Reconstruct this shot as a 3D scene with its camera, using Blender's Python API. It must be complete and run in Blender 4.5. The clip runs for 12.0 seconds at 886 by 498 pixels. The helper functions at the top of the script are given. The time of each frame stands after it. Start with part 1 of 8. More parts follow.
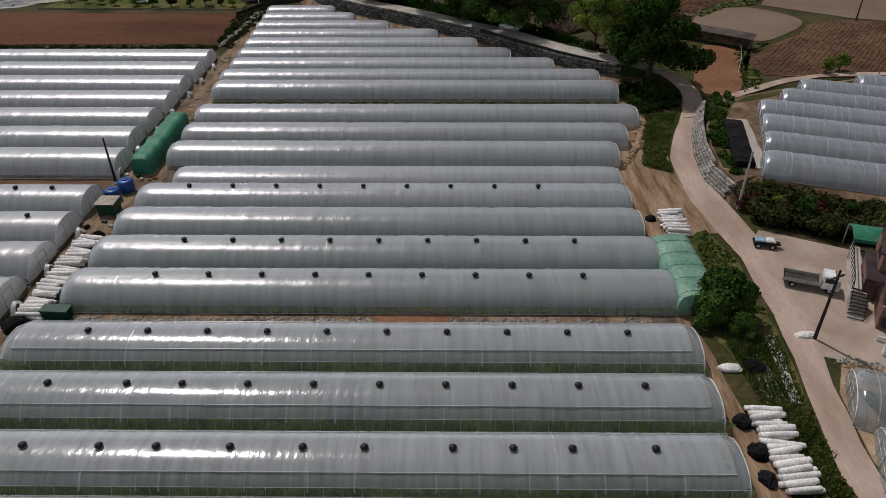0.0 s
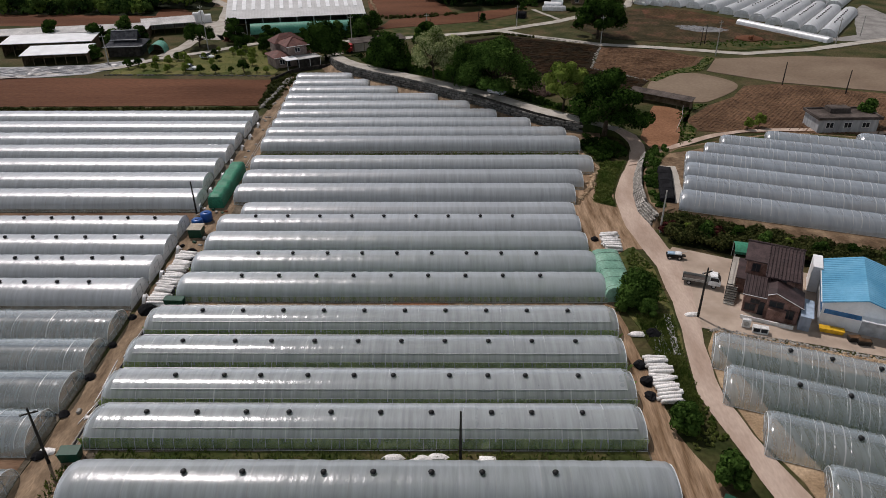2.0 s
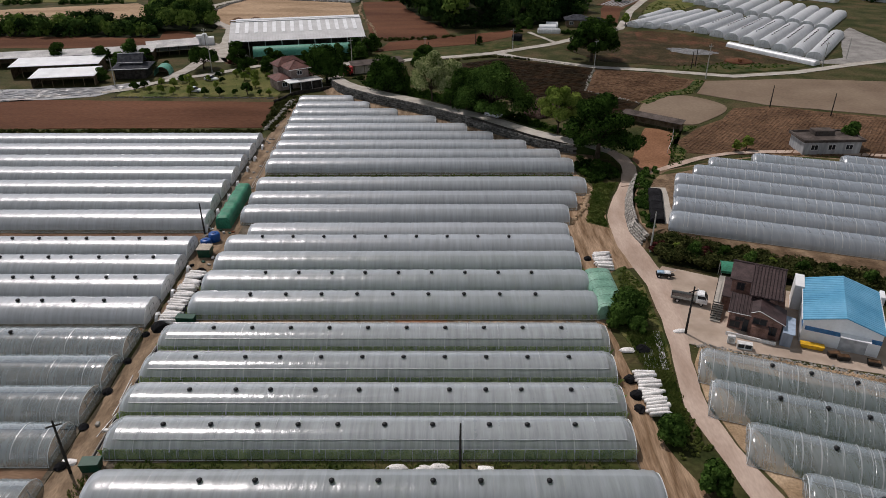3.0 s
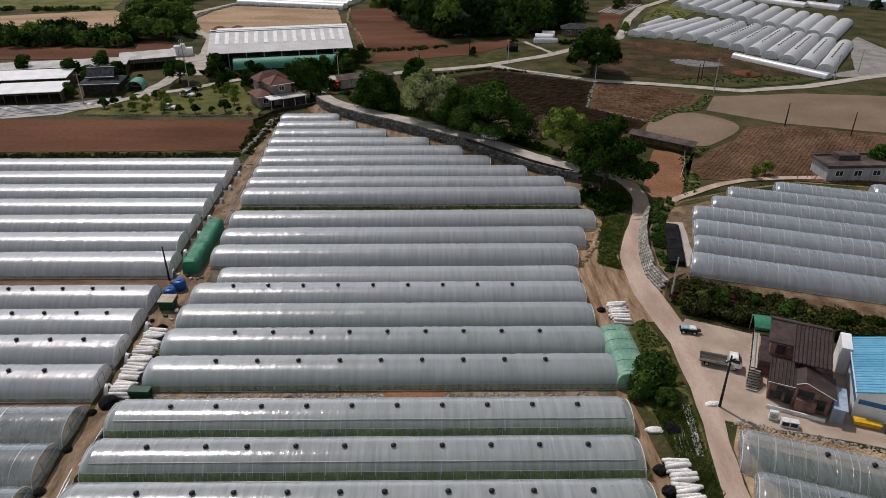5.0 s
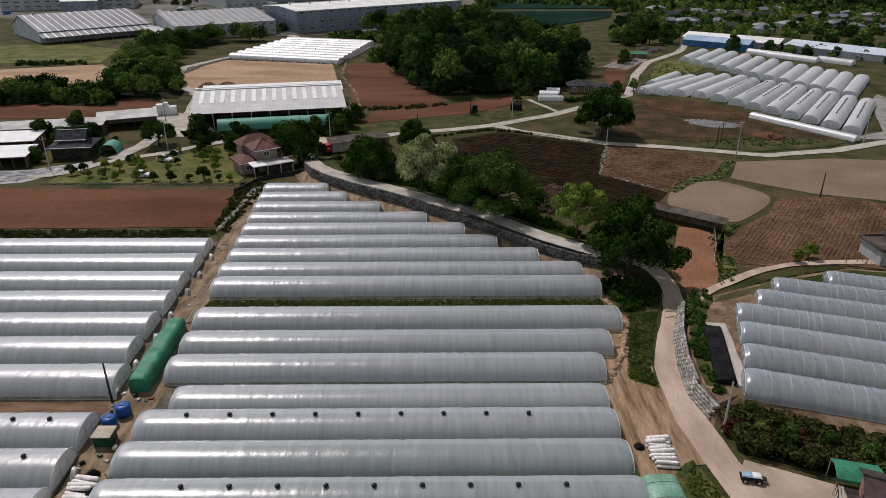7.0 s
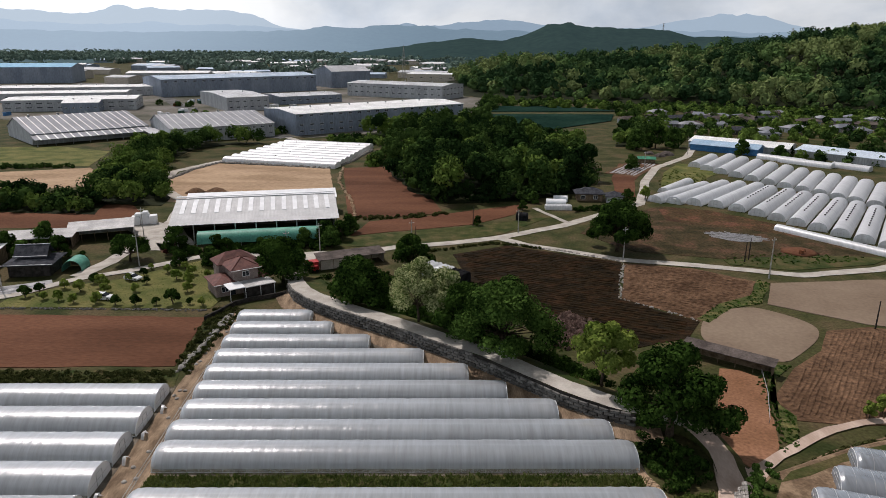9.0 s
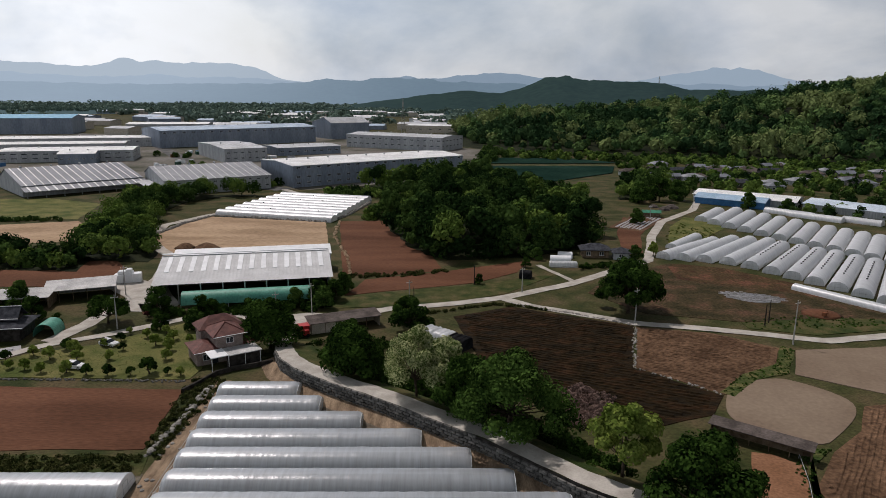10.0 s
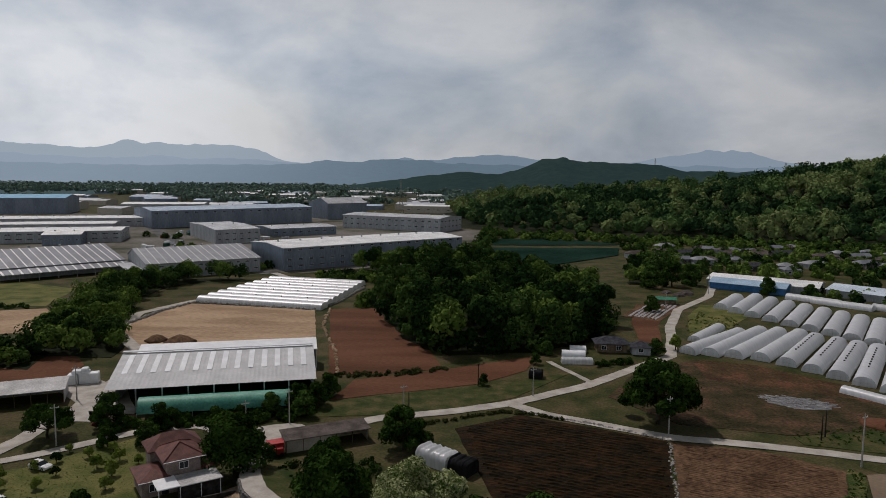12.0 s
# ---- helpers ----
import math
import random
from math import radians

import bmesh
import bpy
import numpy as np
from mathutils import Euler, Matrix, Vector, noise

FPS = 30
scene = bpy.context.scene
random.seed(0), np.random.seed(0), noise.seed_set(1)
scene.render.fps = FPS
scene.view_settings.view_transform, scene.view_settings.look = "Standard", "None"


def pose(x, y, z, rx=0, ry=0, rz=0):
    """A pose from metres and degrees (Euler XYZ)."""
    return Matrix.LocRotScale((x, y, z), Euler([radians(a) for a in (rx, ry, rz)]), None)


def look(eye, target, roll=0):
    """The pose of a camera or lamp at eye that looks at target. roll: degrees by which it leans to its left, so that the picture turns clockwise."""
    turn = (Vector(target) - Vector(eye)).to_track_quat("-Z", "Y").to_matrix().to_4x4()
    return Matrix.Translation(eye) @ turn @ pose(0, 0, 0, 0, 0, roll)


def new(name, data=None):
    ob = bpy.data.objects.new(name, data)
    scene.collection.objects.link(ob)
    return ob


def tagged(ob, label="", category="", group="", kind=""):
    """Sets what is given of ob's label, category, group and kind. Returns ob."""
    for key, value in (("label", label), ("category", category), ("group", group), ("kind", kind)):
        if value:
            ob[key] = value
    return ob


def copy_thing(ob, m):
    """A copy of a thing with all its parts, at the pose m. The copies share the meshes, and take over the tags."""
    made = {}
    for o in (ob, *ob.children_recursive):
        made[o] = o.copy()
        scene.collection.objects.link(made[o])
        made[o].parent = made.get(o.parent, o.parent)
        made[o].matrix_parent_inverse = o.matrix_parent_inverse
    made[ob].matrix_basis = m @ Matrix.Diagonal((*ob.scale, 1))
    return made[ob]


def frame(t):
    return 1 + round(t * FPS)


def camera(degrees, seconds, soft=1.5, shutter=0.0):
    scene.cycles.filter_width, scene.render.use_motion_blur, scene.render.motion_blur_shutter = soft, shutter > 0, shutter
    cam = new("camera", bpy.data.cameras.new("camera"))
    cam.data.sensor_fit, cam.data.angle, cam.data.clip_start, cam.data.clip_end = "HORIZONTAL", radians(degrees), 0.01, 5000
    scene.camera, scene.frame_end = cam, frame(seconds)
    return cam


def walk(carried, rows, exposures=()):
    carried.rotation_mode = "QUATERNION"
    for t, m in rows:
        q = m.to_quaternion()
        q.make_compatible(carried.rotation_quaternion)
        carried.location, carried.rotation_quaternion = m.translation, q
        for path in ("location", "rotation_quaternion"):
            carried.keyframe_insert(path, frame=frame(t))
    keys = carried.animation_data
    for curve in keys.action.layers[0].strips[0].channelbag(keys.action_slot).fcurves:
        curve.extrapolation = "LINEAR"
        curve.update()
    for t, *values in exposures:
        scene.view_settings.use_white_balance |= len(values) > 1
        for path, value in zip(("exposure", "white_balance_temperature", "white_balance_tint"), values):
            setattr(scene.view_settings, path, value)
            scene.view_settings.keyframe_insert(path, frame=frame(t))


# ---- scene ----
cam = camera(65.5, 12.0, 0.8)
PATH = [
    (0.0, (11.975, -4.384, 41.293), (11.954, -2.712, 40.195), -0.22),
    (0.5, (12.070, -9.556, 43.701), (12.050, -7.874, 42.620), -0.27),
    (1.0, (12.090, -16.700, 46.687), (12.073, -15.002, 45.631), -0.25),
    (1.5, (12.202, -23.633, 49.806), (12.184, -21.917, 48.779), -0.30),
    (2.0, (12.171, -31.238, 53.154), (12.153, -29.501, 52.163), -0.28),
    (2.5, (11.979, -37.872, 56.022), (11.962, -36.114, 55.069), -0.20),
    (3.0, (11.821, -34.944, 56.040), (11.812, -33.185, 55.087), -0.17),
    (3.5, (11.663, -31.726, 56.059), (11.662, -29.968, 55.105), -0.15),
    (4.0, (11.506, -28.171, 56.078), (11.512, -26.413, 55.124), -0.12),
    (4.5, (11.348, -24.230, 56.096), (11.362, -22.472, 55.142), -0.10),
    (5.0, (11.201, -19.879, 56.026), (11.218, -18.118, 55.078), 0.00),
    (5.5, (11.129, -15.157, 55.921), (11.147, -13.384, 54.996), 0.00),
    (6.0, (11.116, -10.158, 55.801), (11.136, -8.370, 54.906), 0.10),
    (6.5, (11.055, -5.007, 55.816), (11.076, -3.204, 54.950), 0.10),
    (7.0, (11.072, 0.286, 55.746), (11.094, 2.104, 54.912), 0.10),
    (9.0, (11.473, 21.785, 55.768), (11.493, 23.698, 55.186), 0.30),
    (9.5, (11.348, 27.325, 55.804), (11.370, 29.258, 55.290), 0.30),
    (10.0, (11.314, 32.983, 55.782), (11.337, 34.933, 55.337), 0.40),
    (10.5, (11.321, 38.483, 55.738), (11.345, 40.448, 55.366), 0.40),
    (11.0, (11.267, 44.337, 55.594), (11.292, 46.314, 55.294), 0.50),
    (11.5, (11.305, 50.045, 55.398), (11.330, 52.032, 55.171), 0.40),
    (12.0, (11.081, 55.539, 55.160), (11.109, 57.527, 54.941), 0.50),
]
walk(cam, [(t, look(eye, target, roll)) for t, eye, target, roll in PATH], [(0, -0.86), (1, -0.66), (2, -0.51), (3, -0.51), (5, -0.51), (7, -0.45), (9, -0.25), (9.5, -0.42), (10.5, -0.64), (12, -0.98)])

# ---- light ----
world = bpy.data.worlds.new("sky")
scene.world = world
world.use_nodes = True
wt = world.node_tree
wt.nodes.clear()
SUN_EL, SUN_AZ = radians(56), radians(-38)   # azimuth from +y towards -x when negative


def wnode(kind, **values):
    n = wt.nodes.new(kind)
    for k, v in values.items():
        if k in n.inputs:
            n.inputs[k].default_value = v
    return n


sky = wnode("ShaderNodeTexSky")
sky.sky_type = "NISHITA"
sky.sun_disc = False
sky.sun_elevation = SUN_EL
sky.sun_rotation = SUN_AZ
sky.air_density, sky.dust_density = 1.2, 3.0
coords = wnode("ShaderNodeTexCoord")
flat = wnode("ShaderNodeMapping")
flat.inputs["Scale"].default_value = (1.0, 1.0, 2.0)
n1 = wnode("ShaderNodeTexNoise", Scale=2.3, Detail=7.0, Roughness=0.56, Distortion=0.35)
n2 = wnode("ShaderNodeTexNoise", Scale=3.0, Detail=8.0, Roughness=0.55, Distortion=0.2)
r1 = wnode("ShaderNodeValToRGB")
r1.color_ramp.elements[0].position, r1.color_ramp.elements[0].color = 0.33, (0.74, 0.74, 0.74, 1)
r1.color_ramp.elements[1].position, r1.color_ramp.elements[1].color = 0.58, (1.0, 1.0, 1.0, 1)
r2 = wnode("ShaderNodeValToRGB")
r2.color_ramp.elements[0].position, r2.color_ramp.elements[0].color = 0.38, (5.7, 6.55, 7.9, 1)
r2.color_ramp.elements[1].position, r2.color_ramp.elements[1].color = 0.61, (10.1, 10.35, 10.9, 1)
mixc = wt.nodes.new("ShaderNodeMix")
mixc.data_type = "RGBA"
bg = wnode("ShaderNodeBackground", Strength=0.073)
wout = wnode("ShaderNodeOutputWorld")
wt.links.new(coords.outputs["Generated"], flat.inputs["Vector"])
wt.links.new(flat.outputs[0], n1.inputs["Vector"])
wt.links.new(flat.outputs[0], n2.inputs["Vector"])
wt.links.new(n1.outputs["Fac"], r1.inputs[0])
wt.links.new(n2.outputs["Fac"], r2.inputs[0])
wt.links.new(r1.outputs[0], mixc.inputs[0])
wt.links.new(sky.outputs[0], mixc.inputs[6])
wt.links.new(r2.outputs[0], mixc.inputs[7])
sep = wnode("ShaderNodeSeparateXYZ")
grad = wnode("ShaderNodeMapRange")
for k, v in ((1, 0.16), (2, 0.6), (3, 1.48), (4, 0.5)):
    grad.inputs[k].default_value = v
shade = wt.nodes.new("ShaderNodeVectorMath")
shade.operation = "SCALE"
wt.links.new(coords.outputs["Generated"], sep.inputs[0])
wt.links.new(sep.outputs[2], grad.inputs[0])
wt.links.new(mixc.outputs[2], shade.inputs[0])
# the cloud cover is brighter on the sun's side
side = wnode("ShaderNodeMapRange")
for k, v in ((1, -0.75), (2, 0.75), (3, 1.44), (4, 0.68)):
    side.inputs[k].default_value = v
both = wt.nodes.new("ShaderNodeMath")
both.operation = "MULTIPLY"
wt.links.new(sep.outputs[0], side.inputs[0])
wt.links.new(grad.outputs[0], both.inputs[0])
wt.links.new(side.outputs[0], both.inputs[1])
wt.links.new(both.outputs[0], shade.inputs["Scale"])
wt.links.new(shade.outputs[0], bg.inputs[0])
wt.links.new(bg.outputs[0], wout.inputs[0])

sun_data = bpy.data.lights.new("sun", "SUN")
sun_data.energy, sun_data.angle, sun_data.color = 4.2, radians(0.6), (1.0, 0.912, 0.89)
sun = new("sun", sun_data)
sun_way = Vector((math.sin(SUN_AZ) * math.cos(SUN_EL), math.cos(SUN_AZ) * math.cos(SUN_EL), math.sin(SUN_EL)))
sun.matrix_basis = look(sun_way * 200, (0, 0, 0))

# ---- materials ----
MATS = {}


def surface(name, c1, c2, scale=1.0, fine=12.0, rough=0.85, metal=0.0, bump=0.3, dist=0.05, c3=None, stretch=None, where="pos", random_tint=0.0, spec=0.3, grain=0.25):
    """A two-scale surface: broad patches between c1 and c2, fine grain, bump. Scales are per metre."""
    m = bpy.data.materials.new(name)
    m.use_nodes = True
    t = m.node_tree
    b = t.nodes["Principled BSDF"]
    b.inputs["Roughness"].default_value, b.inputs["Metallic"].default_value = rough, metal
    b.inputs["Specular IOR Level"].default_value = spec if rough < 0.8 else min(spec, 0.06)
    if where == "pos":
        src = t.nodes.new("ShaderNodeNewGeometry").outputs["Position"]
    else:
        src = t.nodes.new("ShaderNodeTexCoord").outputs["Object"]
    if stretch:
        mp = t.nodes.new("ShaderNodeMapping")
        mp.inputs["Scale"].default_value = stretch[:3]
        mp.inputs["Rotation"].default_value = (0, 0, radians(stretch[3]) if len(stretch) > 3 else 0)
        t.links.new(src, mp.inputs["Vector"])
        src = mp.outputs[0]
    a = t.nodes.new("ShaderNodeTexNoise")
    a.inputs["Scale"].default_value, a.inputs["Detail"].default_value = scale, 5.0
    f = t.nodes.new("ShaderNodeTexNoise")
    f.inputs["Scale"].default_value, f.inputs["Detail"].default_value = fine, 4.0
    t.links.new(src, a.inputs["Vector"])
    t.links.new(src, f.inputs["Vector"])
    ramp = t.nodes.new("ShaderNodeValToRGB")
    e = ramp.color_ramp.elements
    e[0].position, e[0].color = 0.36, (*c1, 1)
    e[1].position, e[1].color = 0.64, (*c2, 1)
    if c3:
        k = e.new(0.5)
        k.color = (*c3, 1)
    t.links.new(a.outputs["Fac"], ramp.inputs[0])
    mul = t.nodes.new("ShaderNodeMix")
    mul.data_type, mul.blend_type = "RGBA", "MULTIPLY"
    mul.inputs[0].default_value = 1.0
    fr = t.nodes.new("ShaderNodeMapRange")
    fr.inputs[1].default_value, fr.inputs[2].default_value = 0.3, 0.7
    fr.inputs[3].default_value, fr.inputs[4].default_value = 1 - grain, 1 + grain * 0.85
    t.links.new(f.outputs["Fac"], fr.inputs[0])
    last = fr.outputs[0]
    if random_tint:
        oi = t.nodes.new("ShaderNodeObjectInfo")
        rr = t.nodes.new("ShaderNodeMapRange")
        rr.inputs[3].default_value, rr.inputs[4].default_value = 1 - random_tint, 1 + random_tint
        t.links.new(oi.outputs["Random"], rr.inputs[0])
        mm = t.nodes.new("ShaderNodeMath")
        mm.operation = "MULTIPLY"
        t.links.new(last, mm.inputs[0])
        t.links.new(rr.outputs[0], mm.inputs[1])
        last = mm.outputs[0]
    cc = t.nodes.new("ShaderNodeCombineColor")
    for i in range(3):
        t.links.new(last, cc.inputs[i])
    t.links.new(ramp.outputs[0], mul.inputs[6])
    t.links.new(cc.outputs[0], mul.inputs[7])
    t.links.new(mul.outputs[2], b.inputs["Base Color"])
    if bump:
        bp = t.nodes.new("ShaderNodeBump")
        bp.inputs["Strength"].default_value, bp.inputs["Distance"].default_value = bump, dist
        t.links.new(f.outputs["Fac"], bp.inputs["Height"])
        t.links.new(bp.outputs[0], b.inputs["Normal"])
    MATS[name] = m
    return m


def film(name, tint, clear, rough, gloss, milk=0.5, sheen=0.035):
    """Polythene greenhouse film: part clear, part milky, with a gloss."""
    m = bpy.data.materials.new(name)
    m.use_nodes = True
    t = m.node_tree
    t.nodes.clear()
    out = t.nodes.new("ShaderNodeOutputMaterial")
    pos = t.nodes.new("ShaderNodeNewGeometry").outputs["Position"]
    mp = t.nodes.new("ShaderNodeMapping")
    mp.inputs["Scale"].default_value = (1.9, 0.17, 0.17)
    t.links.new(pos, mp.inputs["Vector"])
    n = t.nodes.new("ShaderNodeTexNoise")
    n.inputs["Scale"].default_value, n.inputs["Detail"].default_value, n.inputs["Roughness"].default_value = 0.9, 7.0, 0.62
    t.links.new(mp.outputs[0], n.inputs["Vector"])
    n2 = t.nodes.new("ShaderNodeTexNoise")
    n2.inputs["Scale"].default_value, n2.inputs["Detail"].default_value = 1.0, 4.0
    across = t.nodes.new("ShaderNodeMapping")
    across.inputs["Scale"].default_value = (1.25, 0.55, 0.55)
    t.links.new(pos, across.inputs["Vector"])
    t.links.new(across.outputs[0], n2.inputs["Vector"])
    ramp = t.nodes.new("ShaderNodeMapRange")
    ramp.inputs[1].default_value, ramp.inputs[2].default_value = 0.3, 0.7
    ramp.inputs[3].default_value, ramp.inputs[4].default_value = 0.93, 1.06
    t.links.new(n.outputs["Fac"], ramp.inputs[0])
    oi = t.nodes.new("ShaderNodeObjectInfo")
    orr = t.nodes.new("ShaderNodeMapRange")
    orr.inputs[3].default_value, orr.inputs[4].default_value = 0.93, 1.06
    t.links.new(oi.outputs["Random"], orr.inputs[0])
    mm = t.nodes.new("ShaderNodeMath")
    mm.operation = "MULTIPLY"
    t.links.new(ramp.outputs[0], mm.inputs[0])
    t.links.new(orr.outputs[0], mm.inputs[1])
    col = t.nodes.new("ShaderNodeMix")
    col.data_type, col.blend_type = "RGBA", "MULTIPLY"
    col.inputs[0].default_value = 1.0
    col.inputs[6].default_value = (*tint, 1)
    cc = t.nodes.new("ShaderNodeCombineColor")
    for i in range(3):
        t.links.new(mm.outputs[0], cc.inputs[i])
    t.links.new(cc.outputs[0], col.inputs[7])
    bump = t.nodes.new("ShaderNodeBump")
    bump.inputs["Strength"].default_value, bump.inputs["Distance"].default_value = 0.3, 0.17
    t.links.new(n2.outputs["Fac"], bump.inputs["Height"])
    dif = t.nodes.new("ShaderNodeBsdfDiffuse")
    trl = t.nodes.new("ShaderNodeBsdfTranslucent")
    tra = t.nodes.new("ShaderNodeBsdfTransparent")
    tra.inputs[0].default_value = (0.93, 0.96, 0.95, 1)
    glo = t.nodes.new("ShaderNodeBsdfGlossy")
    glo.inputs["Roughness"].default_value = rough
    glo.inputs["Color"].default_value = (0.97, 0.97, 0.99, 1)
    for s in (dif, trl):
        t.links.new(col.outputs[2], s.inputs["Color"])
    for s in (dif, glo):
        t.links.new(bump.outputs[0], s.inputs["Normal"])
    a = t.nodes.new("ShaderNodeMixShader")
    a.inputs[0].default_value = milk
    t.links.new(dif.outputs[0], a.inputs[1])
    t.links.new(trl.outputs[0], a.inputs[2])
    b = t.nodes.new("ShaderNodeMixShader")
    cl = t.nodes.new("ShaderNodeMapRange")
    cl.inputs[1].default_value, cl.inputs[2].default_value = 0.3, 0.7
    cl.inputs[3].default_value, cl.inputs[4].default_value = clear + 0.09, clear - 0.08
    t.links.new(n.outputs["Fac"], cl.inputs[0])
    t.links.new(cl.outputs[0], b.inputs[0])
    t.links.new(a.outputs[0], b.inputs[1])
    t.links.new(tra.outputs[0], b.inputs[2])
    lw = t.nodes.new("ShaderNodeFresnel")
    lw.inputs["IOR"].default_value = gloss
    # dust on the film holds the gloss down at a flat angle
    dusty = t.nodes.new("ShaderNodeMapRange")
    for k, v in ((1, 0.0), (2, 0.35), (3, sheen), (4, sheen + 0.22)):
        dusty.inputs[k].default_value = v
    t.links.new(lw.outputs[0], dusty.inputs[0])
    c = t.nodes.new("ShaderNodeMixShader")
    t.links.new(dusty.outputs[0], c.inputs[0])
    t.links.new(b.outputs[0], c.inputs[1])
    t.links.new(glo.outputs[0], c.inputs[2])
    t.links.new(c.outputs[0], out.inputs["Surface"])
    MATS[name] = m
    return m


def leaf(name, c1, c2, scale=0.25, glow=0.15, each=0.3):
    """Foliage: diffuse and translucent leaves, varied clump by clump and leaf by leaf."""
    m = bpy.data.materials.new(name)
    m.use_nodes = True
    t = m.node_tree
    t.nodes.clear()
    out = t.nodes.new("ShaderNodeOutputMaterial")
    geo = t.nodes.new("ShaderNodeNewGeometry")
    n = t.nodes.new("ShaderNodeTexNoise")
    n.inputs["Scale"].default_value, n.inputs["Detail"].default_value = scale, 3.0
    t.links.new(geo.outputs["Position"], n.inputs["Vector"])
    add = t.nodes.new("ShaderNodeMath")
    add.operation = "MULTIPLY_ADD"
    add.inputs[1].default_value = each
    t.links.new(geo.outputs["Random Per Island"], add.inputs[0])
    sub = t.nodes.new("ShaderNodeMath")
    sub.operation = "SUBTRACT"
    sub.inputs[1].default_value = each / 2
    t.links.new(n.outputs["Fac"], sub.inputs[0])
    t.links.new(sub.outputs[0], add.inputs[2])
    ramp = t.nodes.new("ShaderNodeValToRGB")
    e = ramp.color_ramp.elements
    e[0].position, e[0].color = 0.3, (*c1, 1)
    e[1].position, e[1].color = 0.72, (*c2, 1)
    t.links.new(add.outputs[0], ramp.inputs[0])
    d = t.nodes.new("ShaderNodeBsdfDiffuse")
    g = t.nodes.new("ShaderNodeBsdfTranslucent")
    s = t.nodes.new("ShaderNodeMixShader")
    s.inputs[0].default_value = glow
    t.links.new(ramp.outputs[0], d.inputs[0])
    t.links.new(ramp.outputs[0], g.inputs[0])
    t.links.new(d.outputs[0], s.inputs[1])
    t.links.new(g.outputs[0], s.inputs[2])
    t.links.new(s.outputs[0], out.inputs[0])
    MATS[name] = m
    return m


def plain(name, c, rough=0.6, metal=0.0, vary=0.15):
    return surface(name, tuple(v * (1 - vary) for v in c), tuple(min(v * (1 + vary), 1) for v in c), 1.5, 18.0, rough, metal, 0.1, 0.01, where="obj")


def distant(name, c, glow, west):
    """Far ridges; the haze of sunlit air is painted in as emission, brighter towards the sun in the west."""
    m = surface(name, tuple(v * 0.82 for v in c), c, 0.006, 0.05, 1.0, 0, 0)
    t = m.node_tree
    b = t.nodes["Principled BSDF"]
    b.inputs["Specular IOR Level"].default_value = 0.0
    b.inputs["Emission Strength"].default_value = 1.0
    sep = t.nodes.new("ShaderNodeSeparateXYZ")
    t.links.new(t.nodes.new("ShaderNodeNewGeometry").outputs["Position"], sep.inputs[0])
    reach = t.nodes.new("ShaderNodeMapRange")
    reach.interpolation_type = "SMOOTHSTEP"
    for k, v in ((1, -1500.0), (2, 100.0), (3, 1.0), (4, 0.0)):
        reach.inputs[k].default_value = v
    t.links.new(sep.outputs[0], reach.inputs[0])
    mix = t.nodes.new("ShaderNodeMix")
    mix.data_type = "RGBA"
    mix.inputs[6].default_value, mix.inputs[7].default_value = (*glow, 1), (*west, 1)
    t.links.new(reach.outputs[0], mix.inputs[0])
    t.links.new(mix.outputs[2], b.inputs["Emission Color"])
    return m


surface("ground", (0.028, 0.036, 0.011), (0.085, 0.066, 0.034), 0.11, 1.6, bump=0.7, dist=0.15, c3=(0.055, 0.054, 0.021), grain=0.32)
surface("dirt", (0.24, 0.165, 0.10), (0.42, 0.31, 0.205), 0.35, 3.5, bump=0.5, dist=0.06)
surface("rutted_dirt", (0.15, 0.095, 0.055), (0.34, 0.24, 0.16), 0.5, 3.0, bump=0.7, dist=0.08, stretch=(2.2, 0.25, 1))
surface("concrete_road", (0.345, 0.258, 0.205), (0.475, 0.375, 0.31), 0.25, 3.0, bump=0.12, dist=0.02, stretch=(1.3, 0.4, 1), grain=0.1)
surface("pale_concrete", (0.32, 0.295, 0.26), (0.45, 0.42, 0.375), 0.3, 3.5, bump=0.1, dist=0.02, grain=0.1)
surface("lot_concrete", (0.19, 0.182, 0.172), (0.29, 0.278, 0.262), 0.2, 1.5, bump=0.1, dist=0.02, grain=0.12)
surface("yard_concrete", (0.33, 0.262, 0.207), (0.45, 0.365, 0.298), 0.22, 0.9, bump=0.05, dist=0.01, grain=0.08)
surface("red_soil", (0.080, 0.035, 0.019), (0.138, 0.063, 0.036), 0.05, 2.2, bump=0.6, dist=0.1, stretch=(0.35, 1.6, 1))
surface("clay", (0.17, 0.085, 0.045), (0.25, 0.13, 0.075), 0.12, 2.0, bump=0.4, dist=0.06)
surface("clay_lane", (0.10, 0.058, 0.036), (0.20, 0.13, 0.085), 0.4, 3.0, bump=0.6, dist=0.06, stretch=(0.4, 1.8, 1))
surface("brown_soil", (0.078, 0.045, 0.026), (0.142, 0.084, 0.05), 0.12, 1.1, bump=1.0, dist=0.3, grain=0.5)
surface("red_soil_dark", (0.05, 0.024, 0.014), (0.115, 0.052, 0.032), 0.14, 1.2, bump=1.0, dist=0.25, c3=(0.06, 0.04, 0.018), grain=0.5)
surface("dark_soil", (0.010, 0.007, 0.003), (0.029, 0.0145, 0.006), 0.16, 0.8, bump=0.9, dist=0.3, stretch=(1, 2.4, 1, 14), c3=(0.017, 0.0105, 0.004), grain=0.6)
surface("tan_soil", (0.27, 0.185, 0.115), (0.40, 0.285, 0.185), 0.06, 1.0, bump=0.4, dist=0.1, stretch=(0.5, 1.6, 1))
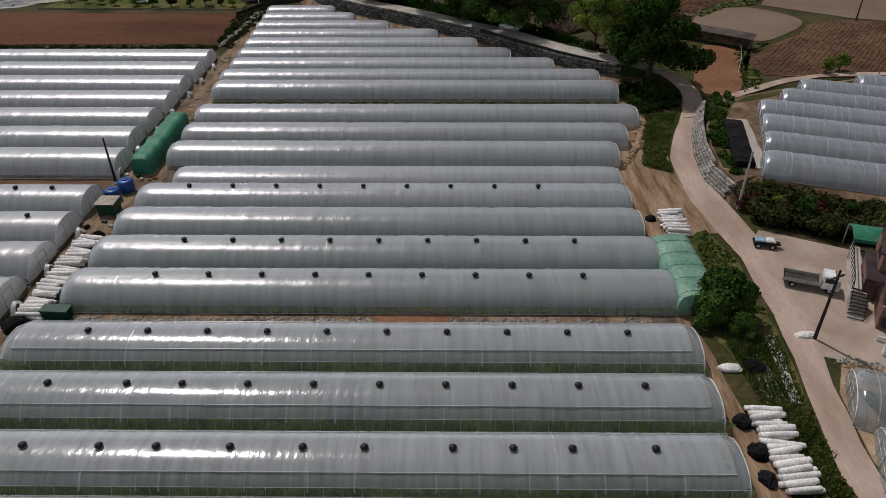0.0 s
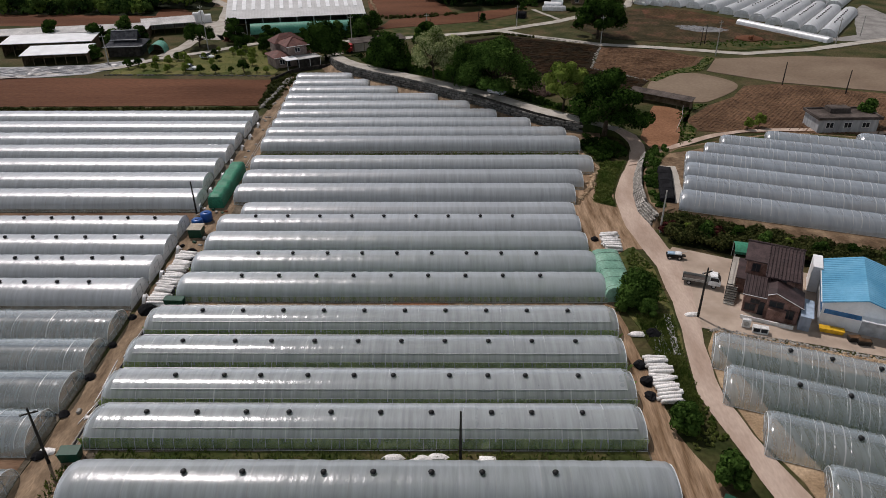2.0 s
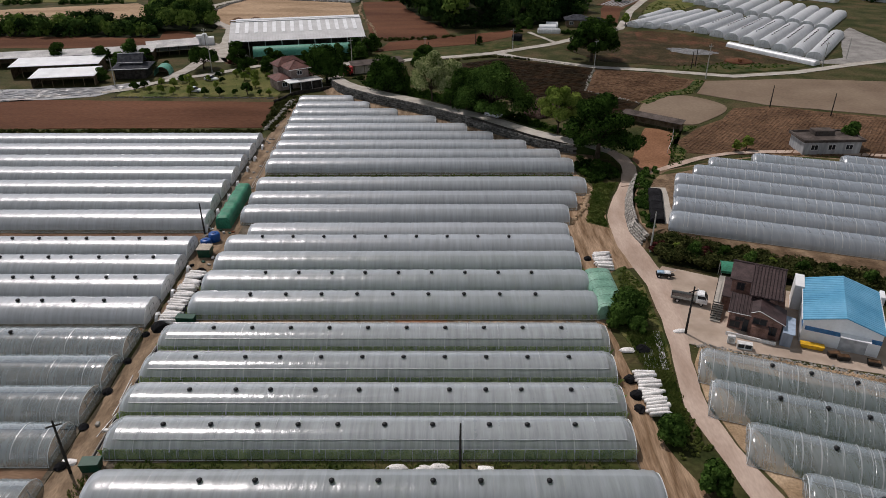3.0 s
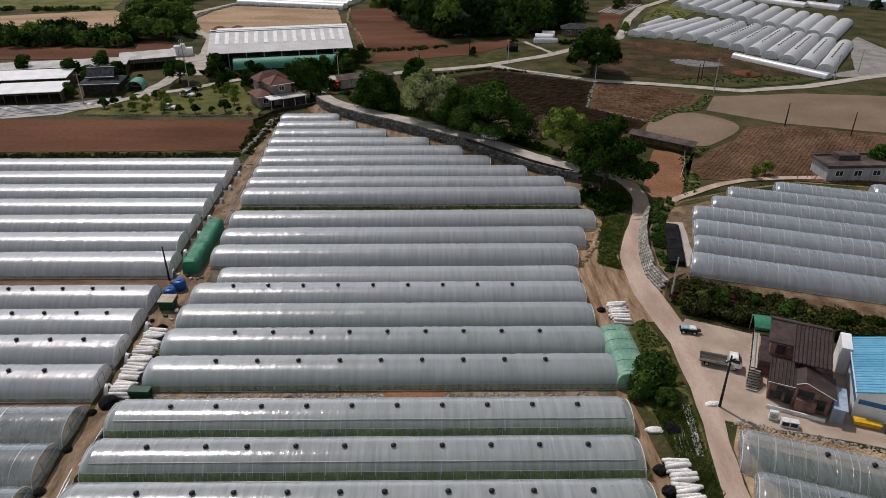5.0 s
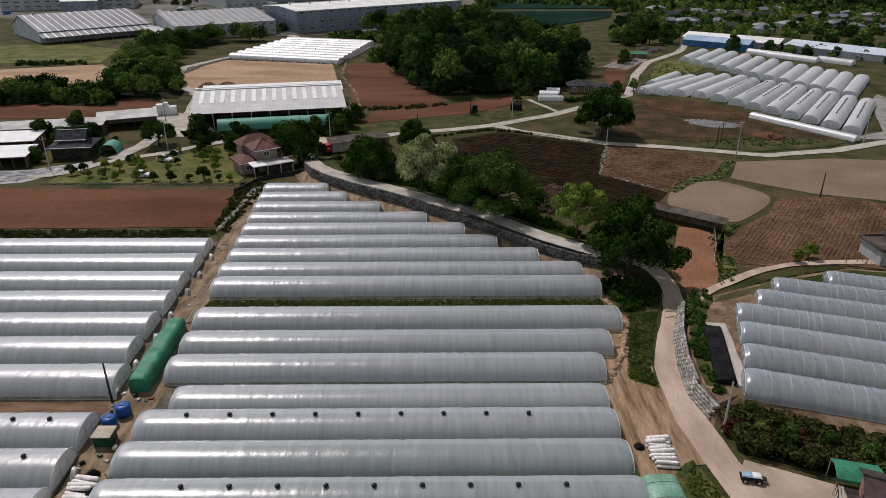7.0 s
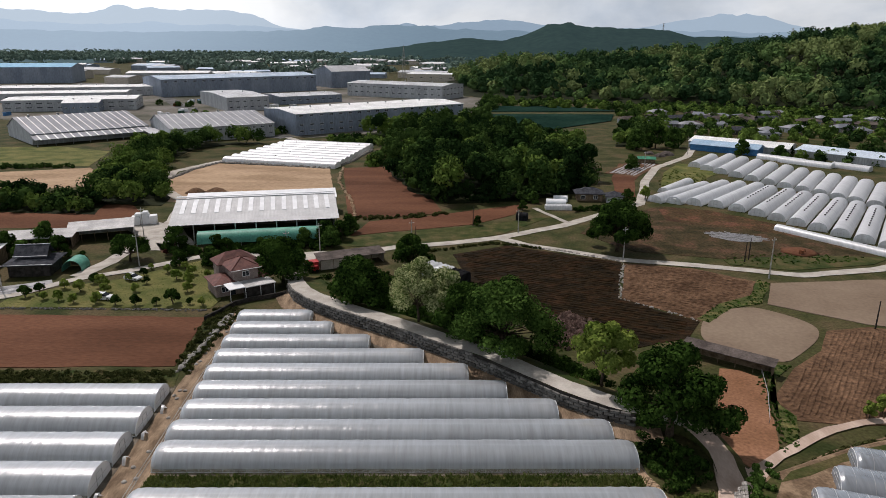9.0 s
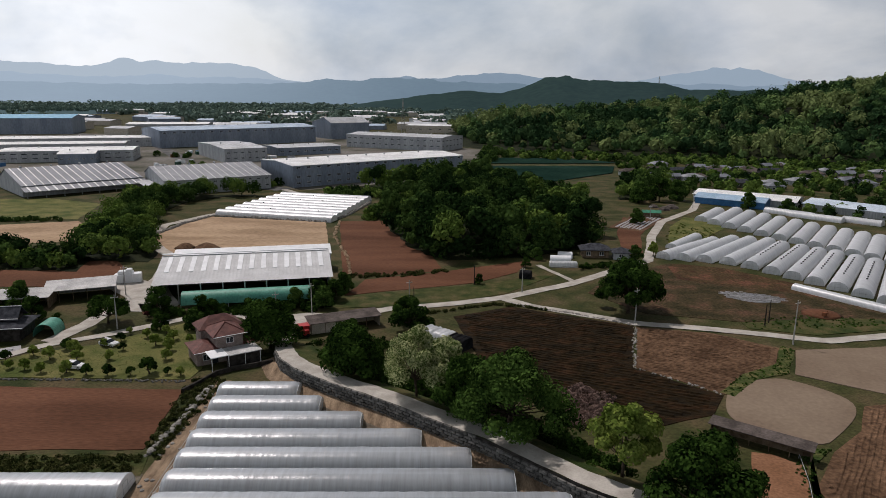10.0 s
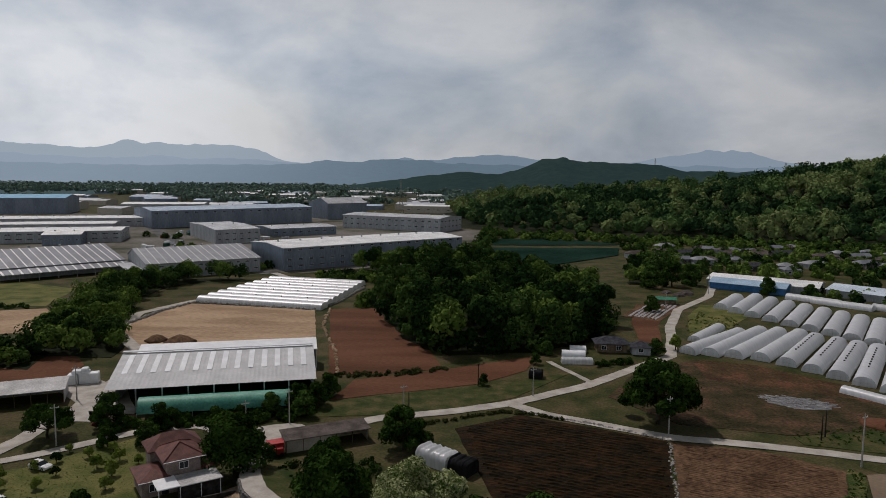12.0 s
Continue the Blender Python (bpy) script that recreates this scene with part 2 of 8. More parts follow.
surface("paddy_soil", (0.155, 0.113, 0.08), (0.215, 0.165, 0.12), 0.05, 1.2, bump=0.2, dist=0.04, grain=0.12)
surface("lawn", (0.060, 0.078, 0.019), (0.150, 0.138, 0.05), 0.13, 2.4, bump=0.5, dist=0.08)
surface("weeds", (0.025, 0.04, 0.010), (0.09, 0.075, 0.033), 0.22, 2.2, bump=0.8, dist=0.15, c3=(0.05, 0.056, 0.018))
surface("verge", (0.034, 0.054, 0.013), (0.125, 0.115, 0.044), 0.35, 2.6, bump=0.8, dist=0.12, c3=(0.058, 0.068, 0.021), grain=0.45)
surface("terrace_soil", (0.10, 0.066, 0.04), (0.24, 0.17, 0.11), 0.3, 2.4, bump=0.6, dist=0.08, c3=(0.155, 0.107, 0.068))
surface("crop_green", (0.05, 0.085, 0.02), (0.12, 0.16, 0.05), 0.6, 5.0, bump=0.8, dist=0.12)
surface("bed_soil", (0.075, 0.062, 0.045), (0.17, 0.145, 0.115), 0.5, 4.0, bump=0.6, dist=0.08)
surface("lane_dirt", (0.125, 0.088, 0.058), (0.28, 0.205, 0.138), 0.45, 3.5, bump=0.6, dist=0.06, stretch=(1.6, 0.5, 1))
surface("block_stone", (0.20, 0.19, 0.175), (0.36, 0.34, 0.31), 0.9, 7.0, bump=0.6, dist=0.05, random_tint=0.25)
surface("wall_block", (0.085, 0.082, 0.076), (0.17, 0.163, 0.15), 0.9, 7.0, bump=0.6, dist=0.05, random_tint=0.25)
surface("mulch_film", (0.22, 0.215, 0.215), (0.42, 0.42, 0.43), 0.5, 3.0, rough=0.4, bump=0.4, dist=0.05, stretch=(0.5, 3.5, 1, 5))
surface("brick_brown", (0.13, 0.075, 0.06), (0.25, 0.15, 0.125), 1.3, 9.0, bump=0.5, dist=0.02, where="obj")
surface("tile_brown", (0.034, 0.021, 0.021), (0.066, 0.042, 0.042), 1.0, 8.0, rough=0.55, bump=0.4, dist=0.03, where="obj", random_tint=0.2)
surface("tile_red", (0.08, 0.028, 0.022), (0.14, 0.053, 0.042), 0.8, 7.0, rough=0.7, bump=0.4, dist=0.03, where="obj", random_tint=0.2)
surface("tile_grey", (0.028, 0.03, 0.036), (0.065, 0.068, 0.078), 0.8, 6.0, rough=0.85, bump=0.4, dist=0.03, where="obj")
surface("wall_cream", (0.42, 0.37, 0.30), (0.55, 0.49, 0.42), 0.6, 6.0, where="obj")
surface("wall_pink", (0.20, 0.155, 0.135), (0.30, 0.24, 0.215), 0.6, 6.0, where="obj")
surface("wall_grey", (0.30, 0.31, 0.32), (0.42, 0.43, 0.44), 0.12, 1.5, rough=0.6, bump=0.15, dist=0.03, stretch=(1, 1, 0.2), where="obj")
surface("asphalt", (0.07, 0.07, 0.068), (0.14, 0.138, 0.132), 0.1, 2.0, bump=0.1, dist=0.02, grain=0.12)
surface("rough_field", (0.028, 0.024, 0.010), (0.088, 0.05, 0.03), 0.16, 1.3, bump=1.0, dist=0.25, c3=(0.05, 0.038, 0.018), grain=0.5)
surface("wall_blue_grey", (0.17, 0.20, 0.25), (0.24, 0.275, 0.33), 0.12, 1.5, rough=0.6, bump=0.15, dist=0.03, stretch=(1, 1, 0.2), where="obj")
surface("roof_grey", (0.34, 0.345, 0.355), (0.50, 0.51, 0.53), 0.08, 1.2, rough=0.5, bump=0.2, dist=0.04, where="obj")
surface("roof_blue", (0.28, 0.36, 0.46), (0.40, 0.49, 0.60), 0.08, 1.2, rough=0.5, bump=0.2, dist=0.04, where="obj")
surface("roof_white", (0.62, 0.62, 0.61), (0.80, 0.80, 0.79), 0.12, 1.5, rough=0.5, bump=0.15, dist=0.03, where="obj")
surface("roof_slate", (0.34, 0.335, 0.33), (0.50, 0.49, 0.48), 0.25, 2.5, rough=0.75, bump=0.2, dist=0.03, where="obj")
surface("sky_blue_sheet", (0.09, 0.30, 0.47), (0.16, 0.40, 0.58), 0.25, 2.0, rough=0.4, bump=0.03, dist=0.01, where="obj", grain=0.05)
surface("deep_blue_sheet", (0.025, 0.11, 0.26), (0.05, 0.17, 0.36), 0.4, 2.0, rough=0.4, bump=0.1, dist=0.02, where="obj")
surface("white_sheet", (0.66, 0.67, 0.68), (0.78, 0.79, 0.80), 0.3, 3.0, rough=0.45, bump=0.03, dist=0.01, where="obj", grain=0.05)
surface("green_tarp", (0.02, 0.14, 0.08), (0.04, 0.22, 0.13), 0.5, 4.0, rough=0.55, bump=0.6, dist=0.06)
surface("pale_green_sheet", (0.13, 0.27, 0.20), (0.22, 0.38, 0.29), 0.35, 3.0, rough=0.5, bump=0.3, dist=0.03)
surface("teal_sheet", (0.05, 0.22, 0.155), (0.10, 0.31, 0.23), 0.3, 2.0, rough=0.5, bump=0.2, dist=0.02, where="obj")
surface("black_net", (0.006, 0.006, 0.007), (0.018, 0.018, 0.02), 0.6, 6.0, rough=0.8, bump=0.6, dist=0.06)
surface("roof_array", (0.19, 0.195, 0.21), (0.27, 0.275, 0.29), 0.2, 2.0, rough=0.5, bump=0.1, dist=0.03, where="obj")
surface("roof_pale_blue", (0.42, 0.49, 0.57), (0.55, 0.62, 0.69), 0.08, 1.2, rough=0.45, bump=0.1, dist=0.03, where="obj")
surface("roof_light_blue", (0.24, 0.36, 0.48), (0.34, 0.46, 0.58), 0.15, 1.5, rough=0.45, bump=0.1, dist=0.03, where="obj")
surface("roof_panel", (0.13, 0.14, 0.16), (0.20, 0.21, 0.235), 0.1, 1.5, rough=0.5, bump=0.1, dist=0.03, where="obj")
surface("roof_barn", (0.45, 0.45, 0.45), (0.54, 0.54, 0.54), 0.25, 2.5, rough=0.75, bump=0.2, dist=0.03, where="obj", grain=0.1)
surface("dull_roof", (0.06, 0.05, 0.045), (0.12, 0.10, 0.09), 0.4, 3.0, rough=0.85, bump=0.3, dist=0.03, where="obj")
surface("bark", (0.035, 0.026, 0.018), (0.08, 0.062, 0.046), 1.5, 9.0, bump=0.8, dist=0.05, where="obj")
surface("bale_wrap", (0.66, 0.64, 0.62), (0.84, 0.82, 0.80), 0.9, 6.0, rough=0.6, bump=0.5, dist=0.04, random_tint=0.12)
surface("timber", (0.10, 0.07, 0.045), (0.20, 0.15, 0.10), 1.0, 9.0, where="obj")
surface("pole_grey", (0.30, 0.29, 0.27), (0.42, 0.41, 0.38), 1.0, 9.0, where="obj")
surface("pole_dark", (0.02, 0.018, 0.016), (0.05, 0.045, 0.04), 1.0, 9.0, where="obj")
surface("galvanised", (0.38, 0.39, 0.40), (0.55, 0.56, 0.57), 1.2, 8.0, rough=0.4, metal=0.6, where="obj")
surface("pond_net", (0.008, 0.022, 0.017), (0.018, 0.04, 0.03), 0.02, 0.3, rough=1.0, bump=0.2, dist=0.1, spec=0.0)
plain("glass_dark", (0.02, 0.025, 0.03), 0.12)
plain("rubber", (0.012, 0.012, 0.013), 0.8)
plain("car_white", (0.74, 0.75, 0.76), 0.25)
plain("car_silver", (0.45, 0.47, 0.50), 0.25, 0.4)
plain("tank_blue", (0.012, 0.075, 0.28), 0.4)
plain("crate_green", (0.008, 0.055, 0.032), 0.5)
plain("yellow_paint", (0.62, 0.36, 0.02), 0.5)
plain("red_paint", (0.38, 0.03, 0.03), 0.5)
plain("trim_white", (0.66, 0.66, 0.65), 0.5)
plain("rust", (0.18, 0.07, 0.035), 0.8)
plain("hoop_white", (0.62, 0.64, 0.64), 0.4)
plain("vent_black", (0.008, 0.008, 0.009), 0.5)
plain("lamp_grey", (0.5, 0.5, 0.5), 0.5)
film("film_clear", (0.60, 0.64, 0.67), 0.52, 0.17, 1.2, 0.42, 0.045)
film("film_crown", (0.64, 0.665, 0.695), 0.44, 0.17, 1.18, 0.45, 0.045)
plain("pipe_bright", (0.5, 0.51, 0.52), 0.3, 0.2)
film("film_thin", (0.74, 0.80, 0.82), 0.80, 0.3, 1.12, 0.6)
film("film_haze", (0.60, 0.65, 0.66), 0.62, 0.25, 1.2, 0.5, 0.06)
film("film_side", (0.36, 0.41, 0.40), 0.66, 0.25, 1.15, 0.5, 0.03)
film("film_glassy", (0.47, 0.535, 0.57), 0.58, 0.16, 1.28, 0.4, 0.05)
film("film_milky", (0.55, 0.595, 0.64), 0.35, 0.30, 1.19, 0.40, 0.036)
film("film_dusk", (0.42, 0.50, 0.535), 0.58, 0.13, 1.24, 0.42, 0.08)
film("film_blue", (0.44, 0.50, 0.565), 0.38, 0.27, 1.24, 0.42, 0.085)
film("film_lap", (0.60, 0.62, 0.64), 0.4, 0.3, 1.22, 0.4, 0.05)
film("film_white", (0.66, 0.675, 0.69), 0.06, 0.4, 1.22, 0.35, 0.08)
film("film_pale", (0.72, 0.735, 0.75), 0.1, 0.35, 1.1, 0.4, 0.06)
# floor beneath trees; their deep shade is put into its near-black colour
surface("forest_floor_shade", (0.005, 0.009, 0.003), (0.02, 0.024, 0.009), 0.1, 1.0, bump=0.6, dist=0.2)
surface("estate_ground", (0.045, 0.05, 0.03), (0.17, 0.16, 0.145), 0.02, 0.3, bump=0.2, dist=0.05, c3=(0.13, 0.12, 0.10))
leaf("leaf_dark", (0.005, 0.013, 0.003), (0.047, 0.090, 0.017))
leaf("leaf_mid", (0.0129, 0.0292, 0.006), (0.0774, 0.1376, 0.0292))
leaf("leaf_light", (0.075, 0.12, 0.018), (0.22, 0.27, 0.06))
leaf("leaf_pale", (0.07, 0.115, 0.025), (0.43, 0.45, 0.23), 0.7, 0.3, 0.65)
leaf("leaf_reed", (0.13, 0.085, 0.07), (0.27, 0.19, 0.165), 0.5, 0.2)
leaf("leaf_forest", (0.009, 0.024, 0.006), (0.074, 0.126, 0.031), 0.13, 0.08, 0.16)
leaf("leaf_forest_deep", (0.003, 0.0095, 0.003), (0.028, 0.057, 0.016), 0.13, 0.06, 0.16)
leaf("leaf_forest_fresh", (0.055, 0.10, 0.018), (0.155, 0.22, 0.05), 0.13, 0.1, 0.24)
leaf("leaf_hill", (0.041, 0.0889, 0.0296), (0.1311, 0.1961, 0.0661), 0.05, 0.08, 0.06)
leaf("leaf_hill_dark", (0.0125, 0.0353, 0.0148), (0.0479, 0.0866, 0.0331), 0.05, 0.08, 0.06)
leaf("leaf_hill_light", (0.11, 0.15, 0.054), (0.215, 0.26, 0.1), 0.05, 0.1, 0.06)
# pale and bluish: the haze of distance is painted into these leaves
leaf("leaf_plain_haze", (0.115, 0.16, 0.13), (0.145, 0.20, 0.16), 0.05, 0.08, 0.1)
leaf("leaf_scrub", (0.014, 0.022, 0.006), (0.085, 0.09, 0.032), 0.5, 0.2, 0.3)
leaf("leaf_red", (0.03, 0.01, 0.01), (0.09, 0.028, 0.025), 0.6)
leaf("leaf_yellow", (0.25, 0.22, 0.02), (0.45, 0.40, 0.05), 0.6)
leaf("grass_blade", (0.045, 0.078, 0.015), (0.15, 0.17, 0.05), 0.3, 0.25)
leaf("leaf_crop", (0.13, 0.21, 0.05), (0.34, 0.42, 0.13), 0.5, 0.3)
# the two glow colours are each ridge's painted air haze: east, then west
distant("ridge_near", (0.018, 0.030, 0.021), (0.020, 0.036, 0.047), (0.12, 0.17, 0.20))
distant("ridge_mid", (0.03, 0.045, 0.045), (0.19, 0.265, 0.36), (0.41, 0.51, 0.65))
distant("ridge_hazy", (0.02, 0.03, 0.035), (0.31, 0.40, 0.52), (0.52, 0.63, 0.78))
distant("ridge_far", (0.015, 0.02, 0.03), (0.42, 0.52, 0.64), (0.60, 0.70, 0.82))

# ---- mesh tools ----
RNG = np.random.default_rng(7)


class Geo:
    """Collects vertices and faces for one mesh."""

    def __init__(self):
        self.v, self.f = [], []

    def add(self, verts, faces):
        k = len(self.v)
        self.v += [tuple(p) for p in verts]
        self.f += [tuple(i + k for i in f) for f in faces]
        return self

    def box(self, x0, y0, z0, x1, y1, z1, m=None, chamfer=0.0):
        c = chamfer
        if c:
            vs = []
            for z, o in ((z0, c), (z0 + c, 0), (z1 - c, 0), (z1, c)):
                vs += [(x0 + o, y0 + o, z), (x1 - o, y0 + o, z), (x1 - o, y1 - o, z), (x0 + o, y1 - o, z)]
            fs = [(3, 2, 1, 0), (12, 13, 14, 15)]
            for r in range(3):
                for i in range(4):
                    fs.append((r * 4 + i, r * 4 + (i + 1) % 4, r * 4 + 4 + (i + 1) % 4, r * 4 + 4 + i))
        else:
            vs = [(x, y, z) for z in (z0, z1) for x, y in ((x0, y0), (x1, y0), (x1, y1), (x0, y1))]
            fs = [(3, 2, 1, 0), (4, 5, 6, 7), (0, 1, 5, 4), (1, 2, 6, 5), (2, 3, 7, 6), (3, 0, 4, 7)]
        if m is not None:
            vs = [m @ Vector(p) for p in vs]
        return self.add(vs, fs)

    def tube(self, pts, radii, n=6, caps=True):
        pts = [Vector(p) for p in pts]
        if not hasattr(radii, "__len__"):
            radii = [radii] * len(pts)
        vs, fs = [], []
        for i, p in enumerate(pts):
            d = (pts[min(i + 1, len(pts) - 1)] - pts[max(i - 1, 0)]).normalized()
            a = d.orthogonal() if abs(d.z) > 0.9 else Vector((-d.y, d.x, 0))
            a.normalize()
            b = d.cross(a)
            for k in range(n):
                w = 2 * math.pi * k / n
                vs.append(p + (a * math.cos(w) + b * math.sin(w)) * radii[i])
        for i in range(len(pts) - 1):
            for k in range(n):
                fs.append((i * n + k, i * n + (k + 1) % n, (i + 1) * n + (k + 1) % n, (i + 1) * n + k))
        if caps:
            fs.append(tuple(range(n))[::-1])
            fs.append(tuple((len(pts) - 1) * n + k for k in range(n)))
        return self.add(vs, fs)

    def prism(self, poly, z0, z1):
        n = len(poly)
        vs = [(x, y, z0) for x, y in poly] + [(x, y, z1) for x, y in poly]
        fs = [tuple(range(n))[::-1], tuple(range(n, 2 * n))]
        fs += [(i, (i + 1) % n, n + (i + 1) % n, n + i) for i in range(n)]
        return self.add(vs, fs)

    def loft(self, rings, closed=True, caps=False):
        n = len(rings[0])
        vs = [p for r in rings for p in r]
        fs = []
        for i in range(len(rings) - 1):
            for k in range(n if closed else n - 1):
                fs.append((i * n + k, i * n + (k + 1) % n, (i + 1) * n + (k + 1) % n, (i + 1) * n + k))
        if caps:
            fs.append(tuple(range(n))[::-1])
            fs.append(tuple((len(rings) - 1) * n + k for k in range(n)))
        return self.add(vs, fs)

    def mesh(self, name, material, smooth=False):
        me = bpy.data.meshes.new(name)
        me.from_pydata(self.v, [], self.f)
        me.materials.append(MATS[material])
        if smooth:
            me.polygons.foreach_set("use_smooth", [True] * len(me.polygons))
        return me


def thing(name, label, category, m=None, group="", kind=""):
    """A top-level thing: an Empty at its base that parents its parts."""
    ob = new(name)
    ob.empty_display_size = 0.2
    if m is not None:
        ob.matrix_basis = m
    return tagged(ob, label, category, group, kind)


def part(name, geo, material, parent, label="", smooth=False, m=None, kind=""):
    me = geo.mesh(name, material, smooth) if isinstance(geo, Geo) else geo
    ob = new(name, me)
    ob.parent = parent
    if m is not None:
        ob.matrix_basis = m
    if label or kind:
        tagged(ob, label, kind=kind)
    return ob


def solo(name, geo, material, label, category, m=None, group="", kind="", smooth=False):
    me = geo.mesh(name, material, smooth) if isinstance(geo, Geo) else geo
    ob = new(name, me)
    if m is not None:
        ob.matrix_basis = m
    return tagged(ob, label, category, group, kind)


def structure(name, geo, material, smooth=False):
    return tagged(new(name, geo.mesh(name, material, smooth) if isinstance(geo, Geo) else geo), kind="structure")


def quads(name, arr, material, slots=(), which=None):
    """One mesh from an array of quads, n x 4 x 3; which picks a material slot for each."""
    arr = np.asarray(arr, np.float32)
    n = len(arr)
    me = bpy.data.meshes.new(name)
    me.vertices.add(n * 4)
    me.vertices.foreach_set("co", arr.ravel())
    me.loops.add(n * 4)
    me.loops.foreach_set("vertex_index", np.arange(n * 4, dtype=np.int32))
    me.polygons.add(n)
    me.polygons.foreach_set("loop_start", np.arange(n, dtype=np.int32) * 4)
    me.materials.append(MATS[material])
    for s in slots:
        me.materials.append(MATS[s])
    if which is not None:
        me.polygons.foreach_set("material_index", np.asarray(which, np.int32))
    me.update(calc_edges=True)
    return me


def leaf_quads(centres, radii, per, size, squash=0.8, rng=RNG, loose=0.45, inner=0.55):
    """Leaf clumps on the shells of lobes: an array of kite-shaped quads."""
    centres, radii = np.asarray(centres, float), np.asarray(radii, float)
    k = np.repeat(np.arange(len(centres)), per)
    n = len(k)
    d = rng.normal(size=(n, 3))
    d[:, 2] = np.maximum(d[:, 2] * 0.85 + 0.22, -0.75 + 0.4 * rng.random(n))
    d /= np.linalg.norm(d, axis=1, keepdims=True)
    rad = radii[k] * (inner + (1.08 - inner) * rng.random(n) ** 0.5)
    c = centres[k] + d * rad[:, None] * np.array([1, 1, squash])
    nn = d + rng.normal(size=(n, 3)) * loose * 0.8
    nn /= np.linalg.norm(nn, axis=1, keepdims=True)
    a = np.cross(nn, rng.normal(size=(n, 3)))
    a /= np.linalg.norm(a, axis=1, keepdims=True) + 1e-9
    b = np.cross(nn, a)
    s = size * (0.6 + 0.8 * rng.random(n))[:, None]
    w = s * (0.6 + 0.35 * rng.random(n))[:, None]
    return np.stack([c - a * s, c - b * w + a * s * 0.15, c + a * s, c + b * w + a * s * 0.15], 1)


def crown_lobes(h, r, n, rng, low=0.3, lobe=(0.32, 0.5)):
    """Lobe centres and radii of an uneven crown."""
    cs, rs = [], []
    for i in range(n):
        w = 2 * math.pi * (i / n) * 2.4 + rng.uniform(-0.5, 0.5)
        q = math.sqrt((i + 0.5) / n)
        z = h * (low + (0.93 - low) * (1 - q * q) * rng.uniform(0.75, 1.1) + 0.1 * rng.random())
        rr = r * rng.uniform(*lobe)
        dist = q * (r - rr * 0.7) * rng.uniform(0.74, 1.2)
        cs.append((math.cos(w) * dist, math.sin(w) * dist, min(z, h - rr * 0.6)))
        rs.append(rr)
    return cs, rs


def make_tree(seed, h, r, leaves, size, material, lobes=11, low=0.32, trunk=0.3, name="tree", label="", inner=0.55, lobe=(0.32, 0.5)):
    rng = np.random.default_rng(seed)
    cs, rs = crown_lobes(h, r, lobes, rng, low, lobe)
    ob = thing(name, label, "tree")
    g = Geo()
    bend = [(0, 0, -0.3), (rng.uniform(-.1, .1), rng.uniform(-.1, .1), h * 0.15), (rng.uniform(-.25, .25), rng.uniform(-.25, .25), h * 0.35), (rng.uniform(-.3, .3), rng.uniform(-.3, .3), h * 0.7)]
    g.tube(bend, [trunk * 1.3, trunk, trunk * 0.75, trunk * 0.25], 7)
    for c in cs[: lobes]:
        st = Vector(bend[2]) * rng.uniform(0.7, 1.1)
        mid = st.lerp(Vector(c), 0.5) + Vector((0, 0, -0.2))
        g.tube([st, mid, c], [trunk * 0.42, trunk * 0.25, trunk * 0.06], 5)
    part("trunk", g, "bark", ob, "dark rough bark with spreading limbs", True)
    q = leaf_quads(cs, rs, max(leaves // lobes, 10), size, 0.85, rng, inner=inner)
    part("crown", quads("crown", q, material), material, ob)
    return ob


def strip_mesh(left, right, z, step=3.0):
    """A ribbon between two edge lines, resampled, with slightly wandering edges."""
    def resample(line, n):
        p = np.array([(*q, z)[:3] if len(q) == 2 else q for q in line], float)
        s = np.r_[0, np.cumsum(np.linalg.norm(np.diff(p, axis=0), axis=1))]
        t = np.linspace(0, s[-1], n)
        return np.stack([np.interp(t, s, p[:, i]) for i in range(3)], -1)
    length = sum(math.dist(a[:2], b[:2]) for a, b in zip(left, left[1:]))
    n = max(int(length / step), 2)
    a, b = resample(left, n), resample(right, n)
    j = RNG.normal(size=(n, 2)) * 0.08
    a[:, :2] += j
    b[:, :2] -= j[::-1]
    g = Geo()
    rings = [[tuple(a[i] + (b[i] - a[i]) * f) for f in (0, 0.2, 0.4, 0.6, 0.8, 1)] for i in range(n)]
    return g.loft(rings, closed=False)


def patch(poly, z, step=0.0, wander=0.25):
    """A flat polygon with slightly wandering edges and a thin skirt."""
    pts = []
    for a, b in zip(poly, poly[1:] + poly[:1]):
        n = max(int(math.dist(a, b) / 4.0), 1)
        for i in range(n):
            f = i / n
            w = 0 if i == 0 else wander
            pts.append((a[0] + (b[0] - a[0]) * f + RNG.uniform(-w, w), a[1] + (b[1] - a[1]) * f + RNG.uniform(-w, w)))
    return Geo().prism(pts, z - 0.25, z)


def round_off(poly, times=2):
    """Corners cut twice, for a soft outline."""
    for _ in range(times):
        poly = [q for a, b in zip(poly, poly[1:] + poly[:1]) for q in ((a[0] * .75 + b[0] * .25, a[1] * .75 + b[1] * .25), (a[0] * .25 + b[0] * .75, a[1] * .25 + b[1] * .75))]
    return poly


def inside(poly, x, y):
    """Which of the points lie in the polygon."""
    x, y = np.asarray(x), np.asarray(y)
    ok = np.zeros(x.shape, bool)
    for (x0, y0), (x1, y1) in zip(poly, poly[1:] + poly[:1]):
        c = ((y0 > y) != (y1 > y)) & (x < (x1 - x0) * (y - y0) / ((y1 - y0) or 1e-9) + x0)
        ok ^= c
    return ok


def scatter(poly, n, rng=RNG):
    p = np.array(poly)
    lo, hi = p.min(0), p.max(0)
    out = np.zeros((0, 2))
    while len(out) < n:
        q = rng.uniform(lo, hi, (n * 2, 2))
        out = np.r_[out, q[inside(poly, q[:, 0], q[:, 1])]]
    return out[:n]


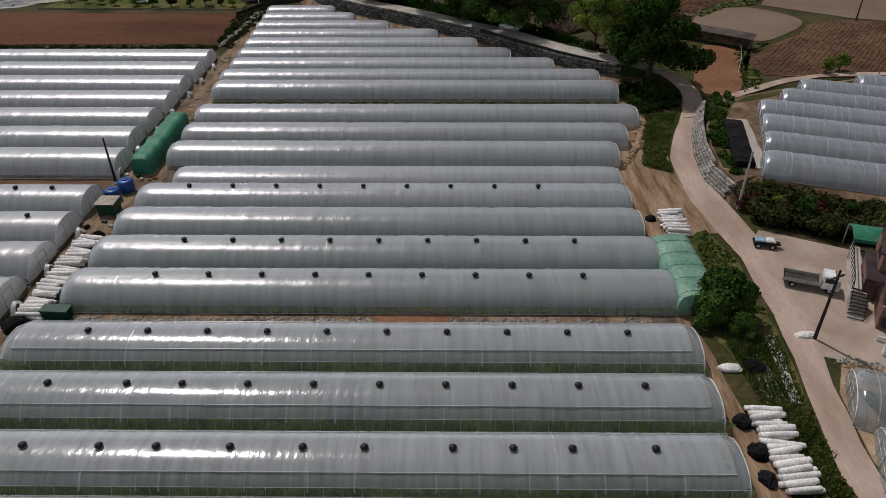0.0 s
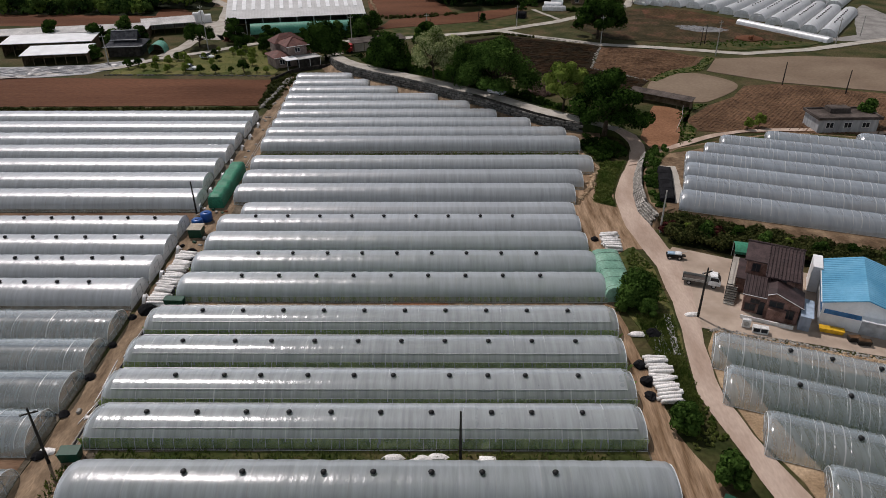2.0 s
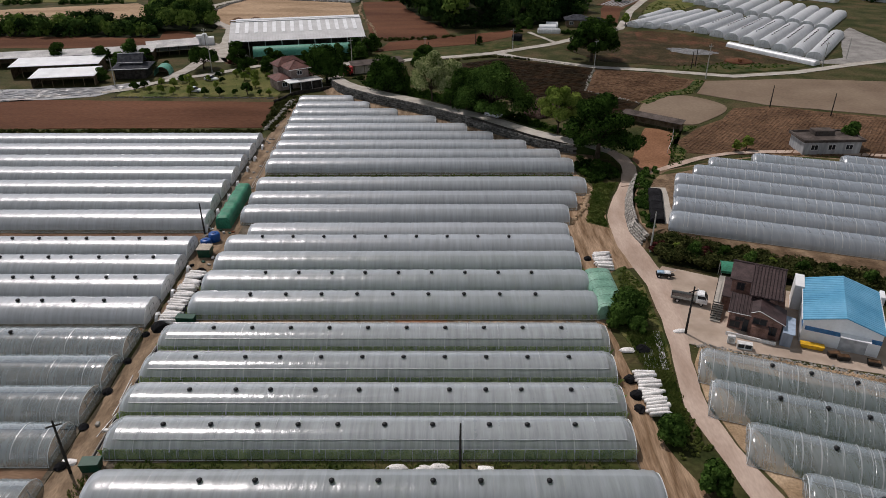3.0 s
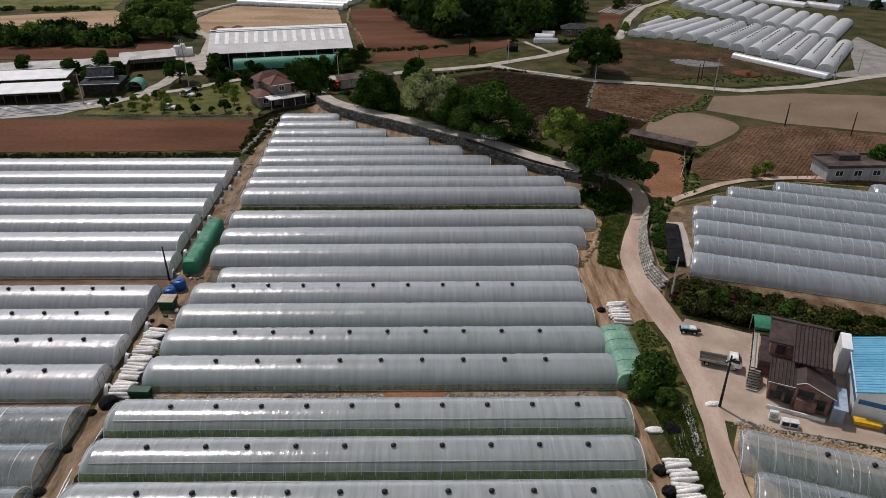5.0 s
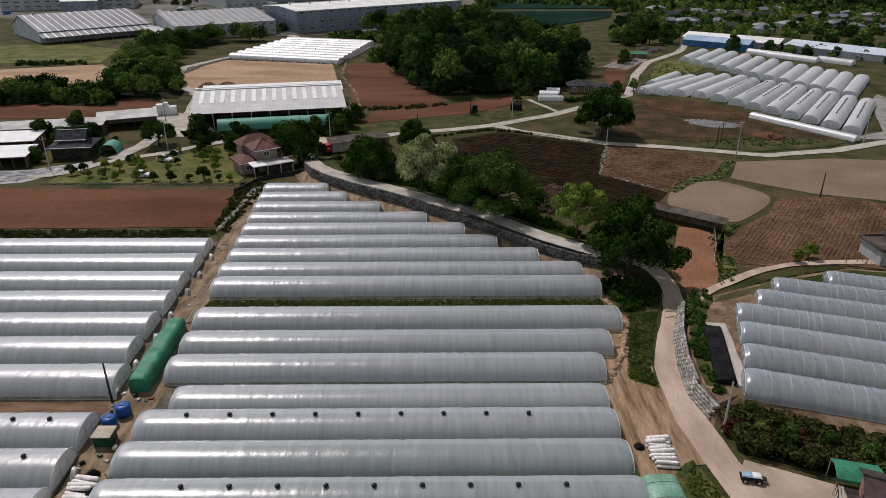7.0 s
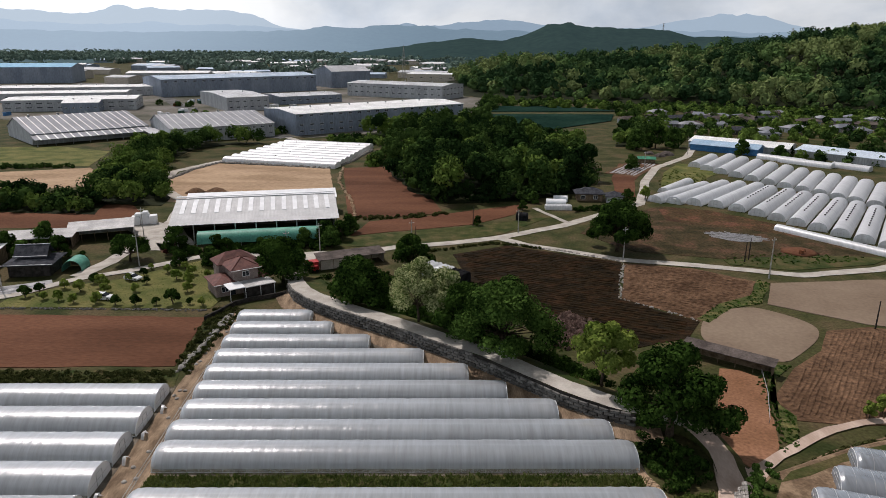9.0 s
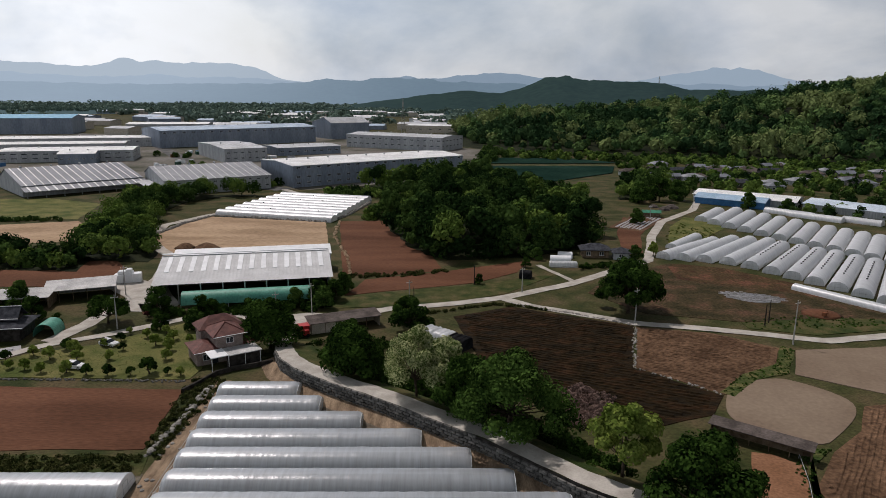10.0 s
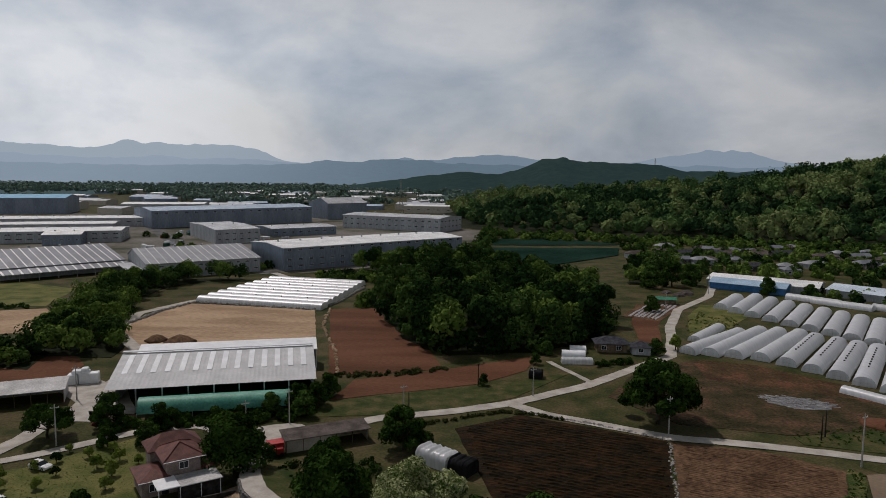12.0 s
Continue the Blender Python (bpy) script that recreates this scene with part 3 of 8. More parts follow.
def tufts(pts, z, size, rng=RNG, blades=5):
    """Grass tufts: leaning blades at each point."""
    pts = np.asarray(pts)
    n = len(pts) * blades
    base = np.c_[np.repeat(pts, blades, 0) + rng.normal(size=(n, 2)) * size * 0.5, np.full(n, z) if np.isscalar(z) else np.repeat(z, blades)]
    w = rng.uniform(0, 2 * math.pi, n)
    side = np.c_[np.cos(w), np.sin(w), np.zeros(n)] * (size * 0.22)
    up = np.c_[rng.normal(size=(n, 2)) * 0.45, np.ones(n)] * (size * rng.uniform(0.5, 1.2, n))[:, None]
    return np.stack([base - side, base + side, base + side * 0.6 + up, base - side * 0.6 + up], 1)

# ---- ground, roads and fields ----
g = Geo()
xs = sorted(set([-5200, -3000, -1500, -800, -450] + list(range(-260, 421, 10)) + [560, 800, 1500, 3000, 5200]))
ys = sorted(set([-1200, -500, -200] + list(range(-80, 701, 10)) + [800, 1000, 1400, 2000, 3000, 5200]))
verts, faces = [], []
for y in ys:
    for x in xs:
        verts.append((x, y, -0.06 + 0.05 * noise.noise(Vector((x * 0.07, y * 0.07, 0)))))
for j in range(len(ys) - 1):
    for i in range(len(xs) - 1):
        k = j * len(xs) + i
        faces.append((k, k + 1, k + len(xs) + 1, k + len(xs)))
structure("ground", g.add(verts, faces), "ground", True)

ROAD_L = [(44.2, 4), (43.5, 12.2), (42.7, 16.1), (41.9, 20.8), (40.4, 28.0), (41.3, 34.7), (42.7, 45.2), (43.0, 56.4), (42.0, 63.8), (41.1, 71.1), (41.9, 81.7), (44.8, 89.7), (48.6, 99.0)]
ROAD_R = [(48.6, 4), (47.1, 13.1), (46.0, 16.5), (44.5, 21.2), (43.2, 29.1), (43.9, 37.1), (45.7, 45.8), (46.9, 56.0), (45.9, 65.0), (44.9, 72.2), (45.9, 83.0), (48.5, 91.0), (53.0, 98.5)]
structure("road_farm", strip_mesh(ROAD_L, ROAD_R, 0.05), "concrete_road")
BACK = [(-24.5, 180.0, 0.4), (-22.5, 171.0, 2.4), (-19.3, 163.2, 3.2), (-15.5, 158.4, 3.3), (-8.7, 152.6, 3.3), (2.4, 144.6, 3.3), (10.8, 137.6, 3.3), (19.4, 130.6, 3.3), (26.2, 123.6, 3.3), (31.6, 118.0, 3.3), (37.0, 114.0, 3.2), (41.2, 112.4, 2.7), (45.0, 112.0, 2.0), (47.8, 111.0, 1.4), (49.4, 108.4, 1.0), (49.9, 104.8, 0.6), (49.2, 100.2, 0.25), (48.0, 96.0, 0.07)]


def offset_line(line, d):
    out = []
    for i, p in enumerate(line):
        a, b = Vector(line[max(i - 1, 0)][:2]), Vector(line[min(i + 1, len(line) - 1)][:2])
        w = (b - a).normalized()
        out.append((p[0] - w.y * d, p[1] + w.x * d, p[2] if len(p) > 2 else 0))
    return out


road_near, road_far = offset_line(BACK, -0.1), offset_line(BACK, 3.6)[:-6] + offset_line(BACK, 3.0)[-6:]
structure("road_upper", strip_mesh(road_far[:-4], road_near[:-4], 0, 2.0), "pale_concrete")
structure("road_slope", strip_mesh([(x, y, z + 0.03) for x, y, z in road_far[-5:]], [(x, y, z + 0.03) for x, y, z in road_near[-5:]], 0, 2.0), "concrete_road")
# the bank that carries the upper road: a retaining face, the bed, and a slope behind
bank_rings = []
for (xa, ya, za), (xb, yb, zb), (xc, yc, zc) in zip(offset_line(BACK, -0.02), offset_line(BACK, 3.7)[:-6] + offset_line(BACK, 3.1)[-6:], offset_line(BACK, 11.5)[:-6] + offset_line(BACK, 4.6)[-6:]):
    bank_rings.append([(xa, ya, -0.3), (xa, ya, za - 0.06), (xb, yb, zb - 0.06), (xb + (xc - xb) * 0.5, yb + (yc - yb) * 0.5, zb * 0.62), (xc, yc, -0.3)])
structure("ground_bank", Geo().loft(bank_rings, closed=False), "weeds", True)

structure("ground_wall_foot", Geo().loft([[(x, y, min(z * 0.28, 0.9)), (u, v, min(z * 0.22, 0.7)), (a, b, 0.02)] for (x, y, z), (u, v, w), (a, b, c) in zip(offset_line(BACK[1:13], -0.2), offset_line(BACK[1:13], -1.0), offset_line(BACK[1:13], -3.4))], closed=False), "lane_dirt", True)
TERRACE = [(54.8, 98.4), (51.6, 95.5), (48.6, 88.0), (47.0, 81.0), (46.3, 74.9), (46.9, 70.8), (50.2, 72.6), (60.9, 67.2), (68.8, 63.1), (81.5, 57.9), (125, 40.5), (170, 52), (160, 110), (108, 104), (84, 108.8), (70, 104.8)]
SKIRT = [0.8, 0.5, 0.5, 0.5, 0.5, 3.0, 5.5, 6.0, 6.5, 7, 8, 8, 6, 5, 4, 3]
ter_c = Vector((88, 82))
outer = []
for i, (x, y) in enumerate(TERRACE):
    a, b = Vector(TERRACE[i - 1]), Vector(TERRACE[(i + 1) % len(TERRACE)])
    w = (b - a).normalized()
    outer.append((x - w.y * SKIRT[i], y + w.x * SKIRT[i]) if (Vector((-w.y, w.x)).dot(Vector((x, y)) - ter_c) > 0) else (x + w.y * SKIRT[i], y - w.x * SKIRT[i]))
TER_Z = 1.9
g = Geo().loft([[(x, y, -0.25) for x, y in outer], [(x * .45 + u * .55, y * .45 + v * .55, 0.9) for (x, y), (u, v) in zip(outer, TERRACE)], [(x, y, TER_Z) for x, y in TERRACE]])
g.add([(x, y, TER_Z) for x, y in TERRACE], [tuple(range(len(TERRACE)))])
structure("ground_terrace", g, "terrace_soil")
structure("grass_terrace_edge", patch([(46.5, 74.6), (48.8, 73.6), (49.6, 80), (51.2, 88), (53.4, 93.6), (56, 97.4), (54.8, 97.9), (51.9, 95.2), (48.9, 88), (47.3, 81)], TER_Z + 0.02, 0, 0.1), "weeds")
structure("grass_terrace_back", patch([(55.5, 96.8), (60, 98.2), (66, 101.2), (76, 103.4), (94, 103.4), (106, 104.0), (84, 108.2), (70, 104.2), (58, 99.2)], TER_Z + 0.02, 0, 0.2), "weeds")
structure("ground_sheet_base", patch([(49.4, 74.6), (52.3, 74.2), (55.0, 90.2), (51.9, 90.6)], TER_Z + 0.03, 0, 0.2), "pale_concrete")

# lanes between the greenhouse blocks
structure("path_lane", strip_mesh([(-30.2, 4), (-30.0, 48), (-31.0, 75), (-31.8, 125), (-31.2, 160)], [(-24.5, 4), (-25.6, 48), (-25.2, 75), (-26.0, 125), (-28.6, 160)], 0.03), "lane_dirt")
structure("path_side", strip_mesh([(33.0, 4), (32.8, 22), (33.2, 48), (33.6, 62), (33.4, 78), (37, 90), (39.0, 104)], [(42.5, 4), (36.2, 23), (35.2, 40), (34.6, 50), (37.5, 68), (41.5, 80), (43, 90)], 0.028), "rutted_dirt")
structure("grass_upper_verge", patch([(41.3, 76.4), (41.4, 81.7), (44.3, 89.7), (47.6, 97.5), (42.6, 96), (39.6, 86), (37.6, 78.6)], 0.06, 0, 0.4), "verge")
structure("path_dirt_spread", patch([(33.6, 62), (37.0, 58.6), (39.8, 61.6), (43.6, 62.0), (43.4, 67), (42.6, 72.5), (42.4, 77), (37.4, 79.4), (34, 77)], 0.036, 0, 0.4), "rutted_dirt")
structure("grass_road_verge", patch([(38.0, 25.5), (40.2, 25), (39.7, 28), (40.8, 34.7), (42.2, 45.2), (42.5, 56.4), (41.0, 62.6), (39.8, 62.0), (37.4, 59.4), (36.4, 57), (35.9, 45), (37.6, 38), (37.8, 31)], 0.043, 0, 0.3), "verge")
for x0, y0, x1, y1 in ((-112, 43.7, -31, 45.1), (-112, 70.9, -31.4, 74.4), (-112, 16.6, -31, 18.8), (-24.5, 71.1, 33, 71.5)):
    structure("path_cross_lane", patch([(x0, y0), (x1, y0), (x1, y1), (x0, y1)], 0.03), "clay_lane")
structure("pavement_yard", patch([(43.2, 57), (47.0, 62.6), (55.5, 58.5), (70, 52.5), (76, 40), (68.5, 34.6), (53.2, 39.2), (44.6, 41.5), (43.4, 48)], 0.035), "yard_concrete")
structure("ground_east_strip", patch([(46.8, 16), (44.6, 22), (43.4, 30), (44.2, 37), (46, 40.5), (53, 38.4), (68, 34), (90, 25), (80, -4), (50, -2)], 0.02), "dirt")
structure("field_block_soil", patch([(-26, 3), (33, 3), (33.4, 50), (33.6, 80), (40, 100), (40, 108), (-14, 158), (-29.5, 159), (-27.5, 104), (-25.5, 70)], 0.012), "bed_soil")
structure("field_left_soil", patch([(-112, 3), (-30.2, 3), (-30.6, 70), (-32, 126), (-112, 126)], 0.01), "bed_soil")
for k, (x0, y0, x1, y1) in enumerate([(-24, 18.3, 32.5, 19.9), (-26.5, 97.3, 39, 101.0)]):
    structure("grass_strip", patch([(x0, y0), (x1, y0), (x1, y1), (x0, y1)], 0.05), "weeds")
structure("field_gravel_bed", patch([(-24, 45.0), (31, 45.0), (31, 46.9), (-24, 46.9)], 0.05), "lane_dirt")
structure("field_clay_bed", patch([(4.5, 44.9), (12, 44.9), (12, 47), (4.5, 47)], 0.07), "clay")

FIELDS = [
    ("field_red_west", "red_soil", [(-120, 158.5), (-36.7, 155.7), (-34.9, 133.2), (-120, 132.0)], 0.05),
    ("field_hedge_strip", "weeds", [(-120, 131.6), (-33.4, 131.6), (-32.2, 125.4), (-120, 125.0)], 0.04),
    ("field_dark", "dark_soil", [(16, 200), (31.6, 208.6), (60.2, 193.0), (52.8, 166.8), (66.2, 153.6), (61.0, 145.4), (50, 141), (38, 152), (22, 166)], 0.04),
    ("field_brown", "brown_soil", [(60.7, 192.6), (77.4, 188.4), (88.9, 178.4), (82.7, 168.0), (73.0, 161.9), (66.6, 153.9), (53.4, 167.0)], 0.05),
    ("field_paddy_north", "paddy_soil", [(92.0, 177.2), (120, 180), (180, 172), (150, 135), (100.4, 152.2), (84.9, 163.6)], 0.06),
    ("field_paddy", "paddy_soil", round_off([(68, 156.5), (72.9, 159.7), (78, 161.6), (82.7, 161.3), (89.6, 152.6), (87.5, 146), (80, 138.6), (73.9, 133.6), (66, 140.5), (62.9, 145)]), 0.06),
    ("field_brown_east", "brown_soil", [(90.2, 149.0), (100, 150.9), (150, 132), (140, 108), (104, 110), (85, 114), (75.0, 113.4), (66.4, 115), (67.0, 122.3), (75.2, 132.4), (84, 139.6)], 0.05),
    ("field_clay", "clay", [(62, 132.5), (65.1, 131.6), (68.2, 128.2), (65.4, 121.1), (63.0, 113.6), (61.0, 108.0), (57.8, 103.2), (54.6, 102.6), (53.4, 105), (53.4, 110.2), (56.0, 118), (58.9, 125)], 0.06),
    ("field_red_mid", "red_soil", [(-30.5, 330.9), (-9.5, 333), (-6, 308), (10, 268), (14.1, 246.5), (-3.1, 240.5), (-17.3, 239.6)], 0.05),
    ("field_red_near", "red_soil", [(-14.0, 218.5), (-9.8, 235.2), (16, 246.1), (44, 261), (37.5, 244.6), (23.3, 231.9)], 0.05),
    ("field_grass_mid", "weeds", [(-17.3, 206.8), (-13.6, 217.8), (24.9, 230.5), (50.4, 243.0), (31.5, 220.9), (14, 211), (-1.0, 207.8)], 0.045),
    ("field_tan", "tan_soil", [(-99.5, 300), (-97.1, 322.1), (-90.2, 341.2), (-36.5, 329.2), (-29.2, 288.6), (-24, 256), (-84.4, 262.1)], 0.05),
    ("field_soil_by_tunnels", "rough_field", [(90.4, 257.2), (118.3, 226.2), (131.9, 198.0), (120, 196), (100, 198), (87.7, 196.6), (66, 203.0), (55, 222), (66, 240)], 0.045),
    ("field_lawn", "lawn", [(-84, 161.4), (-37.2, 160.6), (-36.5, 166), (-40, 180), (-49.9, 194.4), (-64.6, 179.4), (-76, 174), (-84, 166)], 0.05),
    ("field_nw_tan", "tan_soil", [(-230, 300), (-143.5, 328.8), (-122, 300), (-125.3, 287.2), (-230, 262)], 0.05),
    ("field_nw_lawn", "lawn", [(-260, 330), (-146, 332.8), (-155.3, 375.2), (-190, 392), (-300, 380)], 0.05),
    ("field_nw_red", "red_soil", [(-160, 226), (-84, 226), (-88, 248), (-98, 262), (-170, 262)], 0.05),
    ("field_mulch", "mulch_film", [(-130, 152), (-99, 159), (-90, 161.5), (-78.8, 175.5), (-81, 179), (-93, 171.8), (-130, 168)], 0.05),
    ("field_row_soil", "brown_soil", [(85, 320), (96.9, 311), (117, 342), (107, 356)], 0.06),
    ("field_tunnel_grass", "lawn", [(98, 283), (110, 288), (135, 320), (134, 342), (126, 345), (112, 322)], 0.05),
    ("field_ne_red", "red_soil", [(84, 266), (94, 304), (108, 333), (98, 345), (86, 310), (78, 270)], 0.05),
    ("field_red_strip", "red_soil_dark", [(88, 252), (91.4, 256.4), (105.4, 251.4), (120, 232.4), (127, 217), (121, 217), (108, 226), (95.1, 231.5), (86, 237)], 0.06),
    ("field_paddy_bank", "verge", [(84, 164), (91.6, 177), (90, 180), (83.5, 169), (74, 163.5), (66, 155), (68, 153), (76, 161)], 0.075),
    ("field_clay_bank", "verge", [(63.5, 107), (67.5, 116), (66, 122), (70.6, 129), (75.5, 133.6), (72, 133.5), (68.8, 128), (65.6, 120.5), (62.4, 109)], 0.075),
    ("field_lane_bank", "weeds", [(88, 191.5), (102, 187), (126, 192), (134, 198), (112, 200), (88, 196)], 0.08),
    ("field_garden_rows", "brown_soil", [(-63, 201), (-55, 199), (-56, 208), (-68, 210)], 0.06),
]
for nm, mt, poly, z in FIELDS:
    structure(nm, patch(poly, z), mt)
structure("water_pond_nets", patch([(50, 632), (124.3, 634), (162, 592), (88, 585), (45, 585)], 0.5), "pond_net")
structure("water_pond_net_front", patch([(42, 566), (150, 566), (137, 521), (87, 472), (60, 492), (38, 526)], 0.5), "pond_net")


def lane(name, line, width, mat, z=0.09):
    line = [(*p, z) for p in line]
    structure(name, strip_mesh(offset_line(line, width / 2), offset_line(line, -width / 2), z), mat)


lane("road_north", [(-24.5, 179), (-20.5, 190), (-9, 200.5), (-0.9, 206.2), (15.9, 210.8), (30, 216.5), (42, 224.5), (52, 231), (64.1, 242.5), (73, 251), (84, 260.5), (91, 280), (97.3, 300.5), (112.0, 333.5), (137.3, 365.0), (150, 392)], 3.6, "pale_concrete")
lane("path_house", [(45.5, 254), (47.1, 249.0), (50.4, 241.5), (53.4, 233.4)], 1.8, "pale_concrete", 0.102)
structure("road_yard", patch(round_off([(-28.7, 198.5), (-25.0, 201.4), (-18.5, 203.0), (-14.5, 199.0), (-17.8, 191.4), (-20.6, 187.0), (-24.5, 186.4)], 1), 0.12, 0, 0.1), "pale_concrete")
lane("road_fields", [(30, 216), (37, 209), (46.5, 203.8), (61.2, 195.2), (77.6, 191.3), (90.1, 187.2), (102.1, 183.0), (124.5, 187.7), (150, 199), (170, 206)], 3.4, "pale_concrete", 0.096)
lane("road_branch", [(49.5, 98.0), (52.6, 100.4), (62.9, 107.3), (69.3, 111.6), (75.6, 113.9), (81.7, 115), (91.7, 115.3), (104, 113.6), (130, 110)], 1.7, "concrete_road", 0.14)
structure("road_fork", patch([(47.6, 95.0), (52.4, 96.6), (55.8, 99.4), (57.2, 101.6), (54.0, 102.0), (52.9, 104.4), (49.7, 103.6), (48.6, 99.6)], 0.17, 0, 0.1), "concrete_road")
structure("field_east_soil", patch([(45.6, 37.6), (86, 22.4), (80, -2), (51, 6.0)], 0.045), "weeds")
lane("road_west", [(-120, 156), (-84, 168.0), (-75.5, 179.3), (-65.9, 185.2), (-50.0, 198.4), (-38, 201), (-26, 188)], 3.0, "pale_concrete", 0.108)
lane("road_barn", [(-76, 181), (-73.2, 193), (-72.8, 205), (-71, 214), (-72.5, 236), (-78, 262), (-98, 290), (-103, 320), (-92, 345), (-70, 372), (-62, 410), (-76, 430)], 4.2, "pale_concrete", 0.114)
lane("road_estate", [(-300, 800), (-200, 610), (-165, 545), (-140, 470), (-76, 430)], 12, "asphalt")
lane("road_estate_far", [(-520, 1000), (-300, 800)], 14, "asphalt")
structure("pavement_barn_yard", patch([(-72, 204), (-56, 202), (-57, 210), (-66, 226), (-80, 236), (-84, 226), (-74, 216)], 0.06), "pale_concrete")
structure("pavement_estate", patch([(-300, 520), (-150, 440), (-60, 430), (40, 500), (60, 720), (-100, 900), (-520, 950), (-560, 560)], 0.05), "estate_ground")
structure("pavement_tunnel_lot", patch([(133, 200), (150, 208), (170, 250), (180, 262), (176, 206), (150, 199)], 0.06), "lot_concrete")

# distant ridges
def ridge(name, material, dist, line, depth, seed):
    """A range of hills: crest heights along an arc, falling to the plain on both sides."""
    rings = []
    az = np.array([a for a, h in line], float)
    hh = np.array([h for a, h in line], float)
    for a in np.linspace(az[0], az[-1], 320):
        h = np.interp(a, az, hh)
        r = radians(a)
        row = []
        for f, d in ((-1.0, 0), (-0.78, 0.17), (-0.62, 0.3), (-0.45, 0.5), (-0.3, 0.68), (-0.14, 0.86), (0.0, 1.0), (0.4, 0.5), (1.0, 0)):
            dd = dist + depth * f
            wob = 1 + 0.11 * noise.noise(Vector((a * 0.4 + seed, f * 1.5, 1))) + 0.055 * noise.noise(Vector((a * 1.1 + seed, f * 2, 2))) + 0.03 * noise.noise(Vector((a * 3.1 + seed, f * 4, 2))) + 0.012 * noise.noise(Vector((a * 9.0 + seed, f * 7, 5)))
            row.append((math.sin(r) * dd + 11, math.cos(r) * dd, max(h * d * wob, 0) - 2))
        rings.append(row)
    structure(name, Geo().loft(rings, closed=False), material, True)


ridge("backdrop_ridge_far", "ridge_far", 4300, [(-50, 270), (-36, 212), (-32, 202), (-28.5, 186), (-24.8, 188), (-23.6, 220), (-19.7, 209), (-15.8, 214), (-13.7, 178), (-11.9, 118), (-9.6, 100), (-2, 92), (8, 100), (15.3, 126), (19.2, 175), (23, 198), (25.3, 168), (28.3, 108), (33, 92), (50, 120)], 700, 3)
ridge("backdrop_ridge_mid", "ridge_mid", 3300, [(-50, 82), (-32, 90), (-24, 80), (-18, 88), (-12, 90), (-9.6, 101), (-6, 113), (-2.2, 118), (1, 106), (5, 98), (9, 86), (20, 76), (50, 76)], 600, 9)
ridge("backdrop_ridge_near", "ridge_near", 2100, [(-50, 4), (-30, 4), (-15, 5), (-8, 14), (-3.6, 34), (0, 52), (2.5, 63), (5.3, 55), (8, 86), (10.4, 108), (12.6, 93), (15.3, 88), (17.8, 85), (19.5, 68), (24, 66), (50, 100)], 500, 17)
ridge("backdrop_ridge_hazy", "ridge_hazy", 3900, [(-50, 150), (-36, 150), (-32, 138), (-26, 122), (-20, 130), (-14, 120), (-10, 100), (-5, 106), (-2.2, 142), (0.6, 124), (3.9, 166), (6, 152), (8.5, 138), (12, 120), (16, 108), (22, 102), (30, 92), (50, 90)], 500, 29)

# ---- greenhouses ----
def arch(hw, h, n=12, flat=2.35):
    """The hoop's profile: a rounded arch."""
    pts = []
    for i in range(n + 1):
        a = math.pi * i / n
        c, s = math.cos(a), math.sin(a)
        k = (abs(c) ** flat + abs(s) ** flat) ** (-1 / flat)
        pts.append((-c * k * hw, s * k * h))
    return pts


HOOPS = {}


def hoop_mesh(hw, h, r, material):
    key = (hw, h, r, material)
    if key not in HOOPS:
        HOOPS[key] = Geo().tube([(0, y, z) for y, z in arch(hw, h, 10)], r, 3, False).mesh("hoop", material)
    return HOOPS[key]


VENT = Geo()
VENT.loft([[(math.cos(a) * r, math.sin(a) * r, z) for a in np.linspace(0, 2 * math.pi, 9)[:-1]] for r, z in ((0.17, -0.1), (0.18, 0.14), (0.30, 0.16), (0.31, 0.26), (0.2, 0.38), (0.05, 0.42))], caps=True)
VENT_MESH = VENT.mesh("ridge_vent", "vent_black", True)


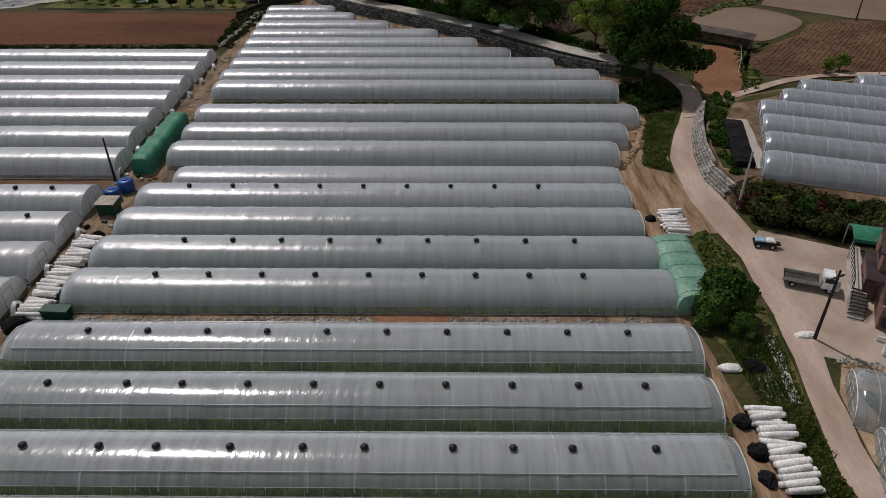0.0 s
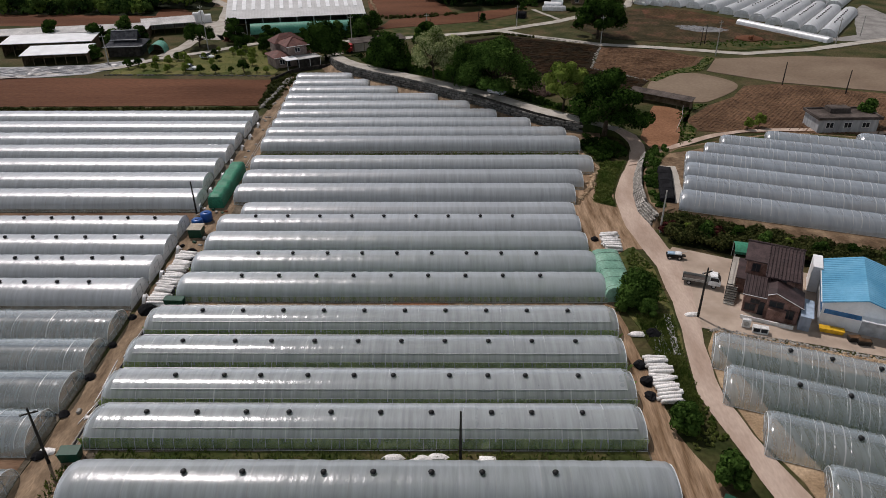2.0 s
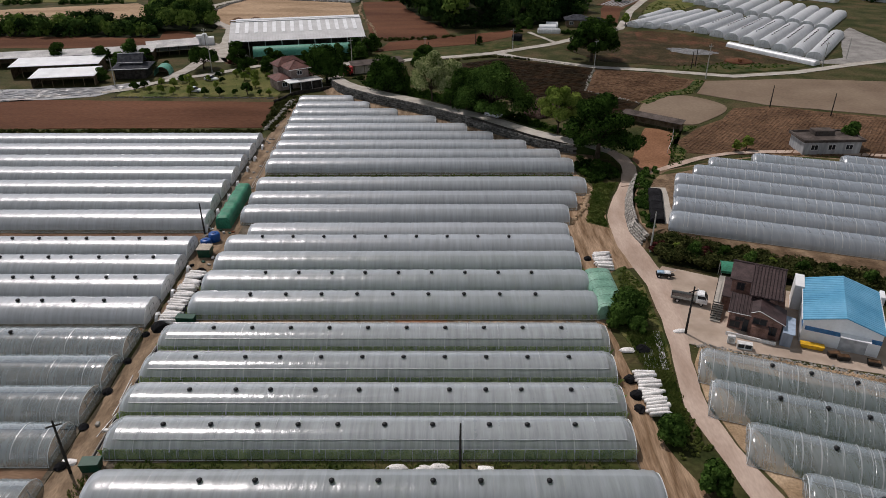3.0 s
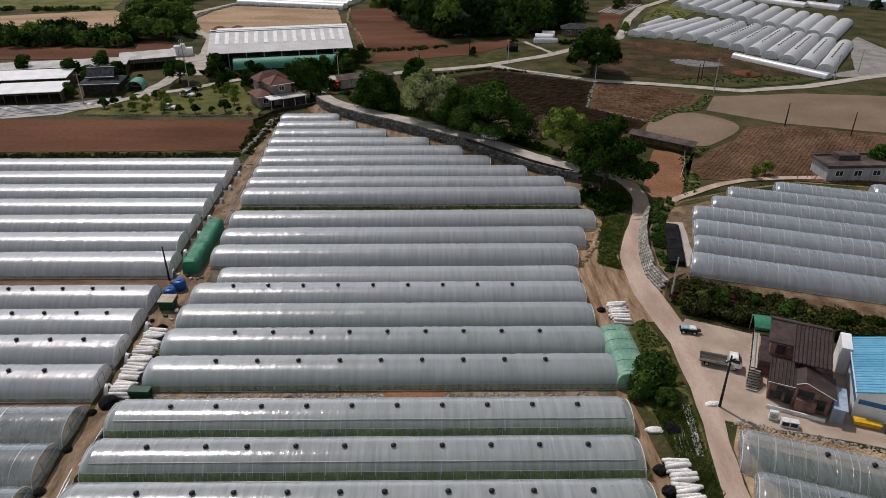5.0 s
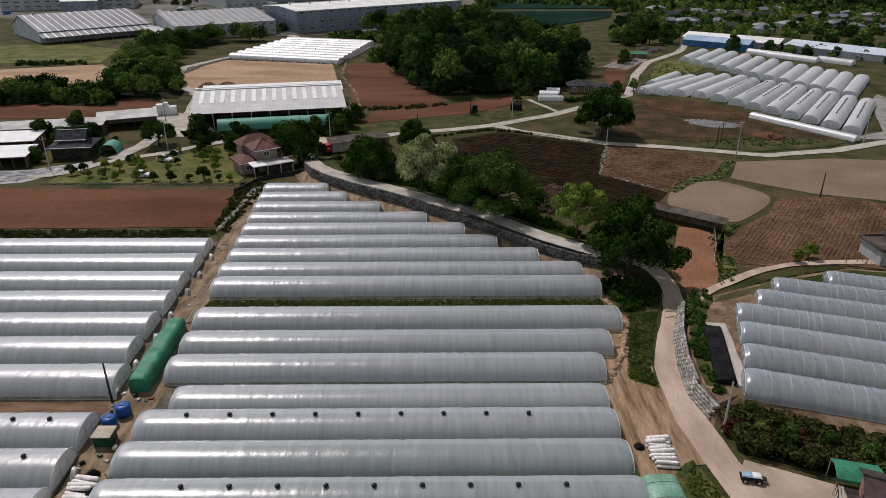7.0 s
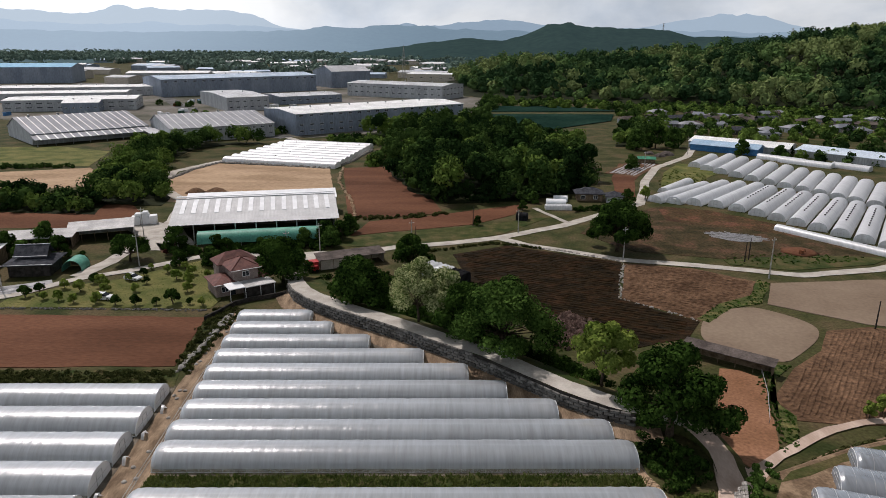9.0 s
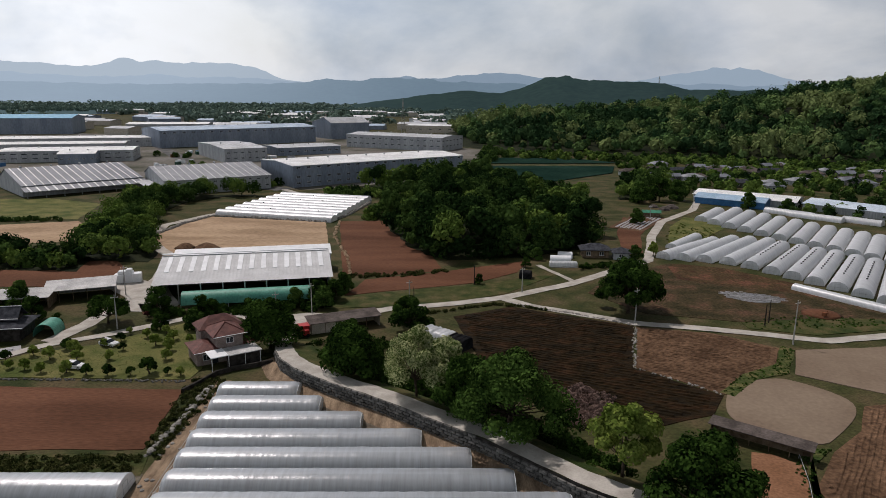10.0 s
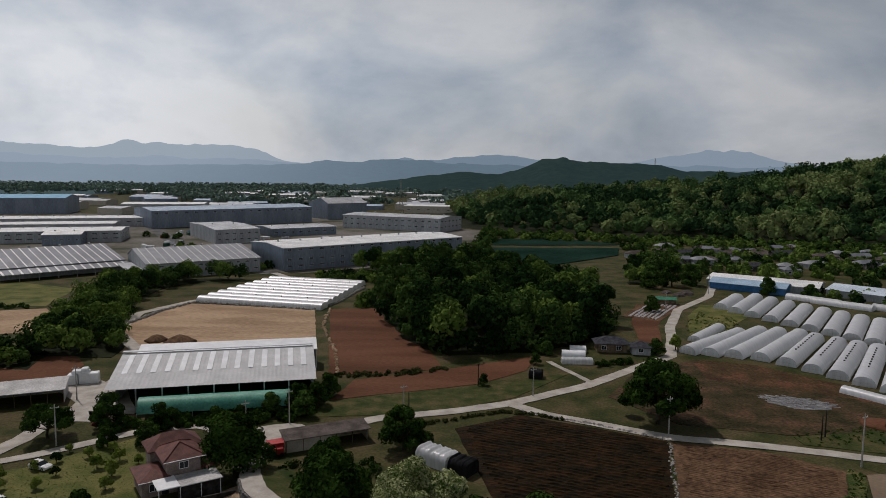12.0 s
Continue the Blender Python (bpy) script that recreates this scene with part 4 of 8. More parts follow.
def greenhouse(m, length, hw=2.85, h=2.4, material="film_milky", vents=(), hoops=True, step=1.35, crop=False, label="", group="greenhouses", skirt=0.0, seed=0, door=True, bars=True, ends="", taper=0.0, seams=6.6):
    """A film tunnel along its own x from 0 to length, ridge over y = 0."""
    rng = np.random.default_rng(1000 + seed)
    ob = thing("greenhouse", label, "greenhouse", m, group)
    n = max(int(round(length / step)), 2)
    prof = arch(hw + 0.05, h + 0.05, 14)
    low = []
    if skirt:
        ya = [np.interp(skirt, [p[1] for p in prof[:6]], [p[0] for p in prof[:6]])]
        low = [(prof[0][0], 0.02), (ya[0] - (ya[0] - prof[0][0]) * 0.4, skirt * 0.5), (ya[0], skirt)]
        prof = [(ya[0], skirt)] + [p for p in prof if p[1] > skirt + 0.02] + [(-ya[0], skirt)]
    rings = []
    stations = [length * i / (2 * n) for i in range(2 * n + 1)]
    if taper:
        stations = [0, taper * 0.15, taper * 0.4, taper * 0.7] + [x for x in stations if taper * 0.9 < x < length - taper * 0.9] + [length - taper * q for q in (0.7, 0.4, 0.15, 0)]

    def dome(x):
        # the film is drawn down over the rounded ends
        d = min(x, length - x)
        return 1 - 0.15 * max(0.0, 1 - d / taper) ** 2 if taper else 1.0

    for i, x in enumerate(stations):
        sag = 0.0 if i % 2 == 0 else 0.012 + 0.02 * rng.random()
        tight = 1 + rng.normal() * 0.006
        k = dome(x)
        rings.append([(x, y * (1 - sag * 0.35) * tight * (0.45 + 0.55 * k), (z * (1 - sag * 0.55) * tight + (0.01 if z < 0.01 else 0)) * (k if z > skirt else 1)) for y, z in prof])
    part("film_cover", Geo().loft(rings, closed=False), material, ob, smooth=True)
    if low:
        # clear side curtains below the fixed film
        for side in (1, -1):
            part("side_curtain", Geo().loft([[(length * i / n, y * side * (1 - 0.006 * (i % 2)), z) for y, z in low] for i in range(n + 1)], closed=False), "film_thin" if skirt > 1.2 else ("film_haze" if skirt > 0.6 else "film_side"), ob, "clear film curtain along the side", smooth=True)
    if skirt > 1.2:
        # a second milky sheet over the crown, held by a pipe along each edge
        crown = arch(hw + 0.09, h + 0.09, 20)[6:-6]
        xs_ = np.linspace(taper, length - taper, 2 * n + 1)
        part("crown_film", Geo().loft([[(x, y * (1 - 0.010 * (i % 2)), z * (1 - 0.012 * (i % 2) * (0.5 + rng.random()))) for y, z in crown] for i, x in enumerate(xs_)], closed=False), "film_crown", ob, "milky second sheet over the crown", smooth=True)
        for y, z in (crown[0], crown[-1]):
            part("crown_rail", Geo().tube([(taper, y, z + 0.02), (length - taper, y, z + 0.02)], 0.035, 5), "pipe_bright", ob)
    if hoops:
        me = hoop_mesh(hw, h, 0.02, "galvanised")
        for i in range(1 if taper else 0, n if taper else n + 1):
            part("hoop", me, "galvanised", ob, m=Matrix.Translation((length * i / n, 0, 0)))
    for side in (-1, 1):
        part("side_rail", Geo().tube([(0, side * (hw + 0.06), 0.1), (length, side * (hw + 0.06), 0.1)], 0.03, 4), "lamp_grey", ob)
        if skirt > 1.2:
            y1, z1 = (low[2][0] - 0.03) * -side, skirt
            part("film_clip_rail", Geo().tube([(0, y1, z1), (length, y1, z1)], 0.022, 4), "lamp_grey", ob)
    if bars and seams:
        # lapped edges of the film, hoop by hoop here and there
        xx = taper + rng.uniform(0.3, 0.9) * seams
        while xx < length - 1 - taper:
            w = rng.choice([0.02, 0.035, 0.07])
            pr = arch(hw + 0.075, h + 0.075, 14)[2:-2]
            part("film_seam", Geo().loft([[(xx + d, y, z) for y, z in pr] for d in (-w, w)], closed=False), "film_lap", ob, smooth=True)
            xx += seams * rng.uniform(0.35, 1.25)
    for x in (0, length):
        s = -1 if x == 0 else 1
        pr = [(y * (0.45 + 0.55 * dome(x)), z * dome(x)) for y, z in arch(hw + 0.04, h + 0.04, 14)]
        bulge = [(x + s * 0.0, y, z) for y, z in pr]
        mid = [(x + s * 0.10, y * 0.6, z * 0.62 + 0.02) for y, z in pr]
        g = Geo().loft([bulge, mid], closed=False)
        g.add([*mid], [tuple(range(len(mid)))])
        w = part("end_wall", g, ends or material, ob, smooth=True)
        if bars:
            part("end_hoop", Geo().tube([(x + s * 0.03, y, z) for y, z in pr], 0.045, 4, False), "hoop_white", ob)
        if door:
            d = Geo()
            for yy in (-0.75, 0.75):
                d.tube([(x + s * 0.14, yy, 0), (x + s * 0.14, yy, h * 0.78 * dome(x))], 0.035, 4)
            d.tube([(x + s * 0.14, -0.75, h * 0.78 * dome(x)), (x + s * 0.14, 0.75, h * 0.78 * dome(x))], 0.035, 4)
            d.tube([(x + s * 0.14, -hw * 0.8, h * 0.42), (x + s * 0.14, hw * 0.8, h * 0.42)], 0.03, 4)
            part("door_frame", d, "galvanised", w)
    for vx in vents:
        part("ridge_vent", VENT_MESH, "vent_black", ob, m=Matrix.Translation((vx, 0, h + 0.02)))
    if crop:
        k = int(length * 36)
        px = rng.uniform(0.6, length - 0.6, k)
        row = np.minimum(rng.integers(0, 6, k), 4) % 4 * (rng.random(k) < 0.72)
        py = (-hw * 0.78 + row * hw * 0.52) + rng.normal(size=k) * 0.26 - 0.2 * (row == 0)
        py = np.clip(py, -hw + 0.35, hw - 0.35)
        arr = tufts(np.c_[px, py], 0.1, 0.95, rng, 4)
        room = hw * np.sqrt(np.maximum(1 - (arr[..., 2] / h) ** 2, 0.05)) - 0.18
        arr[..., 1] = np.clip(arr[..., 1], -room, room)
        part("crop", quads("crop", arr, "leaf_crop"), "leaf_crop", ob, "leafy green crop in rows", kind="stuff")
        bed = Geo()
        for r_ in range(4):
            yy = -hw * 0.78 + r_ * hw * 0.52
            bed.box(0.4, yy - 0.4, 0.02, length - 0.4, yy + 0.4, 0.22, chamfer=0.08)
        part("planting_beds", bed, "crop_green", ob)
    return ob


def along(x, y, z=0.0, ang=0.0):
    return Matrix.Translation((x, y, z)) @ Matrix.Rotation(radians(ang), 4, "Z")


def spaced(a, b, n):
    return [a + (b - a) * i / (n - 1) for i in range(n)]


CLEAR = "clear film greenhouse tunnel over a green crop with rolled-up sides"
MILKY = "long milky grey film greenhouse tunnel with white hoops"
DULL = "low dusty film greenhouse tunnel with wrinkled cover"
CENTRE = [  # ridge y, x0, x1, material, vents, half width, height, crop, skirt
    (8.7, -24.4, 33.9, "film_milky", (), 2.9, 2.4, True, 0.0),
    (14.8, -24.6, 33.7, "film_milky", (-13.0, -7.4, 0.3, 5.0, 10.5, 15.3, 22.2), 2.95, 2.45, True, 0.0),
    (22.9, -25.6, 32.5, "film_clear", (-19.6, -14.3, -9.1, -4.6, -0.2, 5.0, 10.3, 16.6, 20.8, 26.1), 2.9, 2.4, True, 1.4),
    (28.8, -26.3, 32.8, "film_clear", (-18.6, -13.1, -9.0, -3.7, 1.5, 5.9, 12.2, 16.5, 20.7, 26.6), 2.85, 2.4, True, 1.4),
    (35.1, -26.4, 33.1, "film_clear", (-19.9, -13.6, -9.2, *spaced(-4.0, 27.3, 7)), 2.85, 2.4, True, 1.4),
    (41.5, -26.5, 33.5, "film_clear", spaced(-19.5, 27.3, 10), 2.85, 2.4, True, 1.4),
    (50.0, -25.3, 33.8, "film_milky", spaced(-16.7, 24.8, 9), 2.9, 2.4, True, 0.85),
    (56.2, -25.3, 33.6, "film_milky", spaced(-15.9, 24.9, 9), 2.85, 2.4, True, 0.85),
    (62.3, -25.3, 33.3, "film_milky", (), 2.85, 2.4, True, 0.7),
    (68.2, -25.2, 33.2, "film_milky", spaced(-19.2, 22.4, 9), 2.8, 2.4, False, 0.55),
    (74.1, -22.9, 33.3, "film_milky", (), 2.6, 1.7, False, 0.0),
    (80.5, -25.7, 34.3, "film_milky", (), 2.9, 2.4, False, 0.55),
    (86.8, -25.8, 36.7, "film_milky", (), 2.9, 2.4, False, 0.55),
    (93.8, -26.1, 39.8, "film_milky", (), 2.95, 2.45, False, 0.55),
    (104.6, -26.7, 39.0, "film_milky", (), 2.9, 2.4, False, 0.55),
    (110.2, -27.0, 37.0, "film_milky", (), 2.85, 2.4, False, 0.55),
    (116.3, -27.0, 30.1, "film_milky", (), 2.85, 2.4, False, 0.55),
    (122.4, -27.2, 22.9, "film_milky", (), 2.85, 2.4, False, 0.55),
    (128.6, -27.5, 16.9, "film_milky", (), 2.85, 2.4, False, 0.55),
    (134.6, -27.8, 9.2, "film_milky", (), 2.85, 2.4, False, 0.55),
    (140.9, -28.2, -1.1, "film_milky", (), 2.85, 2.4, False, 0.55),
    (147.2, -28.4, -9.0, "film_milky", (), 2.85, 2.4, False, 0.55),
    (153.3, -28.8, -14.1, "film_milky", (), 2.85, 2.4, False, 0.55),
]
for i, (y, x0, x1, mt, vents, hw, h, crop, skirt) in enumerate(CENTRE):
    lab = CLEAR if crop else (DULL if h < 2 else MILKY)
    greenhouse(along(x0, y), x1 - x0, hw, h, mt, [v - x0 for v in vents], True, 1.35 if y < 60 else 1.6, crop, lab, "greenhouses of the middle block", skirt, i, taper=1.0, seams=3.6 if y < 45 else 6.6)
LEFT = [  # ridge y, right end, half width, height, material, vents
    (13.5, -30.4, 2.95, 2.4, "film_dusk", ()),
    (21.9, -31.0, 2.95, 2.4, "film_dusk", ()),
    (28.3, -30.7, 2.95, 2.4, "film_dusk", ()),
    (34.4, -30.8, 2.95, 2.4, "film_dusk", ()),
    (40.5, -30.6, 2.95, 2.4, "film_dusk", (-46.4,)),
    (48.3, -30.8, 2.95, 2.4, "film_milky", (-53.2, -49.7, -46.2, -41.7, -37.3)),
    (54.8, -30.8, 2.95, 2.4, "film_milky", (-57.5, -54.0, -51.1, -47.9, -44.2, -39.8, -35.4)),
    (61.1, -31.0, 2.95, 2.4, "film_milky", (-59.6, -56.1, -51.8, -48.2, -43.7, -39.2, -35.0)),
    (67.6, -31.2, 2.95, 2.4, "film_milky", (-61.2, -56.7, -52.2, -48.7, -44.2, -39.8, -35.4)),
    (77.9, -31.4, 3.2, 2.5, "film_milky", ()),
    (85.1, -32.5, 3.2, 2.5, "film_milky", ()),
    (92.1, -32.5, 3.2, 2.5, "film_milky", ()),
    (99.3, -32.4, 3.2, 2.5, "film_milky", ()),
    (106.4, -32.5, 3.2, 2.5, "film_milky", ()),
    (113.6, -32.3, 3.2, 2.5, "film_milky", ()),
    (120.8, -32.4, 3.2, 2.5, "film_milky", ()),
]
for i, (y, x1, hw, h, mt, vents) in enumerate(LEFT):
    x0 = -58 - 0.42 * y
    greenhouse(along(x0, y), x1 - x0, hw, h, mt, [v - x0 for v in vents], True, 1.5, False, MILKY if mt == "film_milky" else "clear film greenhouse tunnel with a doorway end by the lane", "greenhouses of the west block", 0.55 if mt == "film_milky" else 0.0, 100 + i, ends="film_white" if mt == "film_milky" else mt, seams=8.0)
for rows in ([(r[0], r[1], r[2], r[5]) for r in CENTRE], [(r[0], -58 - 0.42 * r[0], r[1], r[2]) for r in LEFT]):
    # black strips that paint the shade in the narrow gaps between neighbouring tunnels
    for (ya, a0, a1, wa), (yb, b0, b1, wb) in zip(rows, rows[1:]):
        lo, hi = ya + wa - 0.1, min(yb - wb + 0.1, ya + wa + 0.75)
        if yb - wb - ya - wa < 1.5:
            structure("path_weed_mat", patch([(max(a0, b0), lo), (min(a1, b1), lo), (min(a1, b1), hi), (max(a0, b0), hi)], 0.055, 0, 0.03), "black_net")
for i, (x, y, vs) in enumerate([(44.5, 36.1, (8.2, 12.6, 17.6)), (43.7, 29.8, (7.4, 12.4, 16.6)), (45.3, 22.2, (8.4, 13.2, 18)), (48.3, 14.7, (6.5, 12))]):
    greenhouse(along(x, y, 0, -20.5), 42, 3.0, 2.5, "film_glassy", vs, True, 1.5, False, "blue-grey film greenhouse tunnel beside the farm road", "greenhouses below the house", 0.0, 200 + i, taper=0.7, seams=1.9)
EAST = [(51.2, 74.2, 62), (53.6, 80.2, 62), (55.5, 86.2, 62), (57.3, 91.8, 60), (62.3, 96.2, 56), (66.8, 100.4, 50), (76.8, 102.6, 40), (95.0, 101.2, 24)]
for i, (x, y, ln) in enumerate(EAST):
    greenhouse(along(x, y, TER_Z, -18.5), ln, 2.75, 2.35, "film_blue", (), True, 1.3, False, "blue-grey film greenhouse tunnel on the raised terrace", "greenhouses on the terrace", 0.0, 300 + i, taper=0.8, seams=1.7)
# tunnels across the fields
NE = [(91.7, 261.8, 43, 38, 0), (97.9, 259.4, 46, 44, 0), (104.4, 257.4, 47, 44, 0), (111.0, 254.2, 48, 44, 0), (116.0, 248.6, 50.5, 42, 1), (120.0, 242.0, 51, 43, 1), (123.6, 235.8, 52, 44, 1), (127.0, 229.6, 53, 46, 1), (130.4, 223.3, 53, 45, 1), (133.9, 217.0, 54, 46, 1), (137.1, 210.4, 54.5, 46, 1), (140.4, 204.0, 55, 47, 1)]
for i, (x, y, a, ln, v) in enumerate(NE):
    greenhouse(along(x, y, 0, a) @ Matrix.Translation((0, 2.4, 0)), ln, 2.75, 2.6, "film_white", [12 + k * 3.2 for k in range(9)] if v else (), False, 2.0, False, "white film greenhouse tunnel" + (" with a row of dark ridge vents" if v else ""), "greenhouses across the fields", 0.0, 400 + i, True, False)
greenhouse(along(98.2, 279.4, 0, 50), 26, 2.2, 2.0, "film_white", (), False, 2.0, False, "short white film greenhouse tunnel", "greenhouses across the fields", 0.0, 425, True, False)
NE2 = [(131.5, 334.5), (134.2, 326.5), (137.2, 318.5), (140.5, 310.5), (143.8, 302.6), (147.2, 295), (150.4, 287.6), (153.8, 280.8), (157.2, 274.4), (160.4, 268), (163.4, 261.8), (166.8, 255.6)]
for i, (x, y) in enumerate(NE2):
    greenhouse(along(x, y, 0, 54) @ Matrix.Translation((0, 1.5, 0)), 30 if i < 1 else 41, 2.9, 2.5, "film_white", (), False, 2.4, False, "white film greenhouse tunnel in a second row", "greenhouses across the fields", 0.0, 430 + i, True, False)
greenhouse(along(117.0, 226.8, 0, -57.6), 35, 1.7, 1.7, "film_white", (), False, 2.2, False, "low white film tunnel along the field edge", "", 0.0, 460, False, False)
for i in range(3):
    greenhouse(along((172, 178, 196)[i], (362, 352, 338)[i], 0, -50), (22, 24, 16)[i], 2.6, 2.4, "film_white", (), False, 2.4, False, "white film greenhouse tunnel behind the tunnel rows", "", 0.0, 470 + i, False, False)
for i in range(9):
    greenhouse(along(-88.0 + i * 2.1, 346.5 + i * 7.0, 0, -15.5), 57 - i * 0.9, 3.4, 2.6, "film_pale", spaced(10, 46, 4) if i % 2 else (), False, 2.6, False, "bright white film greenhouse tunnel beside the bare field", "white greenhouses by the bare field", 0.0, 480 + i, False, False)

# ---- buildings ----
WINDOW = {}


def window_mesh(w, h):
    if (w, h) not in WINDOW:
        WINDOW[(w, h)] = (Geo().box(-w / 2, -0.02, -h / 2, w / 2, 0.05, h / 2).mesh("pane", "glass_dark"),
                          Geo().box(-w / 2 - 0.1, -0.06, -h / 2 - 0.1, w / 2 + 0.1, 0.02, -h / 2).box(-w / 2 - 0.1, -0.06, h / 2, w / 2 + 0.1, 0.02, h / 2 + 0.1).box(-w / 2 - 0.1, -0.06, -h / 2, -w / 2, 0.02, h / 2).box(w / 2, -0.06, -h / 2, w / 2 + 0.1, 0.02, h / 2).box(-0.04, -0.05, -h / 2, 0.04, 0.02, h / 2).mesh("window_frame", "trim_white"))
    return WINDOW[(w, h)]


def window(parent, x, y, z, w, h, ang=0.0, frame_mat=""):
    """A window whose outside faces the local -y, turned by ang."""
    pane, frm = window_mesh(w, h)
    ob = part("window", frm, "", parent, m=Matrix.Translation((x, y, z)) @ Matrix.Rotation(radians(ang), 4, "Z"))
    part("pane", pane, "", ob)
    if frame_mat:
        ob.data = frm.copy()
        ob.data.materials[0] = MATS[frame_mat]
    return ob


def gable_roof(w, d, h, rise, over=0.4, thick=0.18, ridge_at=0.5, along_x=True):
    """A pitched roof slab over a w x d plan whose eaves are at height h; ridge along x."""
    g = Geo()
    yr = d * ridge_at
    for y0, y1, z0, z1 in ((-over, yr, h - over * rise / max(yr, 0.1), h + rise), (d + over, yr, h - over * rise / max(d - yr, 0.1), h + rise)):
        vs = [(-over, y0, z0), (w + over, y0, z0), (w + over, y1, z1), (-over, y1, z1)]
        vs += [(x, y, z - thick) for x, y, z in vs]
        g.add(vs, [(0, 1, 2, 3), (7, 6, 5, 4), (0, 4, 5, 1), (1, 5, 6, 2), (2, 6, 7, 3), (3, 7, 4, 0)])
    return g


def gable_walls(w, d, h, rise, ridge_at=0.5):
    yr = d * ridge_at
    prof = [(0, 0), (d, 0), (d, h), (yr, h + rise - 0.1), (0, h)]
    g = Geo()
    n = len(prof)
    g.add([(0, y, z) for y, z in prof] + [(w, y, z) for y, z in prof], [tuple(range(n)), tuple(range(2 * n - 1, n - 1, -1))] + [(i, n + i, n + (i + 1) % n, (i + 1) % n) for i in range(n)])
    return g


def hip_roof(x0, y0, x1, y1, h, rise, over=0.6):
    x0, y0, x1, y1 = x0 - over, y0 - over, x1 + over, y1 + over
    w, d = x1 - x0, y1 - y0
    i = min(w, d) / 2
    if w >= d:
        r = [(x0 + i, (y0 + y1) / 2, h + rise), (x1 - i, (y0 + y1) / 2, h + rise)]
        fs = [(0, 1, 5, 4), (1, 2, 5), (2, 3, 4, 5), (3, 0, 4)]
    else:
        r = [((x0 + x1) / 2, y0 + i, h + rise), ((x0 + x1) / 2, y1 - i, h + rise)]
        fs = [(0, 1, 4), (1, 2, 5, 4), (2, 3, 5), (3, 0, 4, 5)]
    g = Geo()
    g.add([(x0, y0, h), (x1, y0, h), (x1, y1, h), (x0, y1, h), *r], fs)
    g.box(x0, y0, h - 0.18, x1, y1, h - 0.005)
    return g


def factory(x, y, w, d, h, ang, wall="wall_grey", roof="roof_grey", rise=1.6, rows=(0.75,), pitch=6.0, win=(2.0, 0.9), ridge_at=0.5, label="", sides=True, seams=True, seam=0.14):
    ob = thing("factory_building", label, "factory", along(x, y, 0, ang), "factories of the industrial estate")
    part("wall", gable_walls(w, d, h, rise, ridge_at), wall, ob)
    rf = part("roof", gable_roof(w, d, h, rise, 0.5, 0.25, ridge_at), roof, ob)
    for fz in rows:
        n = max(int(w / pitch), 2)
        for i in range(n):
            window(ob, (i + 0.5) * w / n, -0.03, h * fz, win[0], win[1])
        if sides:
            m = max(int(d / pitch), 2)
            for i in range(m):
                window(ob, w + 0.03, (i + 0.5) * d / m, h * fz, win[0], win[1], 90)
    if seams:
        n = max(int(w / 4.0), 3)
        yr = d * ridge_at
        for i in range(n):
            xx = (i + 0.5) * w / n
            part("roof_seam", Geo().add([(xx - seam, -.5, h - .02), (xx + seam, -.5, h - .02), (xx + seam, yr, h + rise + .1), (xx - seam, yr, h + rise + .1), (xx + seam, d + .3, h - .02), (xx - seam, d + .3, h - .02), (xx - seam, -.5, h - .3), (xx + seam, -.5, h - .3)], [(0, 1, 2, 3), (3, 2, 4, 5), (6, 7, 1, 0)]), "roof_white", rf)
        for i in range(max(int(w / 14), 2)):
            part("roof_ventilator", Geo().tube([((i + .5) * w / max(int(w / 14), 2), yr, h + rise), ((i + .5) * w / max(int(w / 14), 2), yr, h + rise + 1.0)], [0.5, 0.7], 8), "galvanised", rf)
    return ob


factory(-72, 437, 128, 46, 13.0, 37, "wall_blue_grey", "roof_white", 1.4, (0.2, 0.48, 0.9), 6.5, (2.4, 1.0), 0.5, "long blue-grey industrial hall with rows of windows and a pale roof")
hall = factory(-134.3, 403.4, 59, 52, 8.0, 33, "wall_grey", "roof_array", 4.6, (0.3, 0.78), 4.6, (1.8, 0.8), 0.7, "grey industrial hall with solar panel rows on its roof", seam=0.16)
part("side_roof", Geo().box(-8, 2, 4.2, -0.3, 40, 4.5), "roof_grey", hall, "lean-to roof along the side")
for yy in (3, 12, 21, 30, 39):
    part("post", Geo().box(-7.8, yy, 0, -7.5, yy + .3, 4.2), "galvanised", hall)
hall = factory(-206, 395.6, 62, 52, 6.0, 43, "wall_grey", "roof_panel", 6.2, (0.4,), 7, (2, 0.8), 0.66, "industrial hall with pale ribs across its grey roof", seam=0.34)
part("lower_roof", Geo().add([(-1, -9, 3.6), (63, -9, 3.6), (63, -.6, 5.2), (-1, -.6, 5.2), (-1, -9, 3.3), (63, -9, 3.3), (63, -.6, 4.9), (-1, -.6, 4.9)], [(0, 1, 2, 3), (7, 6, 5, 4), (0, 4, 5, 1), (1, 5, 6, 2), (3, 7, 4, 0), (2, 6, 7, 3)]), "roof_panel", hall, "lower roof with pale ribs")
for i in range(15):
    xx = (i + .5) * 62 / 15
    part("roof_rib", Geo().add([(xx - .5, -9.2, 3.75), (xx + .5, -9.2, 3.75), (xx + .5, -.7, 5.32), (xx - .5, -.7, 5.32), (xx - .5, -9.2, 3.4), (xx + .5, -9.2, 3.4)], [(0, 1, 2, 3), (4, 5, 1, 0)]), "roof_white", hall)
for i in range(8):
    part("post", Geo().box(i * 8.8, -8.6, 0, i * 8.8 + .3, -8.3, 3.6), "galvanised", hall)
factory(-154, 578, 34, 84, 11, 32, "wall_grey", "roof_grey", 1.2, (0.3, 0.7), 5, (2.4, 0.9), 0.5, "grey two-storey industrial hall with window bands")
